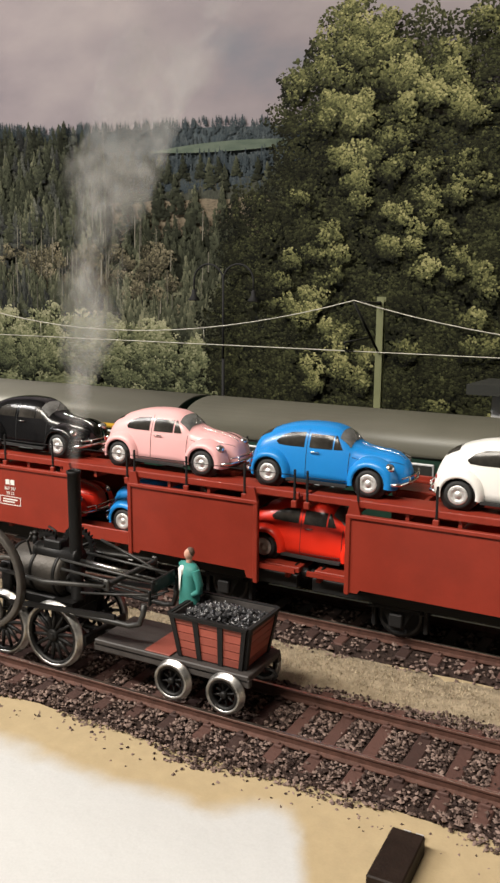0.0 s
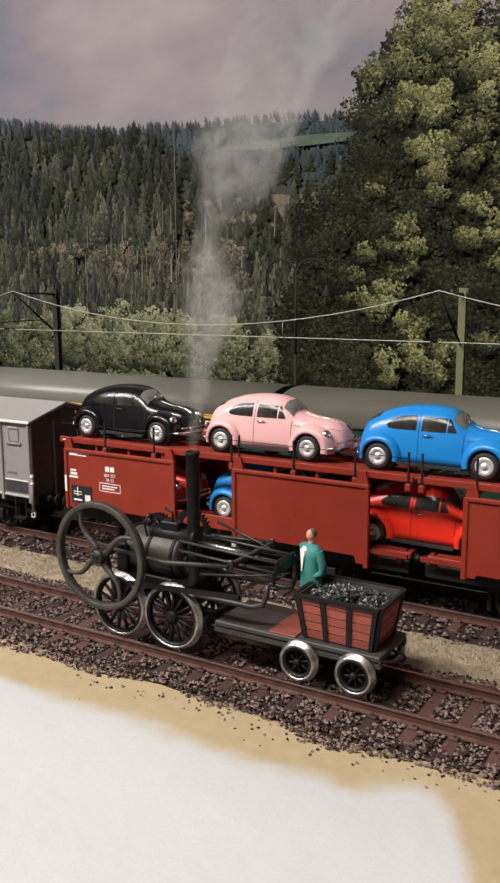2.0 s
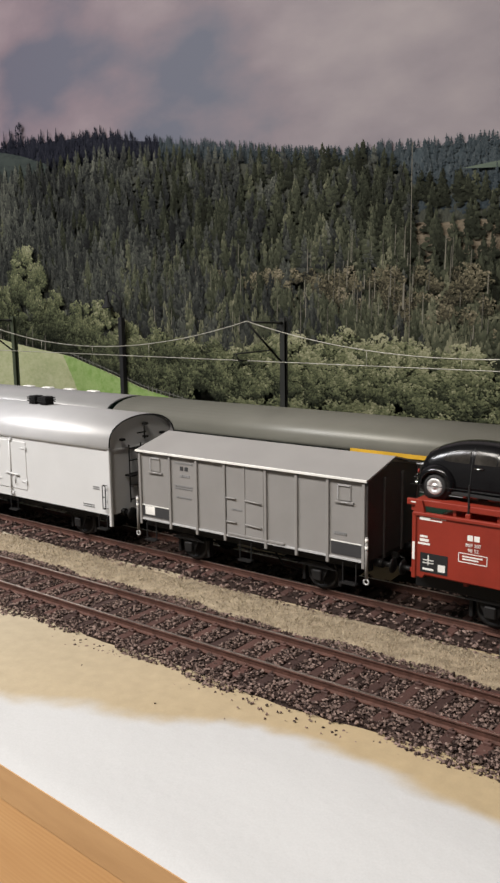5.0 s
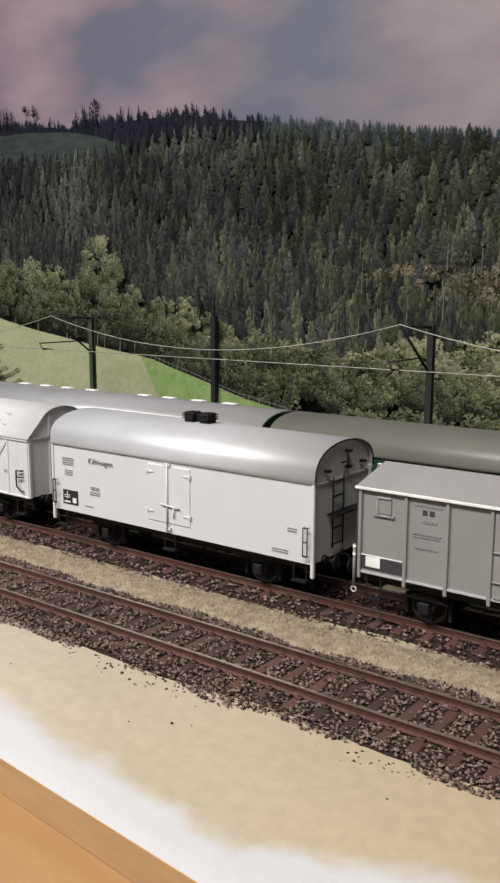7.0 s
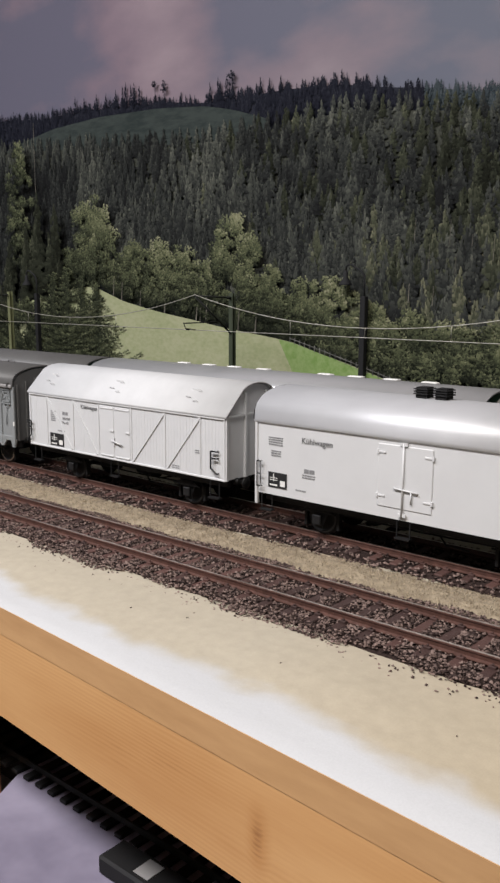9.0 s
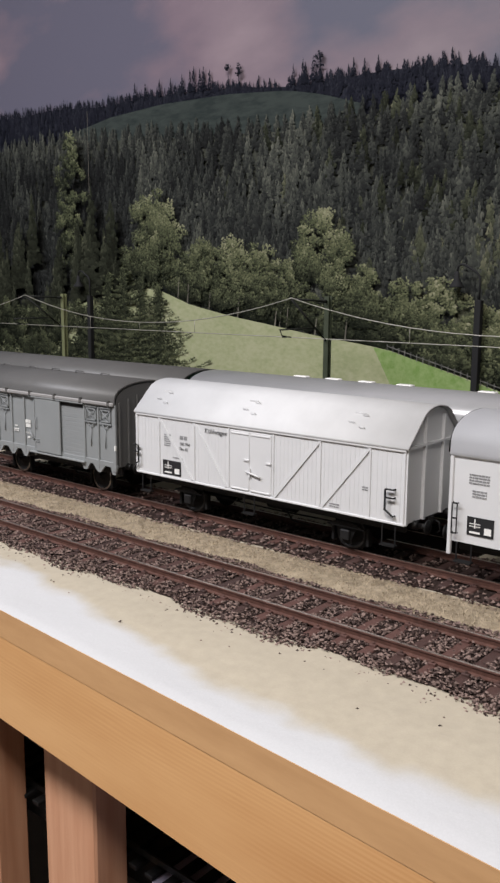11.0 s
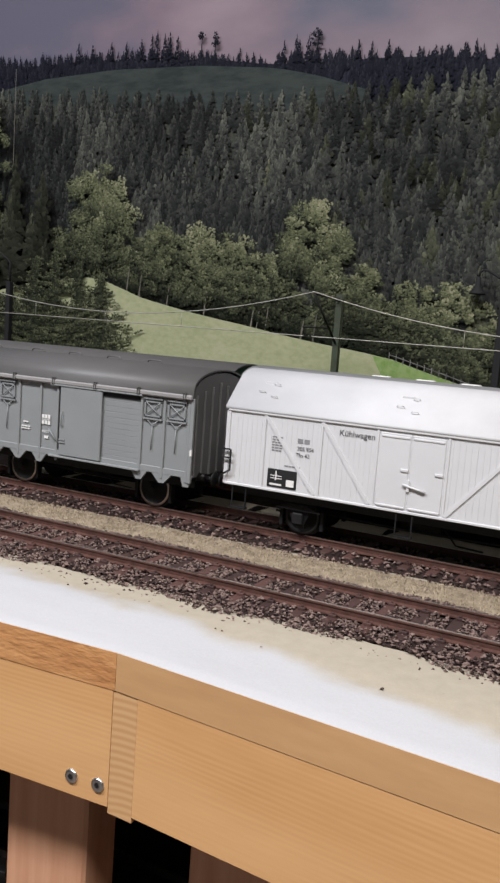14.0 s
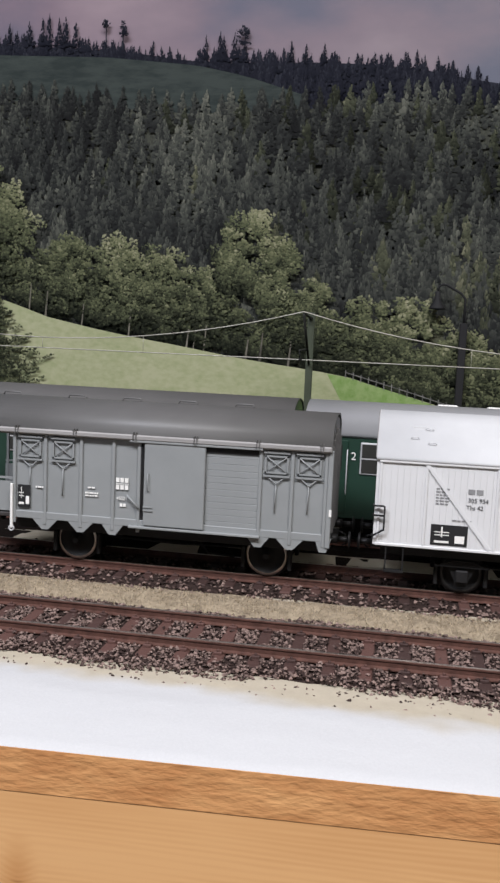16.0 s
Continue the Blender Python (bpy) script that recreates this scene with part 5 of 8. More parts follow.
def data_plate(t, x0, x1, z0, z1, y):
    p = part("data_plate", Shape().box(x0, y - 0.0004, z0, x1, y, z1), "lamp_black", t, "black data panel with white marks")
    w, h = x1 - x0, z1 - z0
    bars([(x0 + w * 0.1, x0 + w * 0.5, z0 + h * 0.62, z0 + h * 0.66), (x0 + w * 0.28, x0 + w * 0.32, z0 + h * 0.4, z0 + h * 0.9), (x0 + w * 0.1, x0 + w * 0.5, z0 + h * 0.48, z0 + h * 0.52), (x0 + w * 0.1, x0 + w * 0.5, z0 + h * 0.12, z0 + h * 0.22), (x0 + w * 0.66, x0 + w * 0.92, z0 + h * 0.14, z0 + h * 0.5)], "print_white", p, y - 0.0005)


def small_print(t, x, z, w, rows, y, material="print_grey", h=0.0011, gap=0.0021):
    rg = random.Random(int(x * 1e5) + rows)
    out = []
    for i in range(rows):
        q = x
        while q < x + w * 0.98:
            l = rg.uniform(0.0012, 0.0032)
            out.append((q, min(q + l, x + w), z - i * gap - h, z - i * gap))
            q += l + 0.0006
    bars(out, material, t, y)


def build_refrigerator_round():
    """White reefer with smooth walls and a silver barrel roof."""
    x0, x1 = -1.111, -0.806
    c, h = (x0 + x1) / 2, (x1 - x0) / 2
    t = thing("refrigerator_wagon", "white smooth-sided refrigerator wagon with silver barrel roof", "goods wagon", "goods train", pose(c, WAGON_Y, RAIL))
    X = lambda x: x - c
    chassis(t, h - 0.004, 0.034, (-h * 0.6, h * 0.6))
    arch = arc_profile(0.0445, 0.100, 0.027)
    body = Shape().prism([(-0.0445, 0.033), (0.0445, 0.033)] + [(y, z - 0.0008) for y, z in arch[::-1]], "x", -h + 0.001, h - 0.001)
    part("body", body, "wagon_white", t)
    part("roof", roof_from([(-0.0462, 0.0985)] + [(y * 1.035, z + 0.001) for y, z in arch] + [(0.0462, 0.0985)], h + 0.0022), "roof_silver", t, "silver-painted barrel roof")
    for e in (-1, 1):
        s = Shape()
        pts = [(e * (h + 0.0024), y * 1.03, z + 0.0004) for y, z in arch]
        part("roof_edge", s.tube(pts, 0.0007, 5), "matt_black", t, "dark rim of the roof end")
        s = Shape().box(e * h - 0.0016, -0.0458, 0.022, e * h + 0.0016, -0.0425, 0.1, 0.0006).box(e * h - 0.0016, 0.0425, 0.022, e * h + 0.0016, 0.0458, 0.1, 0.0006)
        s.box(e * h - 0.0006, -0.043, 0.096, e * h + 0.0006, 0.043, 0.0975)
        part("corner_post", s, "wagon_white", t)
        s = Shape()
        xx = e * (h + 0.003)
        s.tube([(xx, -0.02, 0.042), (xx, -0.02, 0.1)], 0.0007, 6).tube([(xx, -0.004, 0.042), (xx, -0.004, 0.1)], 0.0007, 6)
        for z in (0.045, 0.058, 0.071, 0.084, 0.096):
            s.tube([(xx, -0.02, z), (xx, -0.004, z)], 0.0007, 6)
        s.box(xx - 0.003, -0.024, 0.069, xx + 0.006 * e, 0.028, 0.0705)
        part("end_ladder", s, "matt_black", t)
        s = Shape()
        for y, z in ((-0.028, 0.106), (0.028, 0.106), (0.004, 0.105), (0.004, 0.118)):
            s.box(xx - 0.003, y - 0.0022, z - 0.001, xx + 0.002 * e, y + 0.0022, z + 0.0012, 0.0003)
        s.tube([(xx, 0.002, 0.103), (xx, 0.002, 0.12)], 0.0007, 6).tube([(xx, -0.008, 0.11), (xx, 0.004, 0.11)], 0.0007, 6)
        part("end_fittings", s, "matt_black", t)
    y = -0.0447
    grab_iron(t, X(-0.811), y - 0.001, 0.040, 0.063, 0.004)
    grab_iron(t, X(-1.106), y - 0.001, 0.040, 0.063, 0.004)
    # loading door: proud leaf, rounded frame, hinges, latch
    d = part("door", Shape().box(X(-0.982), y - 0.0006, 0.042, X(-0.932), y + 0.001, 0.094, 0.0006), "wagon_white", t, "white insulated loading door")
    s = Shape().tube([(X(-0.958), y - 0.0014, 0.036), (X(-0.958), y - 0.0014, 0.096)], 0.0009, 6)
    s.box(X(-0.9615), y - 0.0018, 0.094, X(-0.9545), y, 0.0965).box(X(-0.9615), y - 0.0018, 0.036, X(-0.9545), y, 0.0385)
    s.tube([(X(-0.966), y - 0.0018, 0.059), (X(-0.944), y - 0.0018, 0.0575)], 0.0008, 6).tube([(X(-0.95), y - 0.0018, 0.058), (X(-0.95), y - 0.0018, 0.048)], 0.0007, 6)
    part("lock_bar", s, "wagon_white", d)
    for x, d1 in ((-0.982, 1), (-0.932, -1)):
        for z in (0.051, 0.087):
            s = Shape().box(X(x) - 0.001, y - 0.0016, z - 0.002, X(x) + 0.001, y, z + 0.002, 0.0003).box(X(x), y - 0.0013, z - 0.0008, X(x) + d1 * 0.0075, y, z + 0.0008, 0.0002)
            part("hinge", s, "wagon_white", d)
    lettering("Kühlwagen", 0.0075, pose(X(-1.0435), y - 0.0003, 0.084, 90), "print_dim", t)
    data_plate(t, X(-1.097), X(-1.076), 0.040, 0.054, y)
    small_print(t, X(-1.097), 0.086, 0.016, 4, y)
    small_print(t, X(-1.094), 0.074, 0.011, 3, y)
    bars([(X(-1.057), X(-1.052), 0.058, 0.0615), (X(-1.051), X(-1.046), 0.058, 0.0615)], "print_grey", t, y)
    small_print(t, X(-1.059), 0.0565, 0.014, 2, y)
    small_print(t, X(-0.83), 0.06, 0.009, 2, y)
    small_print(t, X(-0.845), 0.041, 0.016, 2, y)
    small_print(t, X(-1.066), 0.042, 0.011, 1, y)
    for x in (-0.967, -0.949):
        v = Shape().box(X(x) - 0.0055, -0.006, 0.1265, X(x) + 0.0055, 0.006, 0.1305, 0.0008)
        for k in range(3):
            v.box(X(x) - 0.0066, -0.0075, 0.131 + k * 0.002, X(x) + 0.0066, 0.0075, 0.132 + k * 0.002, 0.0003)
        v.box(X(x) - 0.005, -0.0055, 0.13, X(x) + 0.005, 0.0055, 0.137)
        part("roof_vent", v, "matt_black", t, "black ribbed roof vent")
    footsteps(t, (X(-0.957), -h + 0.012, h - 0.012))


def build_refrigerator_planked():
    """White planked reefer with bent roof and diagonal braces."""
    x0, x1 = -1.460, -1.150
    c, h = (x0 + x1) / 2, (x1 - x0) / 2
    t = thing("refrigerator_wagon", "white vertically planked refrigerator wagon with diagonal braces", "goods wagon", "goods train", pose(c, WAGON_Y, RAIL))
    X = lambda x: x - c
    chassis(t, h - 0.004, 0.037, (-h * 0.6, h * 0.6))
    top = [(-0.0445, 0.0985), (-0.032, 0.1115), (-0.021, 0.1225), (-0.015, 0.1255), (-0.008, 0.1272), (0.0, 0.1278)]
    prof = top + [(-y, z) for y, z in top[-2::-1]]
    body = Shape().prism([(-0.0432, 0.036), (0.0432, 0.036)] + [(y * 0.965, z - 0.002) for y, z in prof[::-1]], "x", -h + 0.0015, h - 0.0015)
    part("body", body, "wagon_white", t)
    part("roof", roof_from([(-0.0458, 0.0968)] + [(y * 1.02, z) for y, z in prof] + [(0.0458, 0.0968)], h + 0.002), "roof_white", t, "white painted bent roof")
    for e in (-1, 1):
        part("roof_rim", Shape().tube([(e * (h + 0.002), y * 1.01, z - 0.0006) for y, z in prof], 0.0007, 5), "roof_grey", t, "grey rim of the roof end")
        for y in (-0.0425, -0.015, 0.015, 0.0425):
            part("end_post", Shape().box(e * h - 0.0015, y - 0.0014, 0.036, e * h + 0.0012, y + 0.0014, 0.1 if abs(y) > 0.03 else 0.119), "wagon_white", t)
        part("end_rail", Shape().box(e * h - 0.0012, -0.043, 0.0965, e * h + 0.001, 0.043, 0.0985), "wagon_white", t)
    # planks: one board each
    y = -0.0432
    me = Shape().box(-0.00213, y - 0.0008, 0.037, 0.00213, y + 0.0004, 0.0965, 0.00012).mesh("plank")
    me.materials.append(M["wagon_white"])
    n = int(2 * h / 0.0043)
    wall = part("side_wall", Shape().box(-h + 0.0012, y + 0.0003, 0.0365, h - 0.0012, y + 0.0012, 0.0965), "wagon_white", t)
    for i in range(n):
        q = new("plank", me)
        q.parent = wall
        q.location = (-h + 0.0024 + i * (2 * h - 0.0048) / (n - 1), random.uniform(-0.00004, 0.00004), 0)
    rail = Shape().box(-h, y - 0.0022, 0.0945, h, y, 0.0972, 0.0005).box(-h, y - 0.0018, 0.0355, h, y, 0.0375, 0.0004)
    part("top_rail", rail, "wagon_white", t)
    for x in (-1.4585, -1.427, -1.379, -1.335, -1.2825, -1.232, -1.183, -1.1515):
        part("post", Shape().box(X(x) - 0.001, y - 0.0016, 0.0365, X(x) + 0.001, y, 0.095, 0.0003), "wagon_white", t)
    for xa, xb in ((-1.427, -1.382), (-1.379, -1.338), (-1.232, -1.281), (-1.183, -1.230)):
        s = Shape()
        a, b = Vector((X(xa), y - 0.0009, 0.0945)), Vector((X(xb), y - 0.0009, 0.038))
        d = (b - a).normalized()
        k = Vector((-d.z, 0, d.x)) * 0.0012
        v = [a + k, b + k, b - k, a - k]
        o = Vector((0, -0.0009, 0))
        s.add([p - o * 0.6 for p in v] + [p + o for p in v], [(0, 1, 2, 3), (7, 6, 5, 4), (0, 4, 5, 1), (1, 5, 6, 2), (2, 6, 7, 3), (3, 7, 4, 0)])
        part("diagonal_brace", s, "wagon_white", t)
    for xa, xb in ((-1.333, -1.310), (-1.309, -1.2845)):
        d = part("door_leaf", Shape().box(X(xa), y - 0.0014, 0.039, X(xb), y, 0.093, 0.0004), "wagon_white", t)
        for z in (0.0395, 0.0905):
            part("hinge_strap", Shape().box(X(xa) + 0.001, y - 0.002, z - 0.0008, X(xb) - 0.001, y - 0.001, z + 0.0008, 0.0003), "wagon_white", d)
        part("door_catch", Shape().box(X(xb) - 0.006, y - 0.0024, 0.066, X(xb), y - 0.001, 0.068, 0.0003), "wagon_white", d)
    s = Shape().tube([(X(-1.313), y - 0.003, 0.057), (X(-1.296), y - 0.003, 0.0535)], 0.0009, 6).box(X(-1.31), y - 0.003, 0.052, X(-1.308), y - 0.001, 0.06)
    part("door_latch", s, "wagon_white", t)
    for x in (-1.163, -1.458):
        k = 1 if x > -1.3 else -1
        g, yy = Shape(), y - 0.004
        xa, xb = X(x) - k * 0.003, X(x) + k * 0.004
        g.box(min(xa, xa - k * 0.0012), yy - 0.0006, 0.0465, max(xa, xa - k * 0.0012), yy + 0.0006, 0.064)
        for z in (0.064, 0.0572):
            g.box(min(xa, xb), yy - 0.0006, z - 0.0006, max(xa, xb), yy + 0.0006, z + 0.0006).box(xb - 0.0006, yy, z - 0.0006, xb + 0.0006, y, z + 0.0006)
        g.tube([(xa, yy, 0.047), (xb, yy, 0.0425), (xb, y, 0.0425)], 0.0008, 6)
        part("grab_iron", g, "lamp_black", t, "black bent grab iron")
    data_plate(t, X(-1.422), X(-1.397), 0.039, 0.0535, y - 0.0008)
    lettering("Kühlwagen", 0.0064, pose(X(-1.351), y - 0.0012, 0.0862, 90), "print_dim", t)
    yb = y - 0.0009
    bars([(X(-1.3985), X(-1.394), 0.076, 0.0795), (X(-1.393), X(-1.3885), 0.076, 0.0795)], "print_grey", t, yb)
    lettering("305 954", 0.0042, pose(X(-1.3915), yb - 0.0003, 0.0705, 90), "print_dim", t)
    lettering("Ths 42", 0.0042, pose(X(-1.3935), yb - 0.0003, 0.0655, 90), "print_dim", t)
    small_print(t, X(-1.42), 0.079, 0.009, 6, yb)
    small_print(t, X(-1.408), 0.0575, 0.013, 1, yb)
    small_print(t, X(-1.19), 0.062, 0.006, 2, yb)
    small_print(t, X(-1.222), 0.043, 0.01, 2, yb)
    for x in (-1.433, -1.32, -1.205):
        s = Shape()
        for dx, dz in ((-0.006, 0.0), (0.004, 0.006), (0.006, -0.003)):
            yy, zz = -0.0335 + dz, 0.111 + dz
            s.tube([(X(x + dx), yy, zz), (X(x + dx), yy - 0.0012, zz + 0.0012), (X(x + dx) + 0.005, yy - 0.0012, zz + 0.0012), (X(x + dx) + 0.005, yy, zz)], 0.0003, 5)
        s.box(X(x) - 0.005, -0.0265, 0.1175, X(x) + 0.005, -0.0255, 0.119)
        part("roof_hatch_handles", s, "wagon_white", t)
    footsteps(t, (X(-1.31), -h + 0.014, h - 0.014))


def build_italian_wagon():
    x0, x1 = -0.766, -0.524
    c, h = (x0 + x1) / 2, (x1 - x0) / 2
    t = thing("covered_wagon", "grey covered wagon with ribbed sides and pitched roof", "goods wagon", "goods train", pose(c, WAGON_Y, RAIL))
    X = lambda x: x - c
    chassis(t, h, 0.037, (-h * 0.58, h * 0.58))
    part("body", Shape().prism([(-0.0435, 0.037), (0.0435, 0.037), (0.0435, 0.102), (0.0, 0.1118), (-0.0435, 0.102)], "x", -h + 0.001, h - 0.001), "wagon_grey", t)
    s = Shape()
    for k in (-1, 1):
        s.add([(-h - 0.002, k * 0.0462, 0.1025), (h + 0.002, k * 0.0462, 0.1025), (h + 0.002, 0, 0.1145), (-h - 0.002, 0, 0.1145), (-h - 0.002, k * 0.0462, 0.101), (h + 0.002, k * 0.0462, 0.101), (h + 0.002, 0, 0.113), (-h - 0.002, 0, 0.113)], [(0, 1, 2, 3), (4, 5, 6, 7), (0, 1, 5, 4), (0, 3, 7, 4), (1, 2, 6, 5)])
    part("roof", s, "roof_grey", t, "light grey pitched roof")
    part("eave_strip", Shape().box(-h - 0.0022, -0.0468, 0.1008, h + 0.0022, -0.0459, 0.103, 0.0003), "print_white", t, "whitish eave strip")
    for e in (-1, 1):
        s = Shape().prism([(-0.0432, 0.037), (0.0432, 0.037), (0.0432, 0.1005), (0.0, 0.110), (-0.0432, 0.1005)], "x", e * (h - 0.0012), e * (h + 0.0004))
        w = part("end_wall", s, "deck_dark", t, "dark brown end wall with upright posts")
        for y in (-0.0425, -0.015, 0.015, 0.0425):
            part("end_post", Shape().box(e * h - 0.0005, y - 0.0017, 0.034, e * h + e * 0.002, y + 0.0017, 0.1, 0.0004), "deck_dark", w)
    y = -0.0435
    for x in (-0.7645, -0.727, -0.695, -0.663, -0.619, -0.588, -0.558, -0.5255):
        part("side_post", Shape().box(X(x) - 0.0014, y - 0.0018, 0.032, X(x) + 0.0014, y, 0.101, 0.0004), "wagon_grey", t)
    part("door", Shape().box(X(-0.661), y - 0.0009, 0.039, X(-0.621), y, 0.1, 0.0004), "wagon_grey", t)
    s = Shape().box(X(-0.642), y - 0.0014, 0.039, X(-0.6405), y, 0.1)
    for z in (0.05, 0.071):
        s.tube([(X(-0.661), y - 0.0018, z), (X(-0.65), y - 0.0018, z)], 0.0007, 6).tube([(X(-0.64), y - 0.0018, z), (X(-0.623), y - 0.0018, z - 0.001)], 0.0007, 6)
    s.box(X(-0.66), y - 0.002, 0.0385, X(-0.6), y, 0.04)
    part("door_fittings", s, "wagon_grey", t)
    for x in (-0.745, -0.543):
        s = Shape().box(X(x) - 0.006, y - 0.0008, 0.084, X(x) + 0.006, y, 0.097, 0.0003)
        s.box(X(x) - 0.0085, y - 0.0016, 0.082, X(x) + 0.0085, y, 0.0835)
        part("vent_flap", s, "wagon_grey", t)
        bars([(X(x) - 0.0055, X(x) + 0.0055, 0.0961, 0.0966), (X(x) - 0.0055, X(x) - 0.005, 0.085, 0.0966), (X(x) - 0.002, X(x) + 0.004, 0.0826, 0.0832)], "roof_silver", t, y - 0.0018, "worn_edges")
    for xa, xb in ((-0.764, -0.729), (-0.556, -0.527)):
        p = part("data_plate", Shape().box(X(xa) + 0.001, y - 0.0006, 0.040, X(xb), y, 0.0505), "print_black", t, "black panel at the sole of the wall")
        bars([(X(xa) + 0.001, X(xb), 0.0503, 0.0512)], "print_white", p, y - 0.0007)
    bars([(X(-0.759), X(-0.747), 0.042, 0.05)], "print_white", t, y - 0.0008)
    part("sole_strip", Shape().box(-h, y - 0.0012, 0.0365, h, y, 0.038), "roof_silver", t, "bright edge strip")
    small_print(t, X(-0.7215), 0.0955, 0.022, 1, y - 0.0003)
    bars([(X(-0.7145), X(-0.711), 0.0885, 0.092), (X(-0.709), X(-0.7055), 0.0885, 0.092)], "print_black", t, y - 0.0003)
    small_print(t, X(-0.715), 0.0845, 0.012, 1, y - 0.0003, h=0.002)
    small_print(t, X(-0.722), 0.0745, 0.022, 2, y - 0.0003)
    small_print(t, X(-0.72), 0.064, 0.018, 1, y - 0.0003)
    small_print(t, X(-0.655), 0.062, 0.011, 1, y - 0.0012)
    small_print(t, X(-0.553), 0.058, 0.012, 1, y - 0.0003, h=0.002)
    for e in (-1, 1):
        s = Shape()
        x = e * (h + 0.002)
        s.tube([(x, -0.0455, 0.025), (x, -0.0455, 0.058)], 0.0012, 8)
        part("lamp_iron", s, "wagon_grey", t)
        s = Shape()
        for z in (0.048, 0.054):
            s.cyl((x, -0.0455, z), (x, -0.0455, z + 0.003), 0.00135, n=8)
        part("black_band", s, "print_white", t, "white band on the lamp iron")
        part("rope_ring", Shape().lathe([(0.0016, -0.0006), (0.0026, -0.0006), (0.0026, 0.0006), (0.0016, 0.0006), (0.0016, -0.0006)], (x, -0.0455, 0.0225), "y", 12), "roof_silver", t)
    footsteps(t, (X(-0.641), -h + 0.014, h - 0.014))


def build_swiss_wagon():
    x0, x1 = -1.732, -1.494
    c, h = (x0 + x1) / 2, (x1 - x0) / 2
    t = thing("covered_wagon", "grey covered wagon with sliding door and dark barrel roof", "goods wagon", "goods train", pose(c, WAGON_Y, RAIL))
    X = lambda x: x - c
    chassis(t, h + 0.0, 0.034, (X(-1.687), X(-1.539)), r=0.0165, guards=False)
    arch = arc_profile(0.0435, 0.1015, 0.020)
    part("body", Shape().prism([(-0.043, 0.034), (0.043, 0.034)] + [(y * 0.985, z - 0.001) for y, z in arch[::-1]], "x", -h, h - 0.001), "sbb_grey", t)
    plat = 0.046
    rs = roof_from([(-0.0462, 0.099)] + [(y * 1.045, z + 0.0015) for y, z in arch] + [(0.0462, 0.099)], h + plat / 2 + 0.0012)
    rs.v = [(x - plat / 2, y, z) for x, y, z in rs.v]
    part("roof", rs, "sbb_roof", t, "dark grey barrel roof")
    y = -0.043
    s = Shape().box(-h - plat, -0.0476, 0.0985, h + 0.001, -0.0455, 0.1028, 0.0012)
    part("gutter", s, "roof_grey", t, "light grey rounded roof edge")
    for x in (-1.758, -1.7275, -1.682, -1.6365, -1.591, -1.5455, -1.50):
        for d in (-0.001, 0.001):
            part("roof_seam", Shape().box(X(x) + d - 0.0003, -0.0482, 0.0985, X(x) + d + 0.0003, -0.0455, 0.1045), "sbb_roof", t)
    for x in (-1.755, -1.70, -1.655, -1.61, -1.565):
        part("roof_rail", Shape().tube([(X(x) - 0.0085, 0.004, 0.1215), (X(x) - 0.0065, 0.004, 0.1252), (X(x) + 0.0065, 0.004, 0.1252), (X(x) + 0.0085, 0.004, 0.1215)], 0.0007, 6), "sbb_roof", t)
    posts = (-1.7305, -1.706, -1.678, -1.653, -1.6335, -1.5435, -1.5205, -1.4965)
    for i, x in enumerate(posts):
        part("side_post", Shape().box(X(x) - 0.0013, y - 0.0016, 0.030, X(x) + 0.0013, y, 0.0985, 0.0004), "sbb_grey", t)
    bm = [(-1.706, 0.012), (-1.678, 0.012), (-1.653, 0.010), (-1.5435, 0.010), (-1.5205, 0.012), (-1.4965, 0.006)]
    for x, w in bm:
        part("axle_bracket", Shape().prism([(X(x) - w, 0.0365), (X(x) + w, 0.0365), (X(x) + 0.0025, 0.0265), (X(x) - 0.0025, 0.0265)], "y", y - 0.001, y + 0.001), "sbb_grey", t)
    part("sole_bar", Shape().box(-h, y - 0.0012, 0.034, h, y + 0.001, 0.0395, 0.0004), "sbb_grey", t)
    for xa in (-1.718, -1.692, -1.532, -1.5085):
        z0, z1 = 0.081, 0.094
        f = Shape()
        a, b = X(xa) - 0.0085, X(xa) + 0.0085
        for q in ((a, z0, b, z0 + 0.0012), (a, z1 - 0.0012, b, z1), (a, z0, a + 0.0012, z1), (b - 0.0012, z0, b, z1)):
            f.box(q[0], y - 0.0016, q[1], q[2], y - 0.0004, q[3])
        for p, q in (((a, z0), (b, z1)), ((a, z1), (b, z0))):
            f.tube([(p[0], y - 0.0012, p[1]), (q[0], y - 0.0012, q[1])], 0.0005, 4)
        f.box(a - 0.001, y - 0.0022, z1 + 0.0015, b + 0.001, y - 0.0004, z1 + 0.003)
        f.box(a - 0.001, y - 0.002, z0 - 0.0025, b + 0.001, y - 0.0004, z0 - 0.0012)
        f.tube([(a + 0.003, y - 0.0012, z0 - 0.0028), (X(xa), y - 0.0012, z0 - 0.0075), (b - 0.003, y - 0.0012, z0 - 0.0028)], 0.0005, 4)
        f.tube([(X(xa), y - 0.0012, z0 - 0.0075), (X(xa) - 0.0003, y - 0.0012, z0 - 0.028)], 0.0005, 4)
        part("vent_flap", f, "sbb_grey", t)
    d = part("sliding_door", Shape().box(X(-1.629), y - 0.0034, 0.036, X(-1.5835), y - 0.0016, 0.0975, 0.0005), "sbb_grey", t, "plain grey sliding door standing slightly open")
    s = Shape().tube([(X(-1.6255), y - 0.0036, 0.062), (X(-1.6255), y - 0.0054, 0.063), (X(-1.6255), y - 0.0054, 0.074), (X(-1.6255), y - 0.0036, 0.075)], 0.0005, 6)
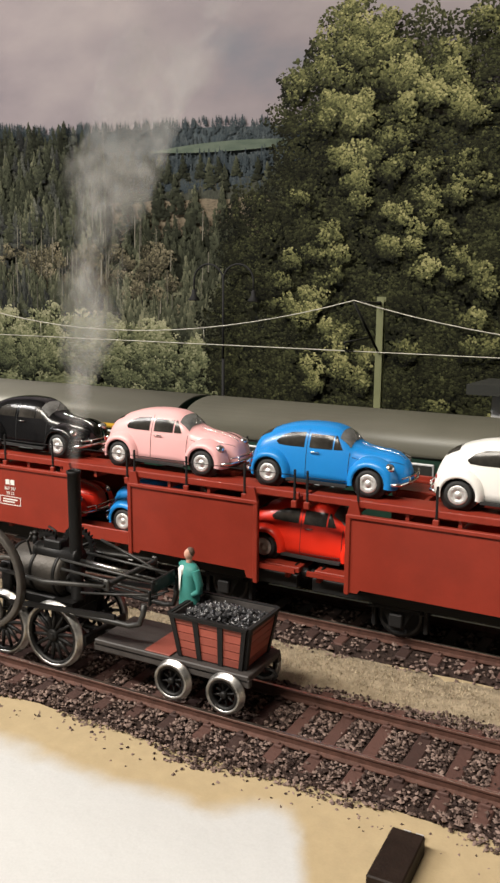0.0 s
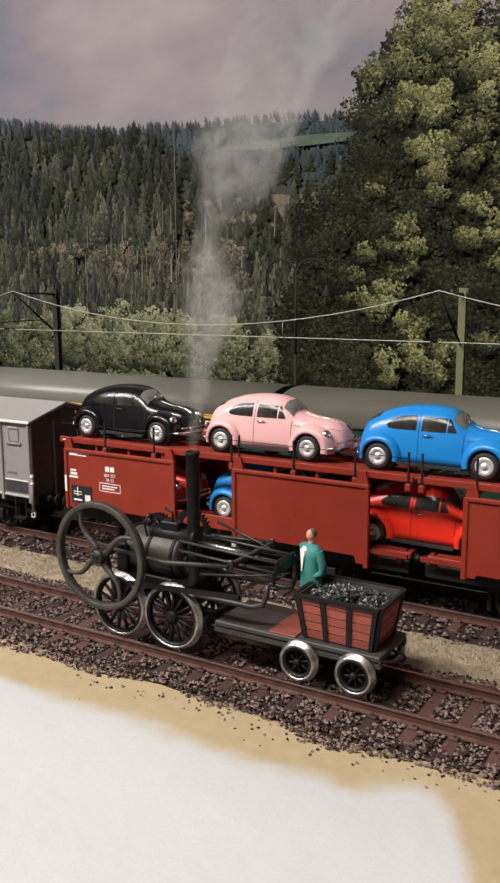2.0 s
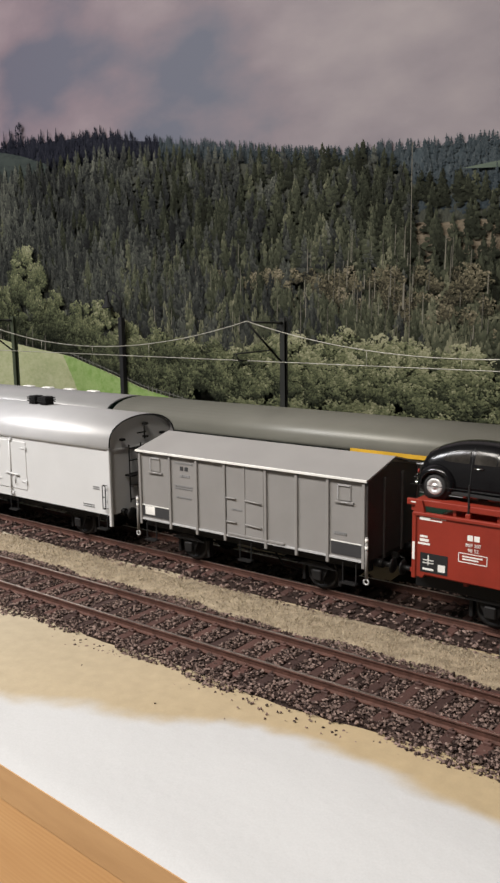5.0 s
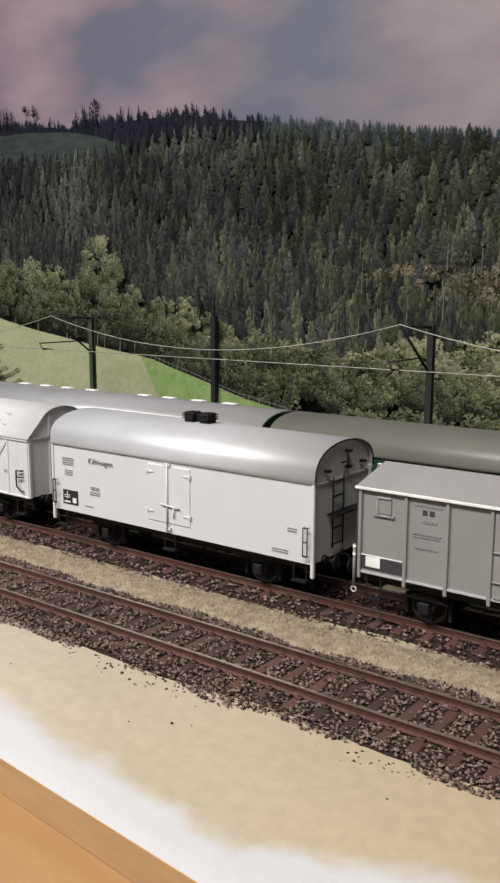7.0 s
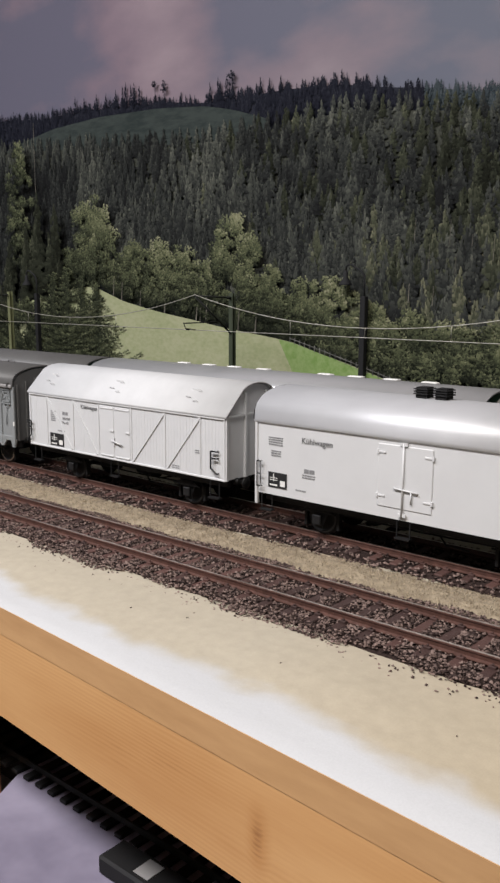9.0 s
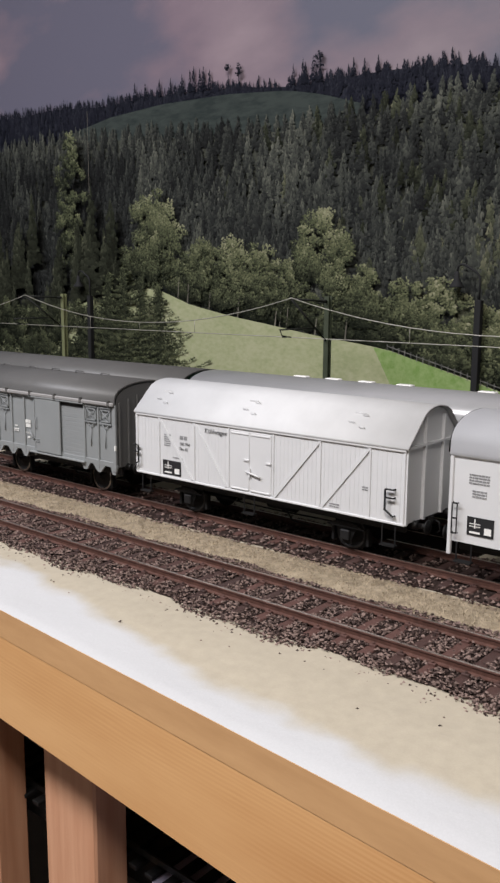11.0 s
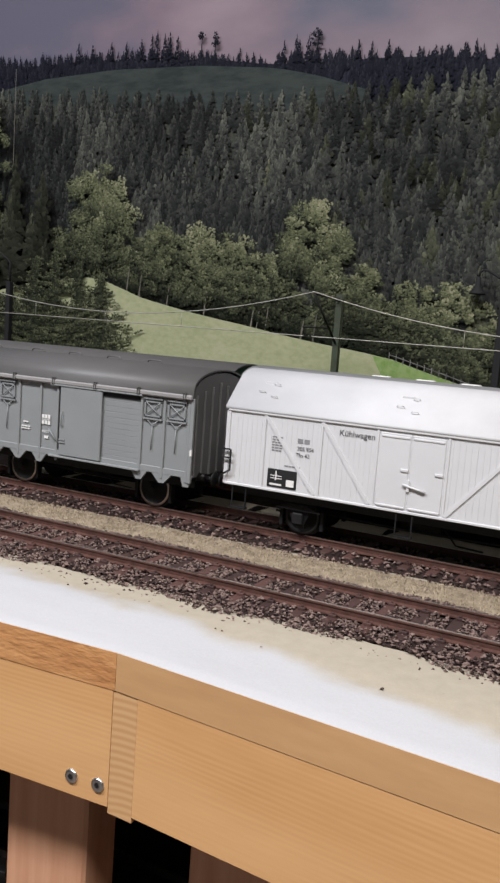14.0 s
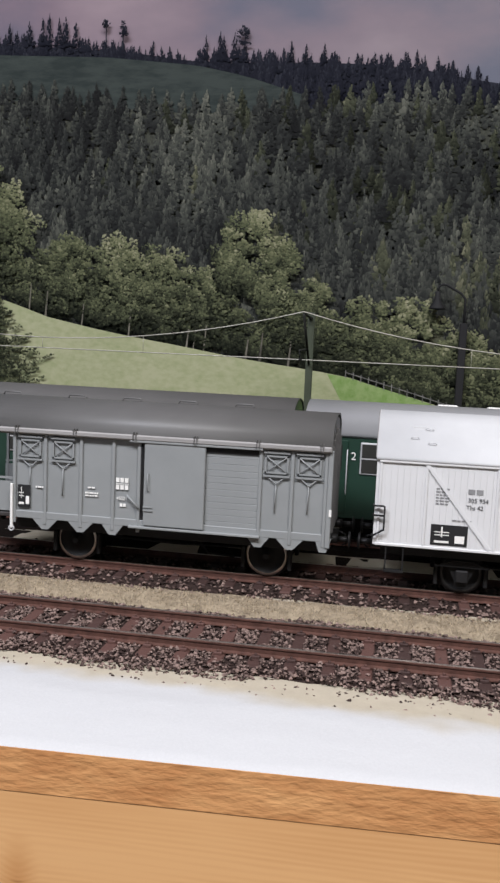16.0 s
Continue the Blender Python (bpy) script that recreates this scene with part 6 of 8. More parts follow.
    s.box(X(-1.629), y - 0.0042, 0.0495, X(-1.622), y - 0.0034, 0.0505).box(X(-1.629), y - 0.0042, 0.047, X(-1.622), y - 0.0034, 0.048)
    part("door_handle", s, "sbb_grey", d)
    part("door_slot", Shape().box(X(-1.5835), y - 0.0012, 0.0928, X(-1.545), y - 0.0006, 0.0968), "matt_black", t, "dark slot over the boards")
    part("door_gap", Shape().box(X(-1.633), y - 0.0007, 0.038, X(-1.629), y + 0.0002, 0.0965), "matt_black", t, "dark opening beside the door")
    for za, zb in ((0.0972, 0.0988), (0.0335, 0.0352)):
        part("door_rail", Shape().box(X(-1.64), y - 0.0042, za, X(-1.542), y, zb, 0.0003), "sbb_grey", t)
    me2 = Shape().box(-0.0195, y - 0.0005, -0.0023, 0.0195, y, 0.0023, 0.0002).mesh("board")
    me2.materials.append(M["sbb_grey"])
    for k in range(12):
        b = new("board", me2)
        b.parent = t
        b.location = (X(-1.564), 0, 0.0405 + k * 0.0047)
    s = Shape().tube([(X(-1.642), y - 0.002, 0.0575), (X(-1.6325), y - 0.003, 0.0485)], 0.0008, 6)
    part("door_latch", s, "sbb_grey", t)
    data_plate(t, X(-1.7275), X(-1.7175), 0.0425, 0.0595, y - 0.0012)
    yb = y - 0.0009
    bars([(X(-1.6508) + i * 0.0034, X(-1.6482) + i * 0.0034, z, z + 0.0034) for i in range(3) for z in (0.0665, 0.0612)] + [(X(-1.651), X(-1.641), 0.0652, 0.0657)], "print_white", t, yb)
    lettering("45521", 0.0034, pose(X(-1.646), yb - 0.0003, 0.0535, 90), "print_white", t)
    bars([(X(-1.6475), X(-1.6455), 0.0485, 0.0508), (X(-1.645), X(-1.643), 0.0485, 0.0508)], "print_white", t, yb)
    small_print(t, X(-1.6725), 0.0615, 0.006, 1, yb, "print_white")
    small_print(t, X(-1.6745), 0.0575, 0.01, 2, yb, "print_white")
    small_print(t, X(-1.7135), 0.059, 0.0075, 1, yb, "print_white")
    # end walls
    s = Shape().prism([(-0.0425, 0.034), (0.0425, 0.034)] + [(q * 0.97, z - 0.0015) for q, z in arch[::-1]], "x", h - 0.002, h + 0.0004)
    e = part("end_wall", s, "sbb_roof", t, "dark grey ribbed end wall")
    for q in np.linspace(-0.038, 0.038, 7):
        part("end_rib", Shape().box(h, q - 0.0016, 0.034, h + 0.0022, q + 0.0016, 0.112 - abs(q) * 0.25, 0.0006), "sbb_roof", e)
    part("corner_post", Shape().box(h - 0.0012, -0.0452, 0.03, h + 0.0024, -0.0428, 0.1, 0.0004), "sbb_grey", t)
    # open brakeman's platform on the far end
    p = part("platform", Shape().box(-h - plat, -0.04, 0.033, -h, 0.04, 0.0365, 0.0006), "deck_dark", t)
    for q in (-0.04, 0.04):
        s = Shape()
        s.box(-h - plat + 0.001, q - 0.001, 0.036, -h - plat + 0.003, q + 0.001, 0.1).box(-h - plat, q - 0.0008, 0.0625, -h, q + 0.0008, 0.064)
        s.box(-h - plat, q - 0.0006, 0.038, -h, q + 0.0006, 0.0605)
        part("platform_railing", s, "sbb_grey", p)
    part("lamp_iron", Shape().box(-h - 0.001, -0.0462, 0.026, -h + 0.001, -0.0445, 0.06, 0.0003), "print_white", t)
    part("rope_ring", Shape().lathe([(0.0014, -0.0006), (0.0024, -0.0006), (0.0024, 0.0006), (0.0014, 0.0006), (0.0014, -0.0006)], (-h, -0.0455, 0.026), "y", 12), "roof_silver", t)
    part("marker_tag", Shape().box(h + 0.0008, -0.0458, 0.053, h + 0.0026, -0.0445, 0.058), "print_white", t, "white tag on the corner post")


def build_coach(x0, x1, roof, label, vents=(), stripe=None):
    c, h = (x0 + x1) / 2, (x1 - x0) / 2
    t = thing("passenger_coach", label, "passenger coach", "passenger train", pose(c, COACH_Y, RAIL))
    X = lambda x: x - c
    arch = arc_profile(0.0445, 0.0985, 0.0245)
    part("body", Shape().prism([(-0.0445, 0.024), (0.0445, 0.024)] + [(y * 0.98, z - 0.001) for y, z in arch[::-1]], "x", -h, h), "coach_green", t)
    part("roof", roof_from([(-0.0455, 0.096)] + [(y * 1.02, z) for y, z in arch] + [(0.0455, 0.096)], h + 0.001), roof, t)
    y = -0.0445
    n = int(2 * h / 0.043)
    for i in range(n):
        x = -h + 0.062 + i * (2 * h - 0.124) / (n - 1)
        w = part("window", Shape().box(x - 0.0135, y - 0.0008, 0.063, x + 0.0135, y + 0.0005, 0.091, 0.001), "roof_silver", t, "bright metal window frame")
        part("pane", Shape().box(x - 0.0122, y - 0.0011, 0.0645, x + 0.0122, y - 0.0007, 0.0765), "glass_dark", w)
        part("pane", Shape().box(x - 0.0122, y - 0.0011, 0.0778, x + 0.0122, y - 0.0007, 0.0895), "glass_dark", w)
    for e in (-1, 1):
        d = part("door", Shape().box(e * (h - 0.026) - 0.012, y - 0.0009, 0.028, e * (h - 0.026) + 0.012, y + 0.0004, 0.092, 0.0005), "coach_green", t)
        part("door_window", Shape().box(e * (h - 0.026) - 0.007, y - 0.0012, 0.066, e * (h - 0.026) + 0.007, y - 0.0007, 0.088, 0.0004), "glass_dark", d)
        part("handrail", Shape().tube([(e * (h - 0.0375), y - 0.001, 0.045), (e * (h - 0.0375), y - 0.002, 0.046), (e * (h - 0.0375), y - 0.002, 0.083), (e * (h - 0.0375), y - 0.001, 0.084)], 0.0006, 6), "roof_silver", d)
        part("gangway", Shape().box(e * h, -0.018, 0.028, e * (h + 0.0065), 0.018, 0.1, 0.002), "matt_black", t, "black rubber gangway bellows")
        lettering("2", 0.0095, pose(e * (h - 0.043), y - 0.0004, 0.0755, 90), "print_white", t)
    for x in (-h + 0.05, -h + 0.12, h - 0.12, h - 0.05):
        wheelset(t, x, 0.0148)
    s = Shape()
    for e in (-1, 1):
        for k in (-1, 1):
            s.box(e * (h - 0.085) - 0.052, k * 0.03 - 0.002, 0.009, e * (h - 0.085) + 0.052, k * 0.03 + 0.002, 0.022, 0.001)
    s.box(-0.1, -0.03, 0.008, 0.1, 0.03, 0.024, 0.002)
    part("bogie_frames", s, "matt_black", t)
    buffers(t, -h, h, 0.0335)
    for x in vents:
        part("roof_vent", Shape().box(X(x) - 0.009, 0.012, 0.1195, X(x) + 0.009, 0.021, 0.1231, 0.0008), "print_white", t, "white flat roof vent")
    if stripe:
        part("class_stripe", Shape().box(X(stripe[0]), y - 0.0014, 0.0935, X(stripe[1]), y - 0.0004, 0.0975), "yellow", t, "yellow first-class stripe")


build_italian_wagon()
build_refrigerator_round()
build_refrigerator_planked()
build_swiss_wagon()
build_coach(-2.113, -1.539, "sbb_roof", "dark green coach with dark grey roof")
build_coach(-1.527, -0.961, "coach_roof_light", "dark green coach with light silver roof", (-1.404, -1.36, -1.317, -1.27, -1.179, -1.138, -1.093, -1.047))
build_coach(-0.949, -0.377, "coach_roof", "dark green coach with olive-grey roof and yellow stripe", (), (-0.62, -0.385))
build_coach(-0.365, 0.215, "coach_roof_dark", "dark green coach with olive-grey roof")


# ---- toy cars ----
def paint(name, col, rough=0.3):
    return mat(name, col, rough, 0, 0.03, 40, coat=0.12, spec=0.35)


PAINTS = {"black": paint("car_black", (0.004, 0.004, 0.0045), 0.2), "pink": paint("car_pink", (0.73, 0.40, 0.40)), "blue": paint("car_blue", (0.008, 0.21, 0.57)), "white": paint("car_white", (0.78, 0.77, 0.74)), "red": paint("car_red", (0.72, 0.028, 0.012))}

CAR_X = [-27, -25.5, -22, -16, -8, 0, 8, 16, 24, 32, 38, 43, 48, 53, 57, 64, 73, 82, 89, 94, 97.5, 99.5]
CAR_T = [13, 18.5, 25, 32, 38, 42.2, 44.9, 46.5, 47.2, 47.3, 46.9, 46.0, 44.0, 39.8, 34.9, 32.2, 30.9, 29, 26.8, 24.2, 20.5, 14]
CAR_W = [8, 11, 14.5, 17.5, 19.3, 20, 20.3, 20.5, 20.5, 20.5, 20.5, 20.4, 20.1, 19.6, 18.9, 17.4, 15.4, 13.4, 11.6, 9.8, 7.8, 5]
CAR_B = [10, 9, 8, 7, 6.5, 6.2, 6.2, 6.2, 6.2, 6.2, 6.2, 6.2, 6.2, 6.2, 6.2, 6.5, 7, 7.5, 8, 8.6, 9, 9.6]


def car_section(x):
    return tuple(float(np.interp(x, CAR_X, k)) * 0.001 for k in (CAR_T, CAR_W, CAR_B))


def car_point(x, a):
    """Point of the body's skin: x in mm along the car, a from -1 (right sill) over 0 (roof) to 1 (left sill)."""
    t, w, b = car_section(x)
    q = abs(a)
    th = (1 - q) * math.pi / 2
    cab = max(0.0, min(1.0, (t - 0.031) / 0.012))
    p = 0.52 + 0.14 * cab
    y = w * math.cos(th) ** p
    z = b + (t - b) * math.sin(th) ** 0.84
    return Vector((x * 0.001, math.copysign(y, a) if a else 0.0, z))


def car_side(x, z):
    """Half width of the body at (x, z), metres."""
    lo, hi = 0.0, 1.0
    for _ in range(24):
        m = (lo + hi) / 2
        if car_point(x * 1000, m).z > z:
            lo = m
        else:
            hi = m
    return car_point(x * 1000, (lo + hi) / 2).y


def side_patch(outline, side, lift, nx=9, nz=6):
    """A pane that lies on the car's flank; outline: lower and upper edge as (x, z) lists in mm."""
    low, up = outline
    v, f = [], []
    for i in range(nx + 1):
        u = i / nx
        k = lambda e: (np.interp(u, np.linspace(0, 1, len(e)), [q[0] for q in e]), np.interp(u, np.linspace(0, 1, len(e)), [q[1] for q in e]))
        (xa, za), (xb, zb) = k(low), k(up)
        for j in range(nz + 1):
            w = j / nz
            x, z = (xa + (xb - xa) * w) * 0.001, (za + (zb - za) * w) * 0.001
            v.append((x, side * (car_side(x, z) + lift), z))
    f = [(i * (nz + 1) + j, (i + 1) * (nz + 1) + j, (i + 1) * (nz + 1) + j + 1, i * (nz + 1) + j + 1) for i in range(nx) for j in range(nz)]
    return Shape().add(v, f, True)


def skin_patch(x0, x1, a0, a1, lift, nx=8, na=12):
    v = []
    for i in range(nx + 1):
        for j in range(na + 1):
            x, a = x0 + (x1 - x0) * i / nx, a0 + (a1 - a0) * j / na
            p = car_point(x, a)
            d = (car_point(x + 0.5, a) - car_point(x - 0.5, a)).cross(car_point(x, a + 0.01) - car_point(x, a - 0.01))
            d.normalize()
            if d.z < 0:
                d = -d
            v.append(p + d * lift)
    f = [(i * (na + 1) + j, (i + 1) * (na + 1) + j, (i + 1) * (na + 1) + j + 1, i * (na + 1) + j + 1) for i in range(nx) for j in range(na)]
    return Shape().add(v, f, True)


def build_beetle():
    """The rounded two-door saloon, built once; its paint is put on the copies."""
    t = thing("toy_car", "", "toy car", "toy cars on the transporter")
    xs = np.concatenate([np.linspace(-27, -20, 5), np.linspace(-18, 92, 45), np.linspace(93.5, 99.5, 5)])
    s = Shape()
    na = 30
    v = [car_point(x, -1 + 2 * j / na) for x in xs for j in range(na + 1)]
    k = na + 1
    s.add(v, [(i * k + j, (i + 1) * k + j, (i + 1) * k + j + 1, i * k + j + 1) for i in range(len(xs) - 1) for j in range(na)], True)
    for o in (0, (len(xs) - 1) * k):
        s.add(v[o:o + k], [tuple(range(k))])
    s.add([p for i in range(len(xs)) for p in (v[i * k], v[i * k + na])], [(2 * i, 2 * i + 1, 2 * i + 3, 2 * i + 2) for i in range(len(xs) - 1)])
    body = part("body", s, PAINTS["blue"], t)
    WH = (0.0, 72.0)
    for side in (-1, 1):
        for n, wx in (("rear_fender", WH[0]), ("front_fender", WH[1])):
            front = wx > 10
            s = Shape()
            n_arc = 22
            prof = [(11.6, 23.6), (12.2, 24.3), (13.6, 24.2), (15.2, 23.2), (16.6, 21.2), (17.6, 18.6), (18.2, 14.5)]
            pv = []
            for i in range(n_arc + 1):
                a = radians(-12 + 204 * i / n_arc)
                st = 1 + (0.22 * max(0, math.cos(a)) if front else 0.06 * max(0, -math.cos(a)))
                for r, y in prof:
                    pull = 1.0 if r < 12.5 else st
                    pv.append(((wx + r * pull * math.cos(a)) * 0.001, side * y * 0.001, max(3.5, 9.8 + r * math.sin(a) * (1.0 if not front else 1.02)) * 0.001))
            m = len(prof)
            s.add(pv, [(i * m + j, (i + 1) * m + j, (i + 1) * m + j + 1, i * m + j + 1) for i in range(n_arc) for j in range(m - 1)], True)
            part(n, s, PAINTS["blue"], t)
            part("wheel_well", Shape().lathe([(0.0, side * 0.0211), (0.0128, side * 0.0211), (0.0128, side * 0.0185), (0.0, side * 0.0185)], (wx * 0.001, 0, 0.0098), "y", 24), "tyre", t, "dark wheel housing")
            w = part("wheel", Shape().lathe([(0.0052, side * 0.0226), (0.0068, side * 0.0236), (0.009, side * 0.0234), (0.0098, side * 0.0224), (0.0098, side * 0.0176), (0.009, side * 0.0166), (0.0, side * 0.0166)], (wx * 0.001, 0, 0.0098), "y", 28), "tyre", t)
            hub = Shape().lathe([(0.0, side * 0.0243), (0.0018, side * 0.0241), (0.0024, side * 0.0233), (0.0034, side * 0.0231), (0.004, side * 0.0239), (0.006, side * 0.0239), (0.0068, side * 0.0237), (0.007, side * 0.022)], (wx * 0.001, 0, 0.0098), "y", 24)
            for i in range(8):
                a = 2 * math.pi * i / 8
                hub.ball((wx * 0.001 + 0.0047 * math.cos(a), side * 0.0236, 0.0098 + 0.0047 * math.sin(a)), 0.0006, 6, 4)
            part("hubcap", hub, "hub_silver", w, "chrome hubcap")
        part("running_board", Shape().prism([(13.5e-3, 7.2e-3), (57e-3, 6.2e-3), (57e-3, 4.6e-3), (13.5e-3, 5.2e-3)], "y", side * 0.0165, side * 0.0234), "tyre", t, "black running board")
        # glass
        part("quarter_window", side_patch(([(3.4, 32.8), (5.2, 31.0), (11, 30.6), (24.6, 30.6)], [(3.6, 33.6), (7.5, 37.6), (14, 40.2), (24.6, 41.2)]), side, 0.00025), "car_glass", t, "dark rear side window")
        part("door_window", side_patch(([(28.4, 30.6), (44.6, 30.6)], [(28.4, 40.6), (44.6, 40.2)]), side, 0.00025), "car_glass", t, "dark door window")
        part("vent_window", side_patch(([(45.6, 30.6), (51.6, 30.6)], [(45.6, 40.2), (46.9, 39.8)]), side, 0.00025), "car_glass", t, "small dark vent window")
        for a, b in (((26.5, 8.5), (26.5, 43)), ((56.2, 8.5), (56.2, 29.0)), ((26.5, 8.5), (56.2, 8.5))):
            n = 14
            pts = []
            for i in range(n + 1):
                x, z = (a[0] + (b[0] - a[0]) * i / n) * 0.001, (a[1] + (b[1] - a[1]) * i / n) * 0.001
                pts.append((x, side * (car_side(x, z) + 0.00002), z))
            part("door_gap", Shape().tube(pts, 0.00022, 4), "tyre", t, "dark gap round the door")
        s = Shape().tube([(0.0295, side * (car_side(0.0295, 0.0275) + 0.0004), 0.0276), (0.03, side * (car_side(0.03, 0.0275) + 0.0012), 0.0276), (0.036, side * (car_side(0.036, 0.0275) + 0.0012), 0.0278)], 0.00045, 6)
        part("door_handle", s, "chrome", t)
        h = part("headlight", Shape().lathe([(0.0, 0.0022), (0.0022, 0.0016), (0.0034, 0.0), (0.0037, -0.0008), (0.0034, -0.004)], (0, 0, 0), "x", 18), "chrome", t, "round chrome headlight")
        h.matrix_basis = pose(0.0872, side * 0.0182, 0.0215, 0, -18, side * 6)
        part("tail_lamp", Shape().ball((-0.0185, side * 0.0195, 0.0205), (0.001, 0.0012, 0.0018), 8, 6), "print_red", t, "red tail lamp")
    part("windscreen", skin_patch(48.4, 56.2, -0.36, 0.36, 0.0002), "screen_glass", t, "raked pale grey windscreen")
    part("rear_window", skin_patch(-11, -3, -0.26, 0.26, 0.0002), "car_glass", t, "small oval rear window")
    for n, x, d in (("front_bumper", 0.1015, 1), ("rear_bumper", -0.0295, -1)):
        pts = [(x - d * 0.0125, -0.0225, 0.0105), (x - d * 0.004, -0.019, 0.0105), (x, -0.009, 0.0105), (x + d * 0.0006, 0, 0.0105), (x, 0.009, 0.0105), (x - d * 0.004, 0.019, 0.0105), (x - d * 0.0125, 0.0225, 0.0105)]
        s = Shape().tube(pts, 0.0014, 8)
        up = [(p[0], p[1], 0.0148) for p in pts[1:-1]]
        s.tube(up, 0.0007, 6)
        for y in (-0.0105, 0.0105):
            s.tube([(x, y, 0.0095), (x + d * 0.0003, y, 0.0155)], 0.001, 6)
        part(n, s, "chrome", t, "chrome bumper with overriders")
    s = Shape().box(-0.02, -0.016, 0.0045, 0.09, 0.016, 0.008)
    for wx in (0.0, 0.072):
        s.cyl((wx, -0.017, 0.0098), (wx, 0.017, 0.0098), 0.0012, n=8)
    part("floor_pan", s, "tyre", t, "black floor pan")
    # chrome strip and shut lines of the bonnet
    part("bonnet_strip", Shape().tube([car_point(x, 0.0) + Vector((0, 0, 0.0001)) for x in np.linspace(59, 93, 14)], 0.00042, 6), "chrome", t, "thin chrome bonnet strip")
    for k in (-1, 1):
        part("bonnet_gap", Shape().tube([car_point(x, k * (0.55 - 0.2 * ((x - 58) / 36) ** 2)) for x in np.linspace(58, 94, 14)], 0.00022, 4), "tyre", t, "dark gap round the bonnet")
        part("wiper", Shape().tube([car_point(56.2, k * 0.05) + Vector((0.0002, 0, 0.0006)), car_point(51.0, k * 0.05 + 0.16) + Vector((0.0004, 0, 0.0006))], 0.00025, 4), "chrome", t)
    # the casting sits low: squat body, small wheels
    for o in t.children_recursive:
        near = {"wheel": 0.905, "hubcap": 0.905, "wheel_well": 0.92, "rear_fender": 0.93, "front_fender": 0.93}.get(o.name.split(".")[0], 1.0)
        if o.name.split(".")[0] == "headlight":
            o.matrix_basis = Matrix.Diagonal((1, 1, SQUAT, 1)) @ pose(-0.0016, 0, 0) @ o.matrix_basis
            continue
        for v in o.data.vertices:
            wx = 0.0 if v.co.x < 0.036 else 0.072
            x = wx + (v.co.x - wx) * near
            x = 0.084 + (x - 0.084) * 0.66 if x > 0.084 else -0.011 + (x + 0.011) * 0.5 if x < -0.011 else x
            v.co = (x, v.co.y, v.co.z * SQUAT)
    return t


SQUAT = 0.905


LABELS = {"black": "glossy black rounded toy car", "pink": "pastel pink rounded toy car", "blue": "bright blue rounded toy car", "white": "white rounded toy car", "red": "bright red rounded toy car"}
PAINTED = ("body", "rear_fender", "front_fender")


def place_beetles():
    first = build_beetle()
    spots = [("black", -0.4755, 0.1287), ("pink", -0.3445, 0.1287), ("blue", -0.219, 0.1287), ("white", -0.0885, 0.1287), ("red", -0.473, 0.0762), ("blue", -0.342, 0.0762), ("red", -0.2215, 0.0752), ("red", -0.085, 0.0762)]
    for colour, x, z in spots:
        c = copy_thing(first, pose(x, 0.6465, z, 0, 0, random.uniform(-0.6, 0.6)))
        deck = "upper" if z > 0.1 else "lower"
        tagged(c, LABELS[colour] + f" standing on the {deck} deck")
        for o in c.children:
            if o.name.split(".")[0] in PAINTED:
                o.material_slots[0].link = "OBJECT"
                o.material_slots[0].material = PAINTS[colour]
    for o in list(first.children_recursive) + [first]:
        bpy.data.objects.remove(o)


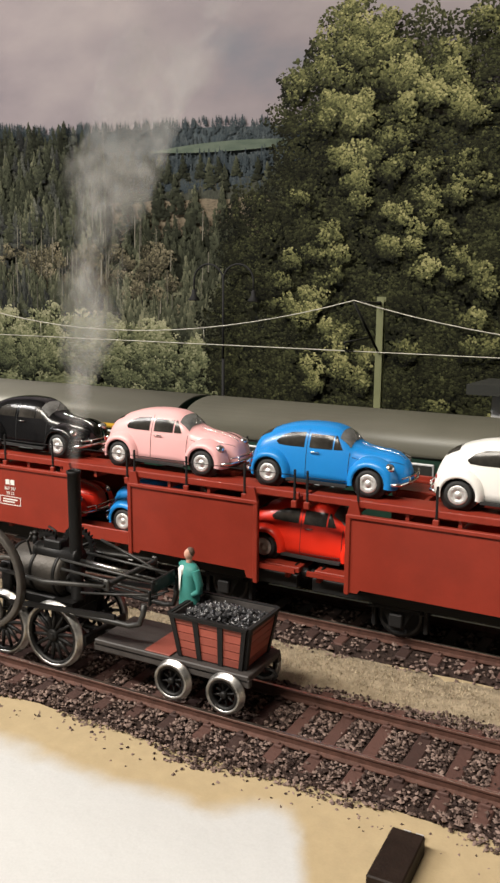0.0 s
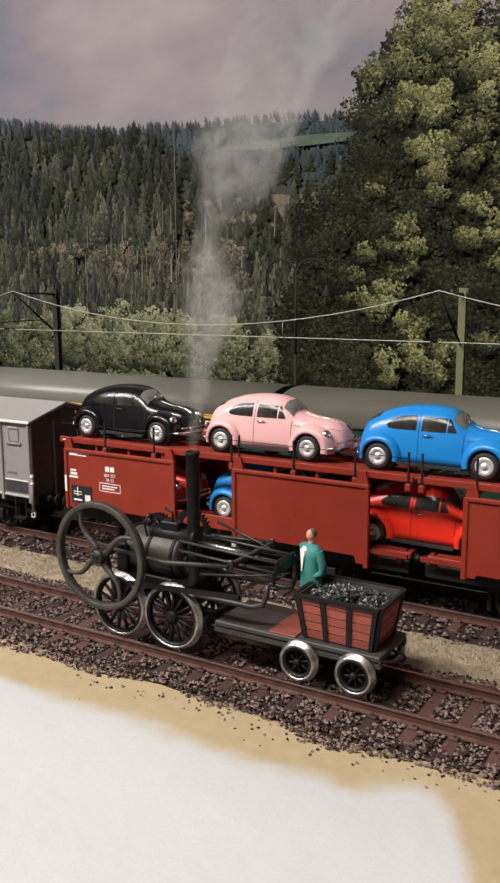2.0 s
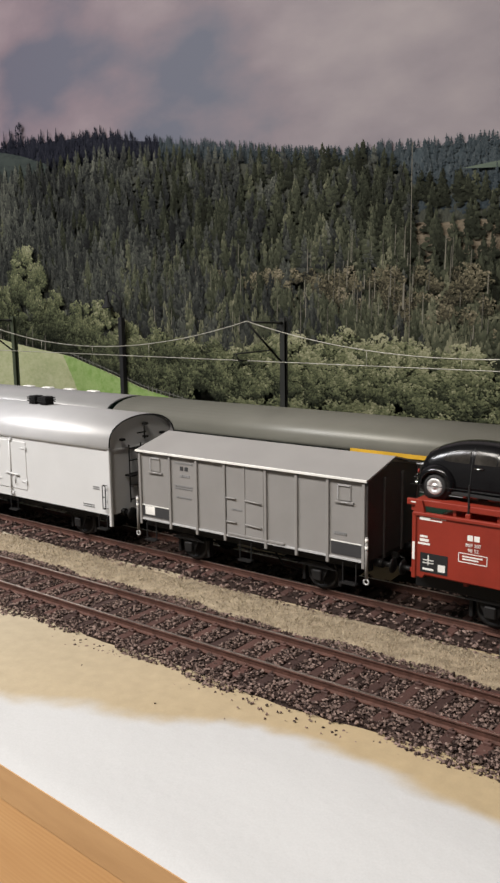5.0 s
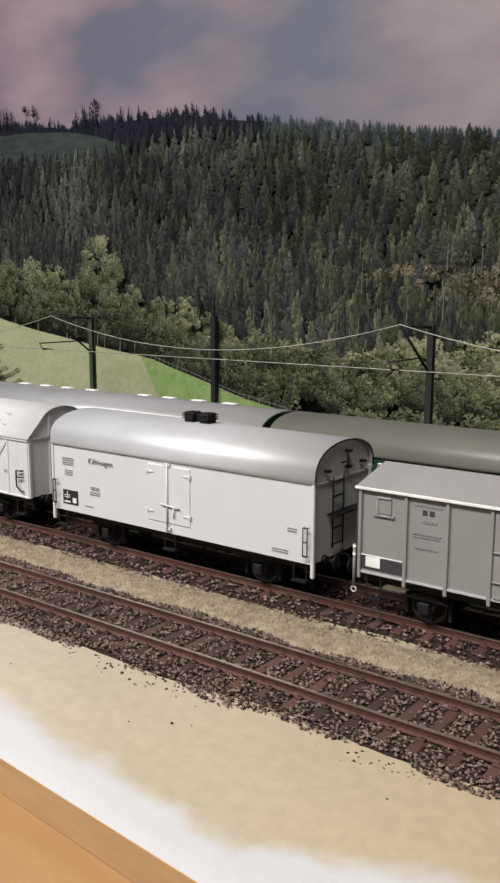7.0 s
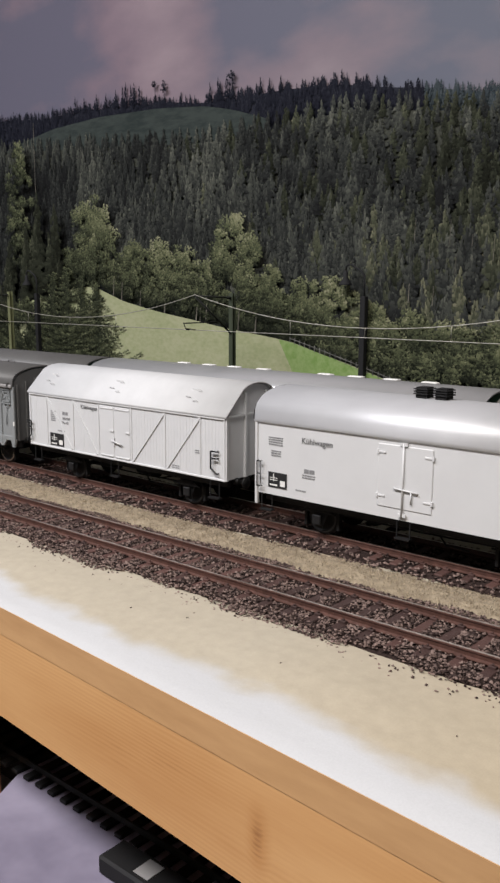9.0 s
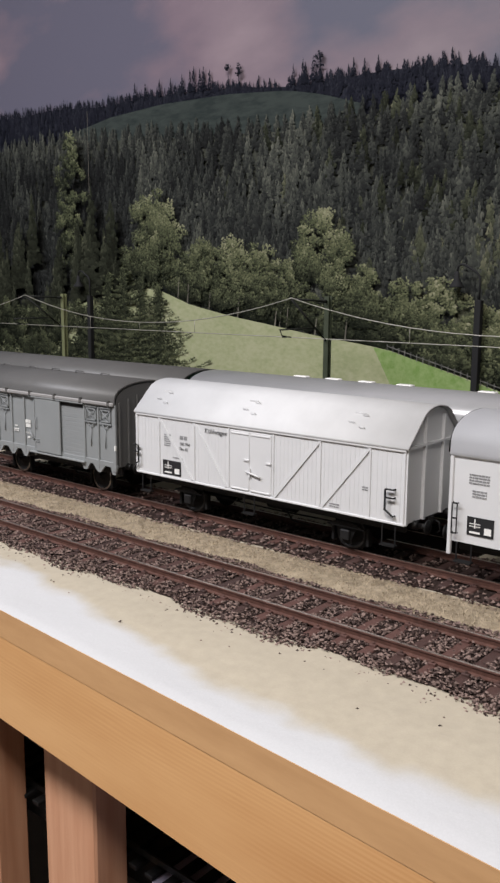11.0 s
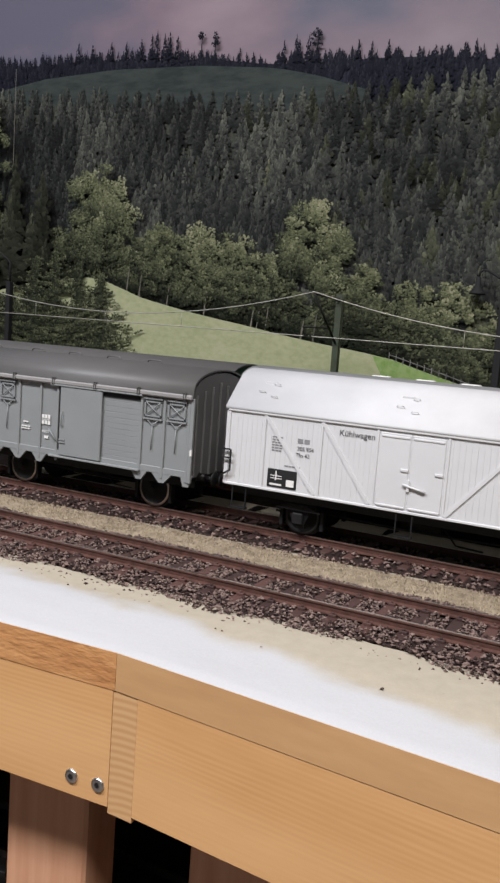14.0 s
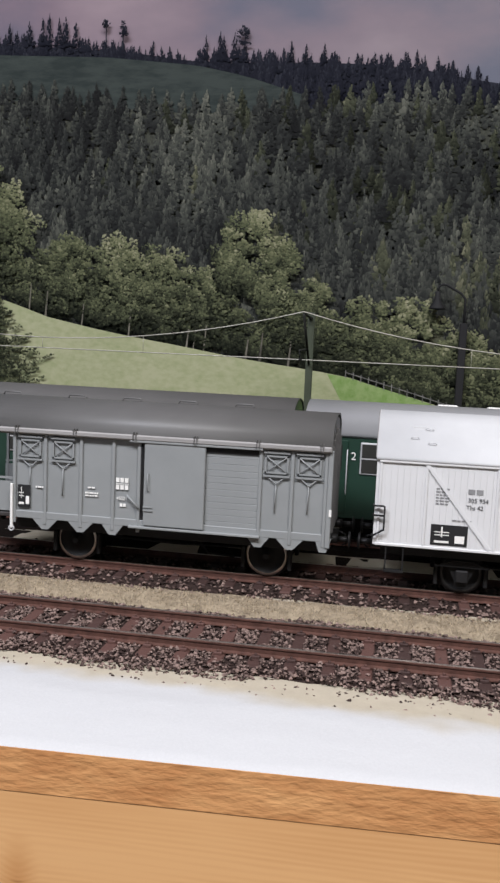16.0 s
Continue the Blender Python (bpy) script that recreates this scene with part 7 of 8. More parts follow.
def build_transporter(x0, x1, panels, label, first):
    c, h = (x0 + x1) / 2, (x1 - x0) / 2
    t = thing("car_transporter", label, "car transporter", "car transporter units", pose(c, WAGON_Y, RAIL))
    X = lambda x: x - c
    R = "wagon_red"
    chassis(t, h - 0.004, 0.034, (X(x0 + 0.062), X(x1 - 0.062)))
    # lower deck
    s = Shape()
    for k in (-1, 1):
        s.box(-h + 0.004, k * 0.021 - 0.0125, 0.0345, h - 0.004, k * 0.021 + 0.0125, 0.0385, 0.0005)
    for x in np.linspace(-h + 0.01, h - 0.01, 9):
        s.box(x - 0.0015, -0.04, 0.033, x + 0.0015, 0.04, 0.036)
    part("lower_deck", s, R, t, "red lower deck runways")
    for k in (-1, 1):
        part("sole_bar", Shape().box(X(panels[0][0]), k * 0.0425 - 0.0012, 0.0365, X(panels[1][1]), k * 0.0425 + 0.0012, 0.0465, 0.0004).box(-h + 0.003, k * 0.0425 - 0.001, 0.0375, h - 0.003, k * 0.0425 + 0.001, 0.0405), R, t)
    # upper deck
    zt = 0.0905
    for k in (-1, 1):
        part("runway", Shape().box(-h, k * 0.021 - 0.0115, zt - 0.0018, h, k * 0.021 + 0.0115, zt, 0.0004), R, t)
        b = Shape().box(-h, k * 0.0435 - 0.0012, zt - 0.0012, h, k * 0.0435 + 0.0012, zt + 0.0032, 0.0004)
        b.box(-h, k * 0.0415 - 0.003, zt - 0.0012, h, k * 0.0415 + 0.003, zt)
        part("deck_edge_beam", b, R, t)
    me = Shape().box(-0.0012, -0.0425, zt - 0.006, 0.0012, 0.0425, zt - 0.0019).mesh("cross_beam")
    me.materials.append(M[R])
    for x in np.linspace(-h + 0.004, h - 0.004, 10):
        part("cross_beam", me, R, t).location = (x, 0, 0)
    # side panels with rim and lugs
    for k in (-1, 1):
        y = k * 0.0455
        for j, (xa, xb) in enumerate(panels):
            a, b = X(xa), X(xb)
            lo = 0.0385 if first and j == 0 else 0.0355
            p = part("side_panel", Shape().prism([(a, lo - 0.0025), (a + 0.0075, lo - 0.0025), (a + 0.009, lo), (b - 0.009, lo - 0.0005), (b - 0.0075, lo - 0.0055), (b, lo - 0.0055), (b, 0.0845), (a, 0.0845)], "y", y - 0.0008, y + 0.0008), R, t, "red pressed side panel")
            s = Shape().box(a - 0.0006, y - 0.0022, 0.0822, b + 0.0006, y + 0.0016, 0.085, 0.0005)
            s.box(a - 0.0012, y - 0.002, lo - 0.004, a + 0.0022, y + 0.0014, 0.0846, 0.0005).box(b - 0.0022, y - 0.002, lo - 0.008, b + 0.0012, y + 0.0014, 0.0846, 0.0005)
            part("panel_rim", s, R, p)
            for q, d in ((a + 0.004, 1), (b - 0.004, -1)):
                g = Shape().prism([(q - 0.0045, 0.0846), (q + 0.0045, 0.0846), (q + 0.0022, 0.0935), (q - 0.0022, 0.0935)], "y", y - 0.0014, y + 0.0014)
                part("deck_bracket", g, R, t)
    # stanchions and hand wire
    xs = [x0 + 0.048, x0 + 0.096, x0 + 0.1655, x0 + 0.172, x0 + 0.216, x0 + 0.262, x1 - 0.003] if first else [x0 + 0.003, x0 + 0.038, x0 + 0.088, x0 + 0.14, x0 + 0.19, x0 + 0.24]
    for k in (-1, 1):
        y = k * 0.0448
        for x in xs:
            s = Shape().box(X(x) - 0.0007, y - 0.0006, zt - 0.003, X(x) + 0.0007, y + 0.0006, zt + 0.0185, 0.0002)
            part("stanchion", s, "matt_black", t, "thin black stanchion")
            part("stanchion_socket", Shape().box(X(x) - 0.002, y - 0.0016, zt - 0.007, X(x) + 0.002, y + 0.001, zt - 0.002, 0.0005), R, t)
        pts = [(X(x), y, zt + 0.0145) for x in ([x0 + 0.003] + xs)]
        part("hand_wire", Shape().tube(pts, 0.00028, 5), "matt_black", t, "thin black safety wire")
    if first:
        y = -0.0464
        bars([(X(-0.4775), X(-0.469), 0.0795, 0.0825), (X(-0.477), X(-0.471), 0.0665, 0.068), (X(-0.477), X(-0.47), 0.0635, 0.0655), (X(-0.4785), X(-0.469), 0.061, 0.0625), (X(-0.4685), X(-0.457), 0.0815, 0.0823), (X(-0.4685), X(-0.46), 0.0795, 0.0803)], "print_white", t, y)
        data_plate(t, X(-0.4765), X(-0.455), 0.0405, 0.055, y + 0.0002)
        bars([(X(-0.4405), X(-0.4365), 0.0695, 0.0735), (X(-0.4355), X(-0.4315), 0.0695, 0.0735), ], "print_white", t, y)
        lettering("869 207", 0.0036, pose(X(-0.436), y - 0.0002, 0.0652, 90, 0, 0), "print_white", t)
        lettering("98 52", 0.0036, pose(X(-0.436), y - 0.0002, 0.0614, 90, 0, 0), "print_white", t)
        bars([(X(-0.447), X(-0.4255), 0.0595, 0.06), (X(-0.447), X(-0.4255), 0.053, 0.0535), (X(-0.447), X(-0.4465), 0.053, 0.06), (X(-0.426), X(-0.4255), 0.053, 0.06), (X(-0.444), X(-0.429), 0.057, 0.058), (X(-0.444), X(-0.432), 0.055, 0.056)], "print_white", t, y)
        bars([(X(-0.4855), X(-0.476), zt + 0.0005, zt + 0.0014)], "print_white", t, -0.0448)
        part("marker_band", Shape().box(X(-0.4825), -0.0478, 0.049, X(-0.4805), -0.0462, 0.0625), "print_white", t, "white marker on the corner")
    part("lashing_ring", Shape().box(X(panels[1][0]) - 0.002, -0.047, 0.026, X(panels[1][0]) + 0.002, -0.0455, 0.031, 0.0005), "roof_silver", t)


build_transporter(-0.489, -0.187, ((-0.482, -0.374), (-0.321, -0.217)), "red double-deck car transporter wagon carrying toy cars", True)
build_transporter(-0.184, 0.118, ((-0.152, -0.045), (0.006, 0.11)), "red double-deck car transporter second unit carrying toy cars", False)
place_beetles()


# ---- overhead line, lamps, hut ----
MASTS = (-0.30, -0.93, -1.56, -2.19)


def build_masts():
    for i, x in enumerate(MASTS):
        # same olive masts; shade on the second and third is put into their colour
        green, deep = i != 1, i == 2
        t = thing("overhead_line_mast", "olive green steel overhead line mast with bracket arm" if green else "overhead line mast with bracket arm, coloured dark for its shade", "mast", "overhead line masts", pose(x, 1.075, 0.026))
        m = "mast_green_shaded" if deep else "mast_green" if green else "mast_dark"
        s = Shape().box(-0.0042, -0.0042, 0, 0.0042, -0.003, 0.222).box(-0.0042, 0.003, 0, 0.0042, 0.0042, 0.222).box(-0.0008, -0.003, 0, 0.0008, 0.003, 0.222)
        s.box(-0.008, -0.008, -0.001, 0.008, 0.008, 0.006, 0.001)
        part("mast", s, m, t)
        a = Shape().tube([(0, -0.003, 0.2145), (0, -0.0875, 0.218)], 0.0015, 6).tube([(0, -0.087, 0.217), (0, -0.006, 0.158)], 0.0016, 6)
        part("bracket_arm", a, "mast_dark", t)
        b = Shape().tube([(0, -0.034, 0.1765), (0, -0.114, 0.176)], 0.001, 6).tube([(0, -0.113, 0.176), (0, -0.109, 0.168), (0, -0.086, 0.165)], 0.0007, 6)
        b.box(-0.0015, -0.107, 0.165, 0.0015, -0.1, 0.1675)
        part("registration_arm", b, "mast_dark", t)
        part("insulator", Shape().lathe([(0.0, -0.014), (0.002, -0.014), (0.0026, -0.012), (0.0016, -0.011), (0.0026, -0.009), (0.0016, -0.008), (0.0026, -0.006), (0.0, -0.006)], (0, -0.0, 0.2147), "y", 10), "mast_dark", t)
    t = thing("overhead_wire", "thin pale catenary and contact wires with droppers", "wire", "")
    xs = list(MASTS[::-1])
    xs = [xs[0] - 0.63] + xs + [xs[-1] + 0.63]
    s = Shape()
    pts = []
    for a, b in zip(xs[:-1], xs[1:]):
        for i in range(20):
            u = i / 20
            pts.append((a + (b - a) * u, 0.987, 0.2455 - 0.042 * 4 * u * (1 - u)))
        for u in (0.3, 0.5, 0.7):
            x = a + (b - a) * u
            part("dropper", Shape().tube([(x, 0.987, 0.1915), (x, 0.987, 0.2455 - 0.042 * 4 * u * (1 - u))], 0.0003, 4), "wire", t)
    part("messenger_wire", s.tube(pts, 0.00065, 5), "wire", t)
    part("contact_wire", Shape().tube([(x, 0.987, 0.191) for x in np.linspace(xs[0], xs[-1], 12)], 0.0006, 5), "wire", t)


def build_lamps():
    for x, y in ((-1.3685, 1.1730), (-2.222, 1.166)):
        t = thing("yard_lamp", "black station lamp with bell shade on a square post", "lamp post", "yard lamps", pose(x, y, 0.026) @ Matrix.Diagonal((1, 1, 1.02, 1)))
        part("post", Shape().box(-0.0048, -0.0048, 0, 0.0048, 0.0048, 0.214, 0.0006), "lamp_black", t)
        part("gooseneck", Shape().tube([(0, 0, 0.213), (0, 0, 0.245), (-0.006, 0, 0.252), (-0.024, 0, 0.262), (-0.03, 0, 0.263), (-0.035, 0, 0.26), (-0.036, 0, 0.252)], 0.0016, 8), "lamp_black", t)
        sh = part("shade", Shape().lathe([(0.0016, 0.254), (0.0034, 0.2525), (0.004, 0.243), (0.0105, 0.233), (0.0112, 0.231), (0.0098, 0.2318), (0.0035, 0.24)], (-0.036, 0, 0), "z", 18), "lamp_black", t, "black bell shade")
        part("bulb", Shape().ball((-0.036, 0, 0.235), 0.003, 8, 6), "lamp_glass", sh)
    t = thing("yard_lamp", "thin black lamp post with two round goosenecks", "lamp post", "yard lamps", pose(-0.565, 1.166, 0.026))
    part("post", Shape().cyl((0, 0, 0), (0, 0, 0.13), 0.0026, 0.0022, 10).cyl((0, 0, 0.13), (0, 0, 0.247), 0.0019, 0.0016, 10), "lamp_black", t)
    for k in (-1, 1):
        pts = [(k * (0.024 - 0.024 * math.cos(radians(a))), 0, 0.238 + 0.024 * math.sin(radians(a))) for a in range(0, 181, 12)]
        part("gooseneck", Shape().tube([(0, 0, 0.22)] + pts + [(k * 0.048, 0, 0.225)], 0.0014, 7), "lamp_black", t)
        part("shade", Shape().lathe([(0.0014, 0.227), (0.003, 0.225), (0.0035, 0.219), (0.0085, 0.212), (0.008, 0.211), (0.003, 0.217)], (k * 0.048, 0, 0), "z", 16), "lamp_black", t)


def build_hut():
    t = thing("platform_hut", "white walled railway hut with a dark green flat roof", "hut", "", pose(-0.06, 0.985, 0.026))
    part("wall", Shape().box(-0.082, -0.028, 0, 0.12, 0.03, 0.133, 0.001), "wagon_white", t)
    part("roof", Shape().prism([(-0.05, 0.133), (0.05, 0.133), (0.05, 0.139), (-0.05, 0.143)], "x", -0.102, 0.14), "mast_dark", t, "dark green roof slab")


build_masts()
build_lamps()
build_hut()


# ---- the historic steam locomotive and its tender ----
LOCO_X = -0.288
LOCO_Z = RAIL + 0.0026


def spoked_wheel(parent, x, y, r, spokes, rim_w, name="drive_wheel"):
    side = -1 if y < 0 else 1
    w = part(name, Shape().lathe([(r - 0.0034, -0.002), (r - 0.0034, 0.002), (r - 0.0006, 0.002), (r - 0.0006, -0.002), (r - 0.0034, -0.002)], (x, y, r), "y", 40), "black_iron", parent, "spoked black iron wheel")
    prof = [(r - 0.0017, side * 0.0022), (r, side * 0.0022), (r, -side * 0.001), (r + 0.0011, -side * 0.0012), (r + 0.0011, -side * 0.0022), (r - 0.0017, -side * 0.0022), (r - 0.0017, side * 0.0022)]
    part("steel_tyre", Shape().lathe(prof, (x, y, r), "y", 44), "worn_tyre", w, "dull worn steel tyre")
    s = Shape()
    for i in range(spokes):
        a = 2 * math.pi * (i + 0.3) / spokes
        c, q = math.cos(a), math.sin(a)
        s.cyl((x + 0.002 * c, y, r + 0.002 * q), (x + (r - 0.0028) * c, y, r + (r - 0.0028) * q), r * 0.075, r * 0.045, 6)
    s.lathe([(0.0, side * 0.0026), (r * 0.14, side * 0.0026), (r * 0.2, side * 0.002), (r * 0.2, -side * 0.002), (0.0, -side * 0.002)], (x, y, r), "y", 16)
    part("spokes", s, "black_iron", w)


def gear(s, x, y, z, r, teeth, w=0.0022):
    pts = []
    for i in range(teeth):
        for k, rr in ((0.0, r * 0.88), (0.18, r), (0.42, r), (0.6, r * 0.88)):
            a = 2 * math.pi * (i + k) / teeth
            pts.append((x + rr * math.cos(a), z + rr * math.sin(a)))
    n = len(pts)
    inner = [(x + r * 0.68 * math.cos(2 * math.pi * i / n), z + r * 0.68 * math.sin(2 * math.pi * i / n)) for i in range(n)]
    v = [(p[0], y - w / 2, p[1]) for p in pts + inner] + [(p[0], y + w / 2, p[1]) for p in pts + inner]
    f = []
    for i in range(n):
        j = (i + 1) % n
        f += [(i, j, n + j, n + i), (2 * n + i, 3 * n + i, 3 * n + j, 2 * n + j), (i, 2 * n + i, 2 * n + j, j), (n + i, n + j, 3 * n + j, 3 * n + i)]
    s.add(v, f)
    for i in range(4):
        a = math.pi / 2 * i + 0.4
        s.cyl((x, y, z), (x + r * 0.72 * math.cos(a), y, z + r * 0.72 * math.sin(a)), r * 0.08, n=6)
    s.cyl((x, y - w, z), (x, y + w, z), r * 0.16, n=10)


def build_locomotive():
    t = thing("steam_locomotive", "early black iron steam locomotive with large flywheel and tall chimney", "steam locomotive", "", pose(LOCO_X, FRONT_Y, LOCO_Z))
    B, G = "black_iron", "grey_iron"
    for x in (-0.0396, 0.0):
        for k in (-1, 1):
            spoked_wheel(t, x, k * 0.0226, 0.0194, 14, 0.003)
        part("axle", Shape().cyl((x, -0.026, 0.0194), (x, 0.026, 0.0194), 0.002, n=10), B, t)
    # boiler with end rings, rivets and straps
    zb, rb = 0.0495, 0.0142
    s = Shape().lathe([(0.0, -0.046), (rb * 0.55, -0.0465), (rb * 0.92, -0.0455), (rb, -0.0435), (rb, -0.0055), (rb * 0.92, -0.004), (rb * 0.5, -0.0032), (0.0, -0.003)], (0, 0, zb), "x", 36)
    b = part("boiler", s, "cast_iron", t, "dark grey cast-iron boiler barrel")
    for x in (-0.0425, -0.025, -0.0072):
        part("boiler_band", Shape().lathe([(rb, x - 0.0011), (rb + 0.0008, x - 0.0009), (rb + 0.0008, x + 0.0009), (rb, x + 0.0011)], (0, 0, zb), "x", 36), B, b)
    for x in (-0.0038, -0.0462):
        s = Shape()
        for i in range(16):
            a = 2 * math.pi * i / 16
            s.ball((x, 0.0118 * math.cos(a), zb + 0.0118 * math.sin(a)), 0.0006, 6, 4)
        part("rivet_ring", s, B, b)
    part("fire_door", Shape().lathe([(0.0, -0.0008), (0.0045, -0.0012), (0.005, -0.0032)], (0, -0.002, zb - 0.003), "x", 18), B, b)
    # saddle and side frames
    s = Shape().box(-0.0455, -0.0115, 0.0305, 0.006, 0.0115, 0.037, 0.0008)
    for x in (-0.0396, 0.0):
        s.prism([(x - 0.008, 0.037), (x + 0.008, 0.037), (x + 0.004, 0.0186), (x - 0.004, 0.0186)], "y", -0.0145, -0.0105).prism([(x - 0.008, 0.037), (x + 0.008, 0.037), (x + 0.004, 0.0186), (x - 0.004, 0.0186)], "y", 0.0105, 0.0145)
    part("saddle", s, B, t)
    for k in (-1, 1):
        part("side_bar", Shape().prism([(-0.030, 0.0345), (0.048, 0.0395), (0.048, 0.0425), (-0.030, 0.0372)], "y", k * 0.0262 - 0.0009, k * 0.0262 + 0.0009), B, t)
        part("lower_bar", Shape().tube([(-0.002, k * 0.0195, 0.034), (0.03, k * 0.0195, 0.0345), (0.052, k * 0.0185, 0.034), (0.0585, k * 0.0175, 0.036), (0.0605, k * 0.017, 0.042), (0.061, k * 0.0165, 0.048)], 0.0017, 8), G, t)
    # chimney
    c = part("chimney", Shape().lathe([(0.0034, 0.034), (0.0046, 0.034), (0.0046, 0.0375), (0.0039, 0.0385), (0.0039, 0.1135), (0.0043, 0.1138), (0.0044, 0.1155), (0.0037, 0.1158), (0.0033, 0.115), (0.0033, 0.09)], (0.0032, -0.004, 0), "z", 22), B, t, "tall matt black chimney")
    part("chimney_elbow", Shape().tube([(-0.004, -0.004, 0.043), (0.001, -0.004, 0.0415), (0.0032, -0.004, 0.038)], 0.0034, 10), B, t)
    # horizontal cylinder on the boiler
    s = Shape().lathe([(0.0, -0.027), (0.0042, -0.027), (0.0056, -0.0262), (0.0056, -0.0245), (0.0046, -0.024), (0.0046, 0.0035), (0.0058, 0.004), (0.0058, 0.0062), (0.0, 0.0064)], (0, -0.004, 0.0628), "x", 22)
    cy = part("steam_cylinder", s, B, t)
    part("valve_chest", Shape().box(-0.019, -0.0078, 0.066, -0.006, -0.0005, 0.0715, 0.0008).tube([(-0.012, -0.004, 0.071), (-0.012, -0.004, 0.0765), (-0.0175, -0.004, 0.0785)], 0.0008, 6), B, cy)
    part("valve_lever", Shape().tube([(-0.028, -0.008, 0.058), (-0.0285, -0.011, 0.07), (-0.025, -0.011, 0.074)], 0.0007, 6).ball((-0.025, -0.011, 0.0745), 0.0013), G, cy)
    part("safety_valve", Shape().cyl((-0.034, 0.002, 0.063), (-0.034, 0.002, 0.069), 0.0018, n=10).ball((-0.034, 0.002, 0.07), 0.0021), B, t)
    # slide bars, crosshead, piston rod
    for k in (-1, 1):
        for z in (0.0565, 0.0625):
            part("slide_bar", Shape().tube([(-0.002, k * 0.0088 - 0.003, z), (0.0665, k * 0.0088 - 0.003, z - 0.003)], 0.0009, 8), G, t)
    s = Shape().box(0.0638, -0.0145, 0.0535, 0.0658, 0.0085, 0.0615, 0.0006)
    s.box(0.0642, -0.0178, 0.0475, 0.0656, -0.0155, 0.0565, 0.0005).box(0.0642, 0.0095, 0.0475, 0.0656, 0.0118, 0.0565, 0.0005)
    part("guide_yoke", s, B, t)
    s = Shape().box(0.0415, -0.0275, 0.0575, 0.0445, 0.0215, 0.0605, 0.0006)
    for y in (-0.0265, 0.0205):
        s.box(0.0412, y - 0.0011, 0.0555, 0.0448, y + 0.0011, 0.0622, 0.0006)
    part("crosshead", s, G, t)
    part("piston_rod", Shape().cyl((0.006, -0.004, 0.0608), (0.042, -0.004, 0.0592), 0.0013, n=10), "bright_steel", t)
    # connecting rods to flywheel crank and gear shaft
    part("connecting_rod", Shape().tube([(0.043, -0.0285, 0.059), (0.0, -0.0295, 0.0545), (-0.0425, -0.0305, 0.0575)], [0.0011, 0.0016, 0.0011], 8), G, t)
    part("connecting_rod", Shape().tube([(0.043, 0.0225, 0.059), (0.0, 0.0235, 0.0565), (-0.0425, 0.0245, 0.0545)], [0.0011, 0.0016, 0.0011], 8), G, t)
    part("stay_rod", Shape().tube([(0.012, 0.009, 0.071), (0.038, 0.0105, 0.0625), (0.064, 0.0115, 0.0525)], 0.0009, 6), G, t)
    part("stay_rod", Shape().tube([(0.014, -0.0135, 0.045), (0.04, -0.0145, 0.049), (0.064, -0.015, 0.0535)], 0.0008, 6), G, t)
    for dy in (-0.006, 0.001, 0.006):
        part("feed_pipe", Shape().tube([(0.0065, dy, 0.0475), (0.03, dy, 0.0465), (0.055, dy - 0.001, 0.0455), (0.0635, dy - 0.001, 0.049)], 0.0007, 6), B, t)
    # gears on the far side and one on top
    s = Shape()
    gear(s, -0.0115, 0.0165, 0.061, 0.0135, 30)
    part("large_gear", s, B, t)
    s = Shape()
    gear(s, -0.0365, 0.0165, 0.056, 0.0125, 28)
    part("large_gear", s, B, t)
    s = Shape()
    gear(s, -0.047, 0.0165, 0.0495, 0.0085, 20)
    part("pinion", s, B, t)
    s = Shape()
    gear(s, 0.0, 0.0165, 0.0186, 0.0135, 32)
    part("wheel_gear", s, B, t)
    # flywheel
    fx, fy, fz, fr = -0.0425, -0.036, 0.0535, 0.033
    f = part("flywheel", Shape().lathe([(fr - 0.0034, -0.0021), (fr - 0.0032, -0.0023), (fr - 0.0003, -0.0023), (fr, -0.002), (fr, 0.002), (fr - 0.0003, 0.0023), (fr - 0.0032, 0.0023), (fr - 0.0034, 0.0021), (fr - 0.0034, -0.0021)], (fx, fy, fz), "y", 64), "cast_iron", t, "large dark grey spoked flywheel")
    for i in range(4):
        a0 = radians(22 + 90 * i)
        pts = []
        for u in np.linspace(0, 1, 10):
            a = a0 + 0.42 * math.sin(u * math.pi * 0.9) * (1 - u * 0.4)
            rr = 0.003 + (fr - 0.0055) * u
            pts.append((fx + rr * math.cos(a), fy, fz + rr * math.sin(a)))
        part("curved_spoke", Shape().tube(pts, [0.0019 - 0.0007 * u for u in np.linspace(0, 1, 10)], 8), "cast_iron", f)
    part("hub", Shape().lathe([(0.0, -0.004), (0.0034, -0.004), (0.0042, -0.003), (0.0042, 0.003), (0.0, 0.0035)], (fx, fy, fz), "y", 18), G, f)
    part("flywheel_shaft", Shape().cyl((fx, fy - 0.005, fz), (fx, 0.022, fz), 0.0019, n=12), B, t)
    for q in (-0.0165, 0.0115):
        part("shaft_bearing", Shape().box(fx - 0.004, q, 0.037, fx + 0.004, q + 0.003, 0.056, 0.0008), B, t)
    part("bearing_post", Shape().tube([(fx + 0.002, fy + 0.004, fz), (fx + 0.003, fy + 0.008, 0.03), (fx + 0.008, -0.02, 0.028)], 0.0012, 6), G, t)
    part("drawbar", Shape().box(0.004, -0.002, 0.0165, 0.031, 0.002, 0.0185, 0.0005), B, t)
    part("drag_beam", Shape().box(0.0185, -0.02, 0.015, 0.0215, 0.02, 0.0215, 0.0006), B, t)


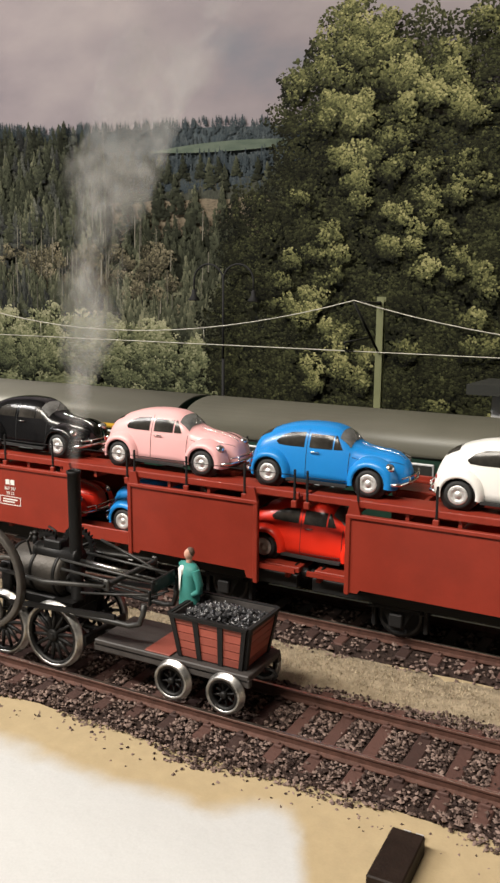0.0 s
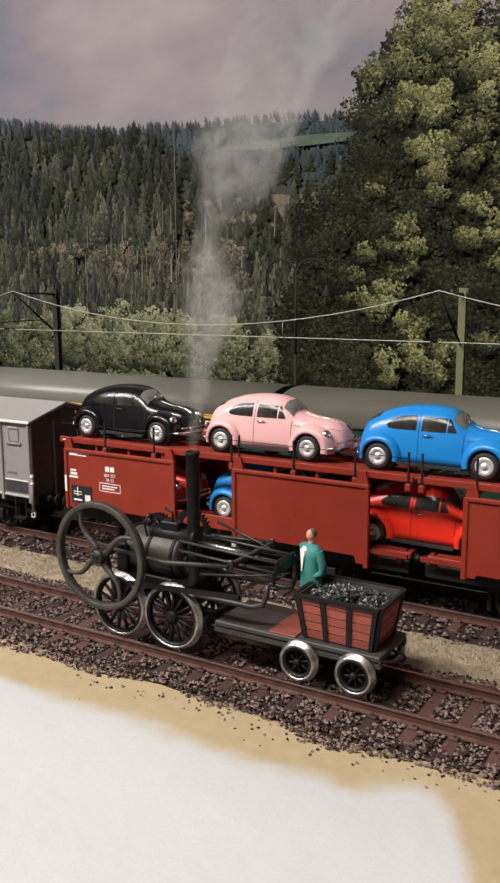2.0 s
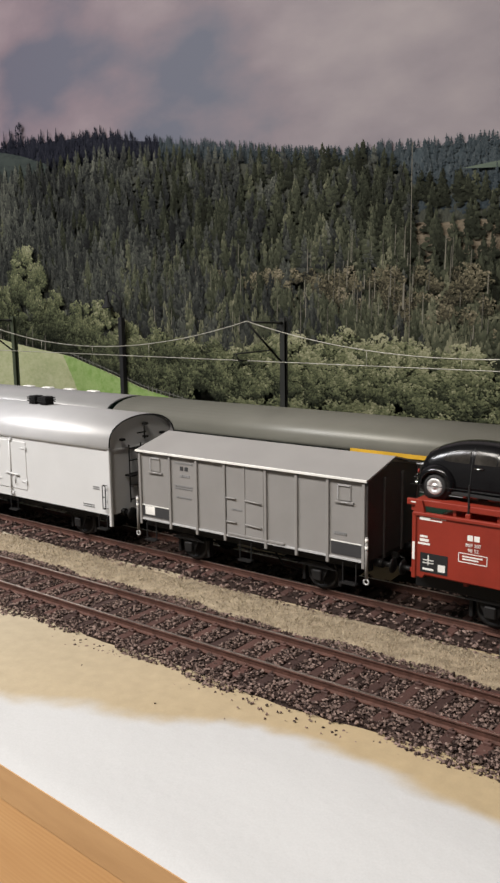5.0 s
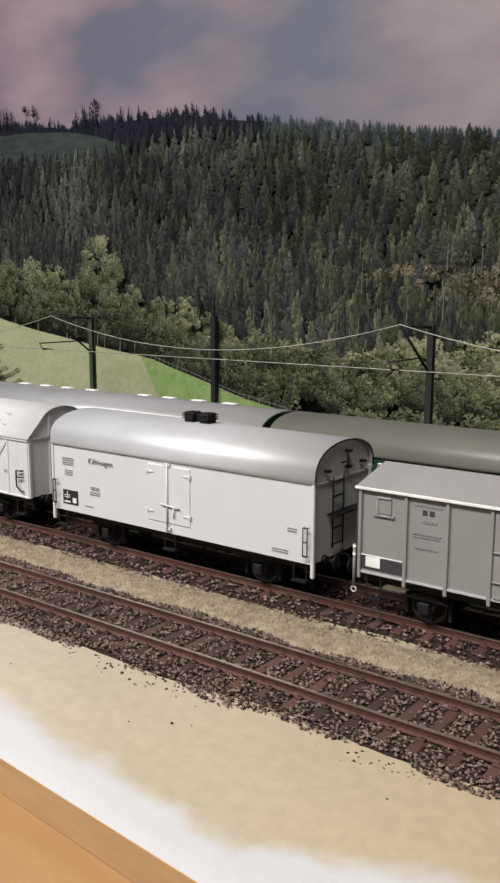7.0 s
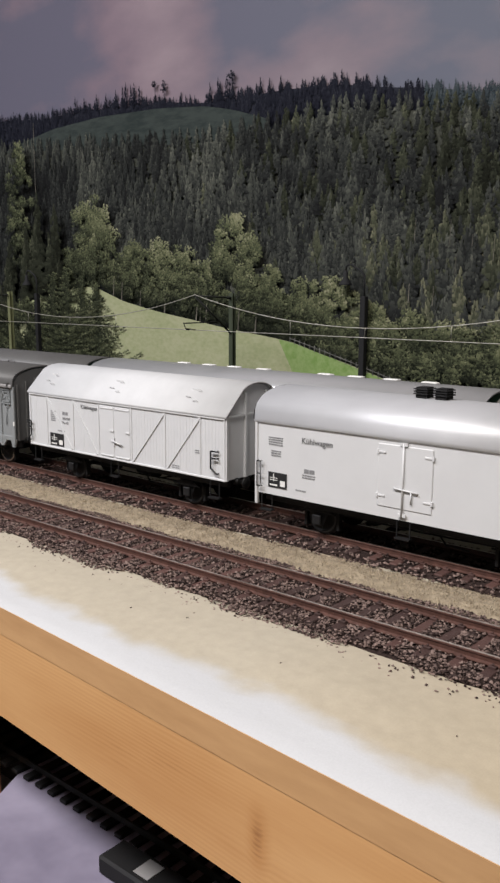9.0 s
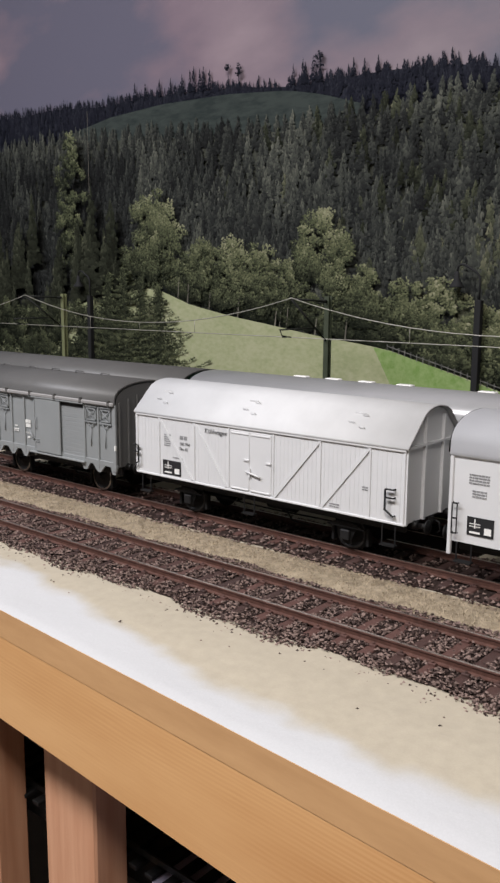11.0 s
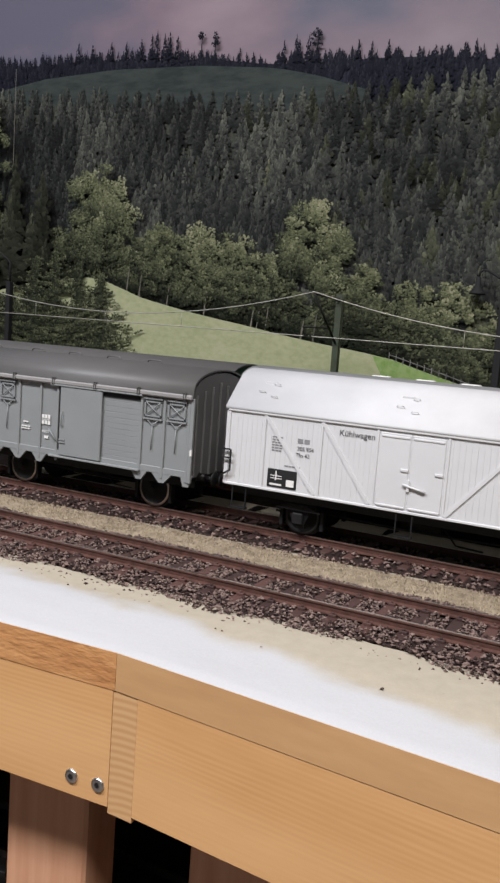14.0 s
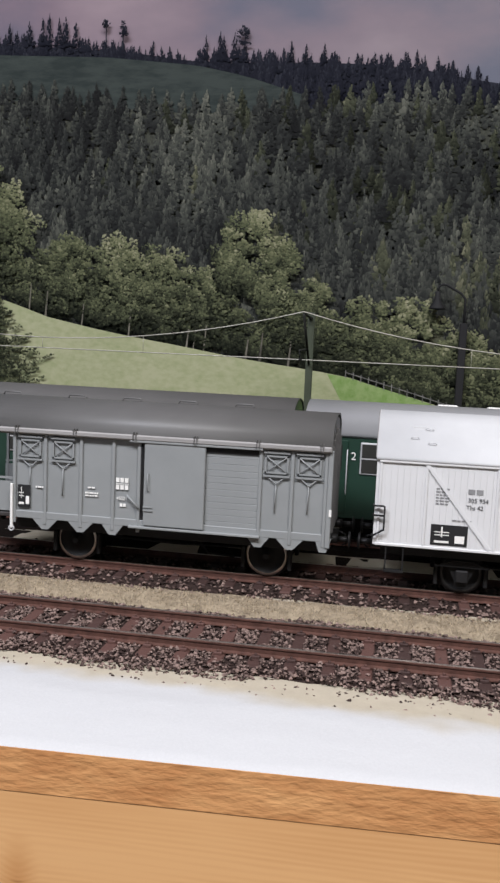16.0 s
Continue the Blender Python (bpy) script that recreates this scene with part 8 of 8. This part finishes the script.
def build_tender():
    t = thing("coal_tender", "flat four-wheeled tender with a red planked coal box", "tender", "", pose(LOCO_X, FRONT_Y, LOCO_Z))
    s = Shape().box(0.0275, -0.0195, 0.0175, 0.129, 0.0195, 0.0215, 0.0006)
    part("deck", s, "deck_dark", t, "dark weathered deck")
    for k in (-1, 1):
        part("sole_beam", Shape().box(0.027, k * 0.0175 - 0.002, 0.0145, 0.1295, k * 0.0175 + 0.002, 0.0195, 0.0006), "deck_dark", t)
    part("red_plate", Shape().box(0.0625, -0.019, 0.0216, 0.0795, 0.019, 0.0225, 0.0003), "tender_red", t, "rust-red deck plate")
    for x in (0.0835, 0.1165):
        for k in (-1, 1):
            spoked_wheel(t, x, k * 0.0228, 0.0104, 8, 0.002, "tender_wheel")
            part("axle_box", Shape().box(x - 0.0025, k * 0.0175 - 0.0022, 0.0075, x + 0.0025, k * 0.0175 + 0.0022, 0.016, 0.0005), "black_iron", t)
        part("axle", Shape().cyl((x, -0.025, 0.0104), (x, 0.025, 0.0104), 0.0015, n=8), "black_iron", t)
    # hopper: four planked walls leaning outwards
    z0, z1 = 0.0222, 0.0465
    a0, a1, b0, b1 = 0.0830, 0.1230, 0.0795, 0.1270
    w0, w1 = 0.0140, 0.0172
    box = part("coal_box", Shape().add([(a0, -w0, z0), (a1, -w0, z0), (a1, w0, z0), (a0, w0, z0), (b0, -w1, z1), (b1, -w1, z1), (b1, w1, z1), (b0, w1, z1)] + [(a0 + 0.001, -w0 + 0.001, z0 + 0.001), (a1 - 0.001, -w0 + 0.001, z0 + 0.001), (a1 - 0.001, w0 - 0.001, z0 + 0.001), (a0 + 0.001, w0 - 0.001, z0 + 0.001), (b0 + 0.001, -w1 + 0.001, z1), (b1 - 0.001, -w1 + 0.001, z1), (b1 - 0.001, w1 - 0.001, z1), (b0 + 0.001, w1 - 0.001, z1)], [(0, 1, 2, 3), (0, 1, 5, 4), (1, 2, 6, 5), (2, 3, 7, 6), (3, 0, 4, 7), (8, 9, 10, 11), (8, 9, 13, 12), (9, 10, 14, 13), (10, 11, 15, 14), (11, 8, 12, 15), (4, 5, 13, 12), (5, 6, 14, 13), (6, 7, 15, 14), (7, 4, 12, 15)]), "deck_dark", t)
    n = 5

    def at(u, v, k):
        """Point of a wall: u along, v up."""
        xa, xb, w = a0 + (b0 - a0) * v, a1 + (b1 - a1) * v, w0 + (w1 - w0) * v
        z = z0 + (z1 - z0) * v
        return {"near": (xa + (xb - xa) * u, -w, z), "far": (xa + (xb - xa) * u, w, z), "front": (xa, -w + 2 * w * u, z), "back": (xb, -w + 2 * w * u, z)}[k]
    out = {"near": Vector((0, -0.0009, 0)), "far": Vector((0, 0.0009, 0)), "front": Vector((-0.0009, 0, 0)), "back": Vector((0.0009, 0, 0))}

    def strip(u0, u1, v0, v1, k, o):
        q = [Vector(at(u, v, k)) for u, v in ((u0, v0), (u1, v0), (u1, v1), (u0, v1))]
        d = out[k] * o
        return Shape().add([p for p in q] + [p + d for p in q], [(0, 1, 2, 3), (7, 6, 5, 4), (0, 4, 5, 1), (1, 5, 6, 2), (2, 6, 7, 3), (3, 7, 4, 0)])
    for k in ("near", "far", "front", "back"):
        for i in range(n):
            part("plank", strip(0.02, 0.98, i / n + 0.008, (i + 1) / n - 0.012, k, 1.0 + 0.25 * random.random()), "tender_red", box)
        for u in ((0.0, 0.055), (0.30, 0.37), (0.63, 0.70), (0.945, 1.0)) if k in ("near", "far") else ((0.0, 0.09), (0.91, 1.0)):
            part("iron_strap", strip(u[0], u[1], -0.02, 1.0, k, 2.0), "matt_black", box, "black iron strap")
        part("rim", strip(-0.01, 1.01, 0.945, 1.03, k, 2.4), "matt_black", box, "black iron rim")
    part("coupling_hook", Shape().tube([(0.129, 0, 0.018), (0.134, 0, 0.018), (0.136, 0, 0.0155), (0.134, 0, 0.013)], 0.001, 6), "black_iron", t)

    def heap(rg, k):
        u, w = rg.uniform(-1, 1, k), rg.uniform(-1, 1, k)
        x, y = 0.10325 + u * 0.0226, w * 0.0154
        z = 0.0425 + 0.0048 * (1 - u * u) * (1 - w * w) + rg.uniform(-0.001, 0.001, k)
        return np.stack([LOCO_X + x, FRONT_Y + y, LOCO_Z + z], 1)
    stones("coal", 620, heap, (0.0011, 0.0023), "coal", "heaped black coal lumps in the tender box", "coal", 9)


def build_figurine():
    """One small painted standing figure."""
    s = Shape()
    mats = []

    def mark(i):
        mats.extend([i] * (len(s.f) - len(mats)))
    for y in (-0.0034, 0.0034):
        s.tube([(0, y, 0.001), (0.0004, y, 0.012), (0, y * 0.8, 0.025)], [0.0022, 0.0025, 0.0033], 8)
    mark(0)
    for y in (-0.0034, 0.0034):
        s.ball((-0.0012, y, 0.0012), (0.0034, 0.0018, 0.0014), 8, 5)
    mark(0)
    rings = [(0.0175, 0.0058, 0.0075), (0.024, 0.0054, 0.007), (0.031, 0.005, 0.0066), (0.037, 0.0053, 0.0078), (0.0405, 0.005, 0.0082), (0.0428, 0.0034, 0.0058), (0.0436, 0.0018, 0.002)]
    v = [(rx * math.cos(a), ry * math.sin(a), z) for z, rx, ry in rings for a in (2 * math.pi * i / 16 for i in range(16))]
    s.add(v, [(j * 16 + i, j * 16 + (i + 1) % 16, (j + 1) * 16 + (i + 1) % 16, (j + 1) * 16 + i) for j in range(len(rings) - 1) for i in range(16)], True)
    s.add(v[:16], [tuple(range(16))])
    for y in (-1, 1):
        s.tube([(0, y * 0.0078, 0.0408), (0.0012, y * 0.0098, 0.034), (0.002, y * 0.0085, 0.0285), (-0.001, y * 0.0055, 0.0265)], [0.0026, 0.0024, 0.0021, 0.0018], 8)
    mark(1)
    s.add([(-0.0057, -0.0022, 0.041), (-0.0057, 0.0022, 0.041), (-0.0062, 0.0005, 0.0285), (-0.0062, -0.0005, 0.0285)], [(0, 1, 2, 3)])
    s.ball((-0.0042, 0, 0.0395), (0.0018, 0.0026, 0.0032), 8, 6)
    mark(2)
    s.cyl((0, 0, 0.042), (0, 0, 0.046), 0.0018, n=8)
    s.ball((-0.0002, 0, 0.0483), (0.0028, 0.0024, 0.0034), 12, 9)
    mark(3)
    s.ball((0.0006, 0, 0.0492), (0.0027, 0.0026, 0.003), 10, 7)
    mark(4)
    me = s.mesh("figurine", False)
    for m in ("print_black", "coat_green", "print_white", "skin", "hair"):
        me.materials.append(M[m])
    me.polygons.foreach_set("material_index", mats)
    ob = new("figurine", me)
    ob.matrix_world = pose(LOCO_X + 0.0752, FRONT_Y + 0.0085, LOCO_Z + 0.0226, 0, 0, 58) @ Matrix.Scale(1.03, 4)
    tagged(ob, "small painted standing figure with teal coat on the tender", "figurine")


M["hair"] = mat("hair", (0.09, 0.055, 0.04), 0.7)


def build_block():
    t = thing("uncoupler_block", "dark brown rectangular block lying on the sand", "block", "", pose(-0.0555, 0.4195, 0.0275, 0, 0, 1))
    part("block", Shape().box(-0.0072, -0.0172, -0.001, 0.0072, 0.0172, 0.0088, 0.0006), "block_brown", t)
    for x in (-0.0028, 0.0028):
        part("contact_strip", Shape().box(x - 0.0018, 0.0172, 0.0008, x + 0.0018, 0.0262, 0.0026, 0.0003), "roof_silver", t, "bare metal contact strip")


build_locomotive()
build_tender()
build_figurine()
build_block()


# ---- smoke over the chimney ----
def smoke_mat():
    """Thin grey vapour: mostly see-through, in wisps, thinning out towards the rim."""
    m = bpy.data.materials.new("thin_smoke")
    m.use_nodes = True
    N, L = m.node_tree.nodes, m.node_tree.links
    N.remove(N["Principled BSDF"])
    out = N["Material Output"]
    d = N.new("ShaderNodeBsdfDiffuse")
    d.inputs[0].default_value = (0.62, 0.62, 0.6, 1)
    tl = N.new("ShaderNodeBsdfTranslucent")
    tl.inputs[0].default_value = (0.62, 0.62, 0.6, 1)
    body = N.new("ShaderNodeMixShader")
    body.inputs[0].default_value = 0.5
    L.new(d.outputs[0], body.inputs[1])
    L.new(tl.outputs[0], body.inputs[2])
    tr = N.new("ShaderNodeBsdfTransparent")
    tc = N.new("ShaderNodeTexCoord")
    mp = N.new("ShaderNodeMapping")
    mp.inputs["Scale"].default_value = (1, 1, 1)
    L.new(tc.outputs["Object"], mp.inputs[0])
    n = N.new("ShaderNodeTexNoise")
    n.inputs["Scale"].default_value, n.inputs["Detail"].default_value, n.inputs["Distortion"].default_value = 70, 5, 1.2
    L.new(mp.outputs[0], n.inputs["Vector"])
    r = N.new("ShaderNodeMapRange")
    r.inputs[1].default_value, r.inputs[2].default_value = 0.2, 0.66
    L.new(n.outputs["Fac"], r.inputs[0])
    at = N.new("ShaderNodeAttribute")
    at.attribute_name = "thickness"
    mu = N.new("ShaderNodeMath")
    mu.operation = "MULTIPLY"
    L.new(r.outputs[0], mu.inputs[0])
    L.new(at.outputs["Fac"], mu.inputs[1])
    mx = N.new("ShaderNodeMixShader")
    L.new(mu.outputs[0], mx.inputs[0])
    L.new(tr.outputs[0], mx.inputs[1])
    L.new(body.outputs[0], mx.inputs[2])
    L.new(mx.outputs[0], out.inputs[0])
    return m


M["smoke"] = smoke_mat()


def build_smoke():
    """A plume of three billowing veils that rises from the chimney, swells and leans along the train."""
    v, f, att = [], [], []
    nu, nv = 110, 36

    def billow(x, z, k):
        wx = x + 0.012 * noise.noise((x * 22, z * 22, 5.0 + k))
        wz = z + 0.012 * noise.noise((x * 22, z * 22, 9.0 + k))
        return 0.62 * noise.noise((wx * 19, wz * 16, k)) + 0.3 * noise.noise((wx * 45, wz * 38, k + 3.0)) + 0.16 * noise.noise((wx * 110, wz * 90, k + 6.0))
    for k in range(3):
        o = len(v)
        for i in range(nu + 1):
            u = i / nu
            h = 0.32 * u
            cx = 0.016 * math.sin(7.5 * u + 0.4) * u + 0.15 * u ** 1.9
            w = 0.0042 + 0.05 * min(1, u * 1.1) ** 1.0
            for j in range(nv + 1):
                s = -1 + 2 * j / nv
                x = cx + w * s
                y = (k - 1) * 0.3 * w + 0.005 * u * math.sin(s * 3 + k * 1.7 + u * 8)
                v.append((x, y, h + 0.25 * w * s * u))
                env = 1 - abs(s) ** 2.2
                core = 0.75 - 1.25 * u
                d = env * (0.5 + max(-0.25, 0.4 * core)) + 2.1 * billow(x, h, k * 0.35) * min(1, 0.25 + 3 * u)
                rise = (0.2 + 0.8 * min(1, u / 0.32)) * min(1, (1 - u) / 0.5)
                att.append(min(0.34, 0.6 * max(0.0, d - 0.30)) * rise * min(1, env * 2.2))
        f += [(o + i * (nv + 1) + j, o + (i + 1) * (nv + 1) + j, o + (i + 1) * (nv + 1) + j + 1, o + i * (nv + 1) + j + 1) for i in range(nu) for j in range(nv)]
    me = bpy.data.meshes.new("smoke")
    me.from_pydata(v, [], f)
    me.polygons.foreach_set("use_smooth", [True] * len(f))
    a = me.attributes.new("thickness", "FLOAT", "POINT")
    a.data.foreach_set("value", att)
    ob = part("smoke", me, "smoke", None)
    ob.matrix_world = pose(LOCO_X + 0.0032, FRONT_Y - 0.004, LOCO_Z + 0.116)
    tagged(ob, "thin grey smoke drifting up from the chimney", "smoke", "", "stuff")


build_smoke()
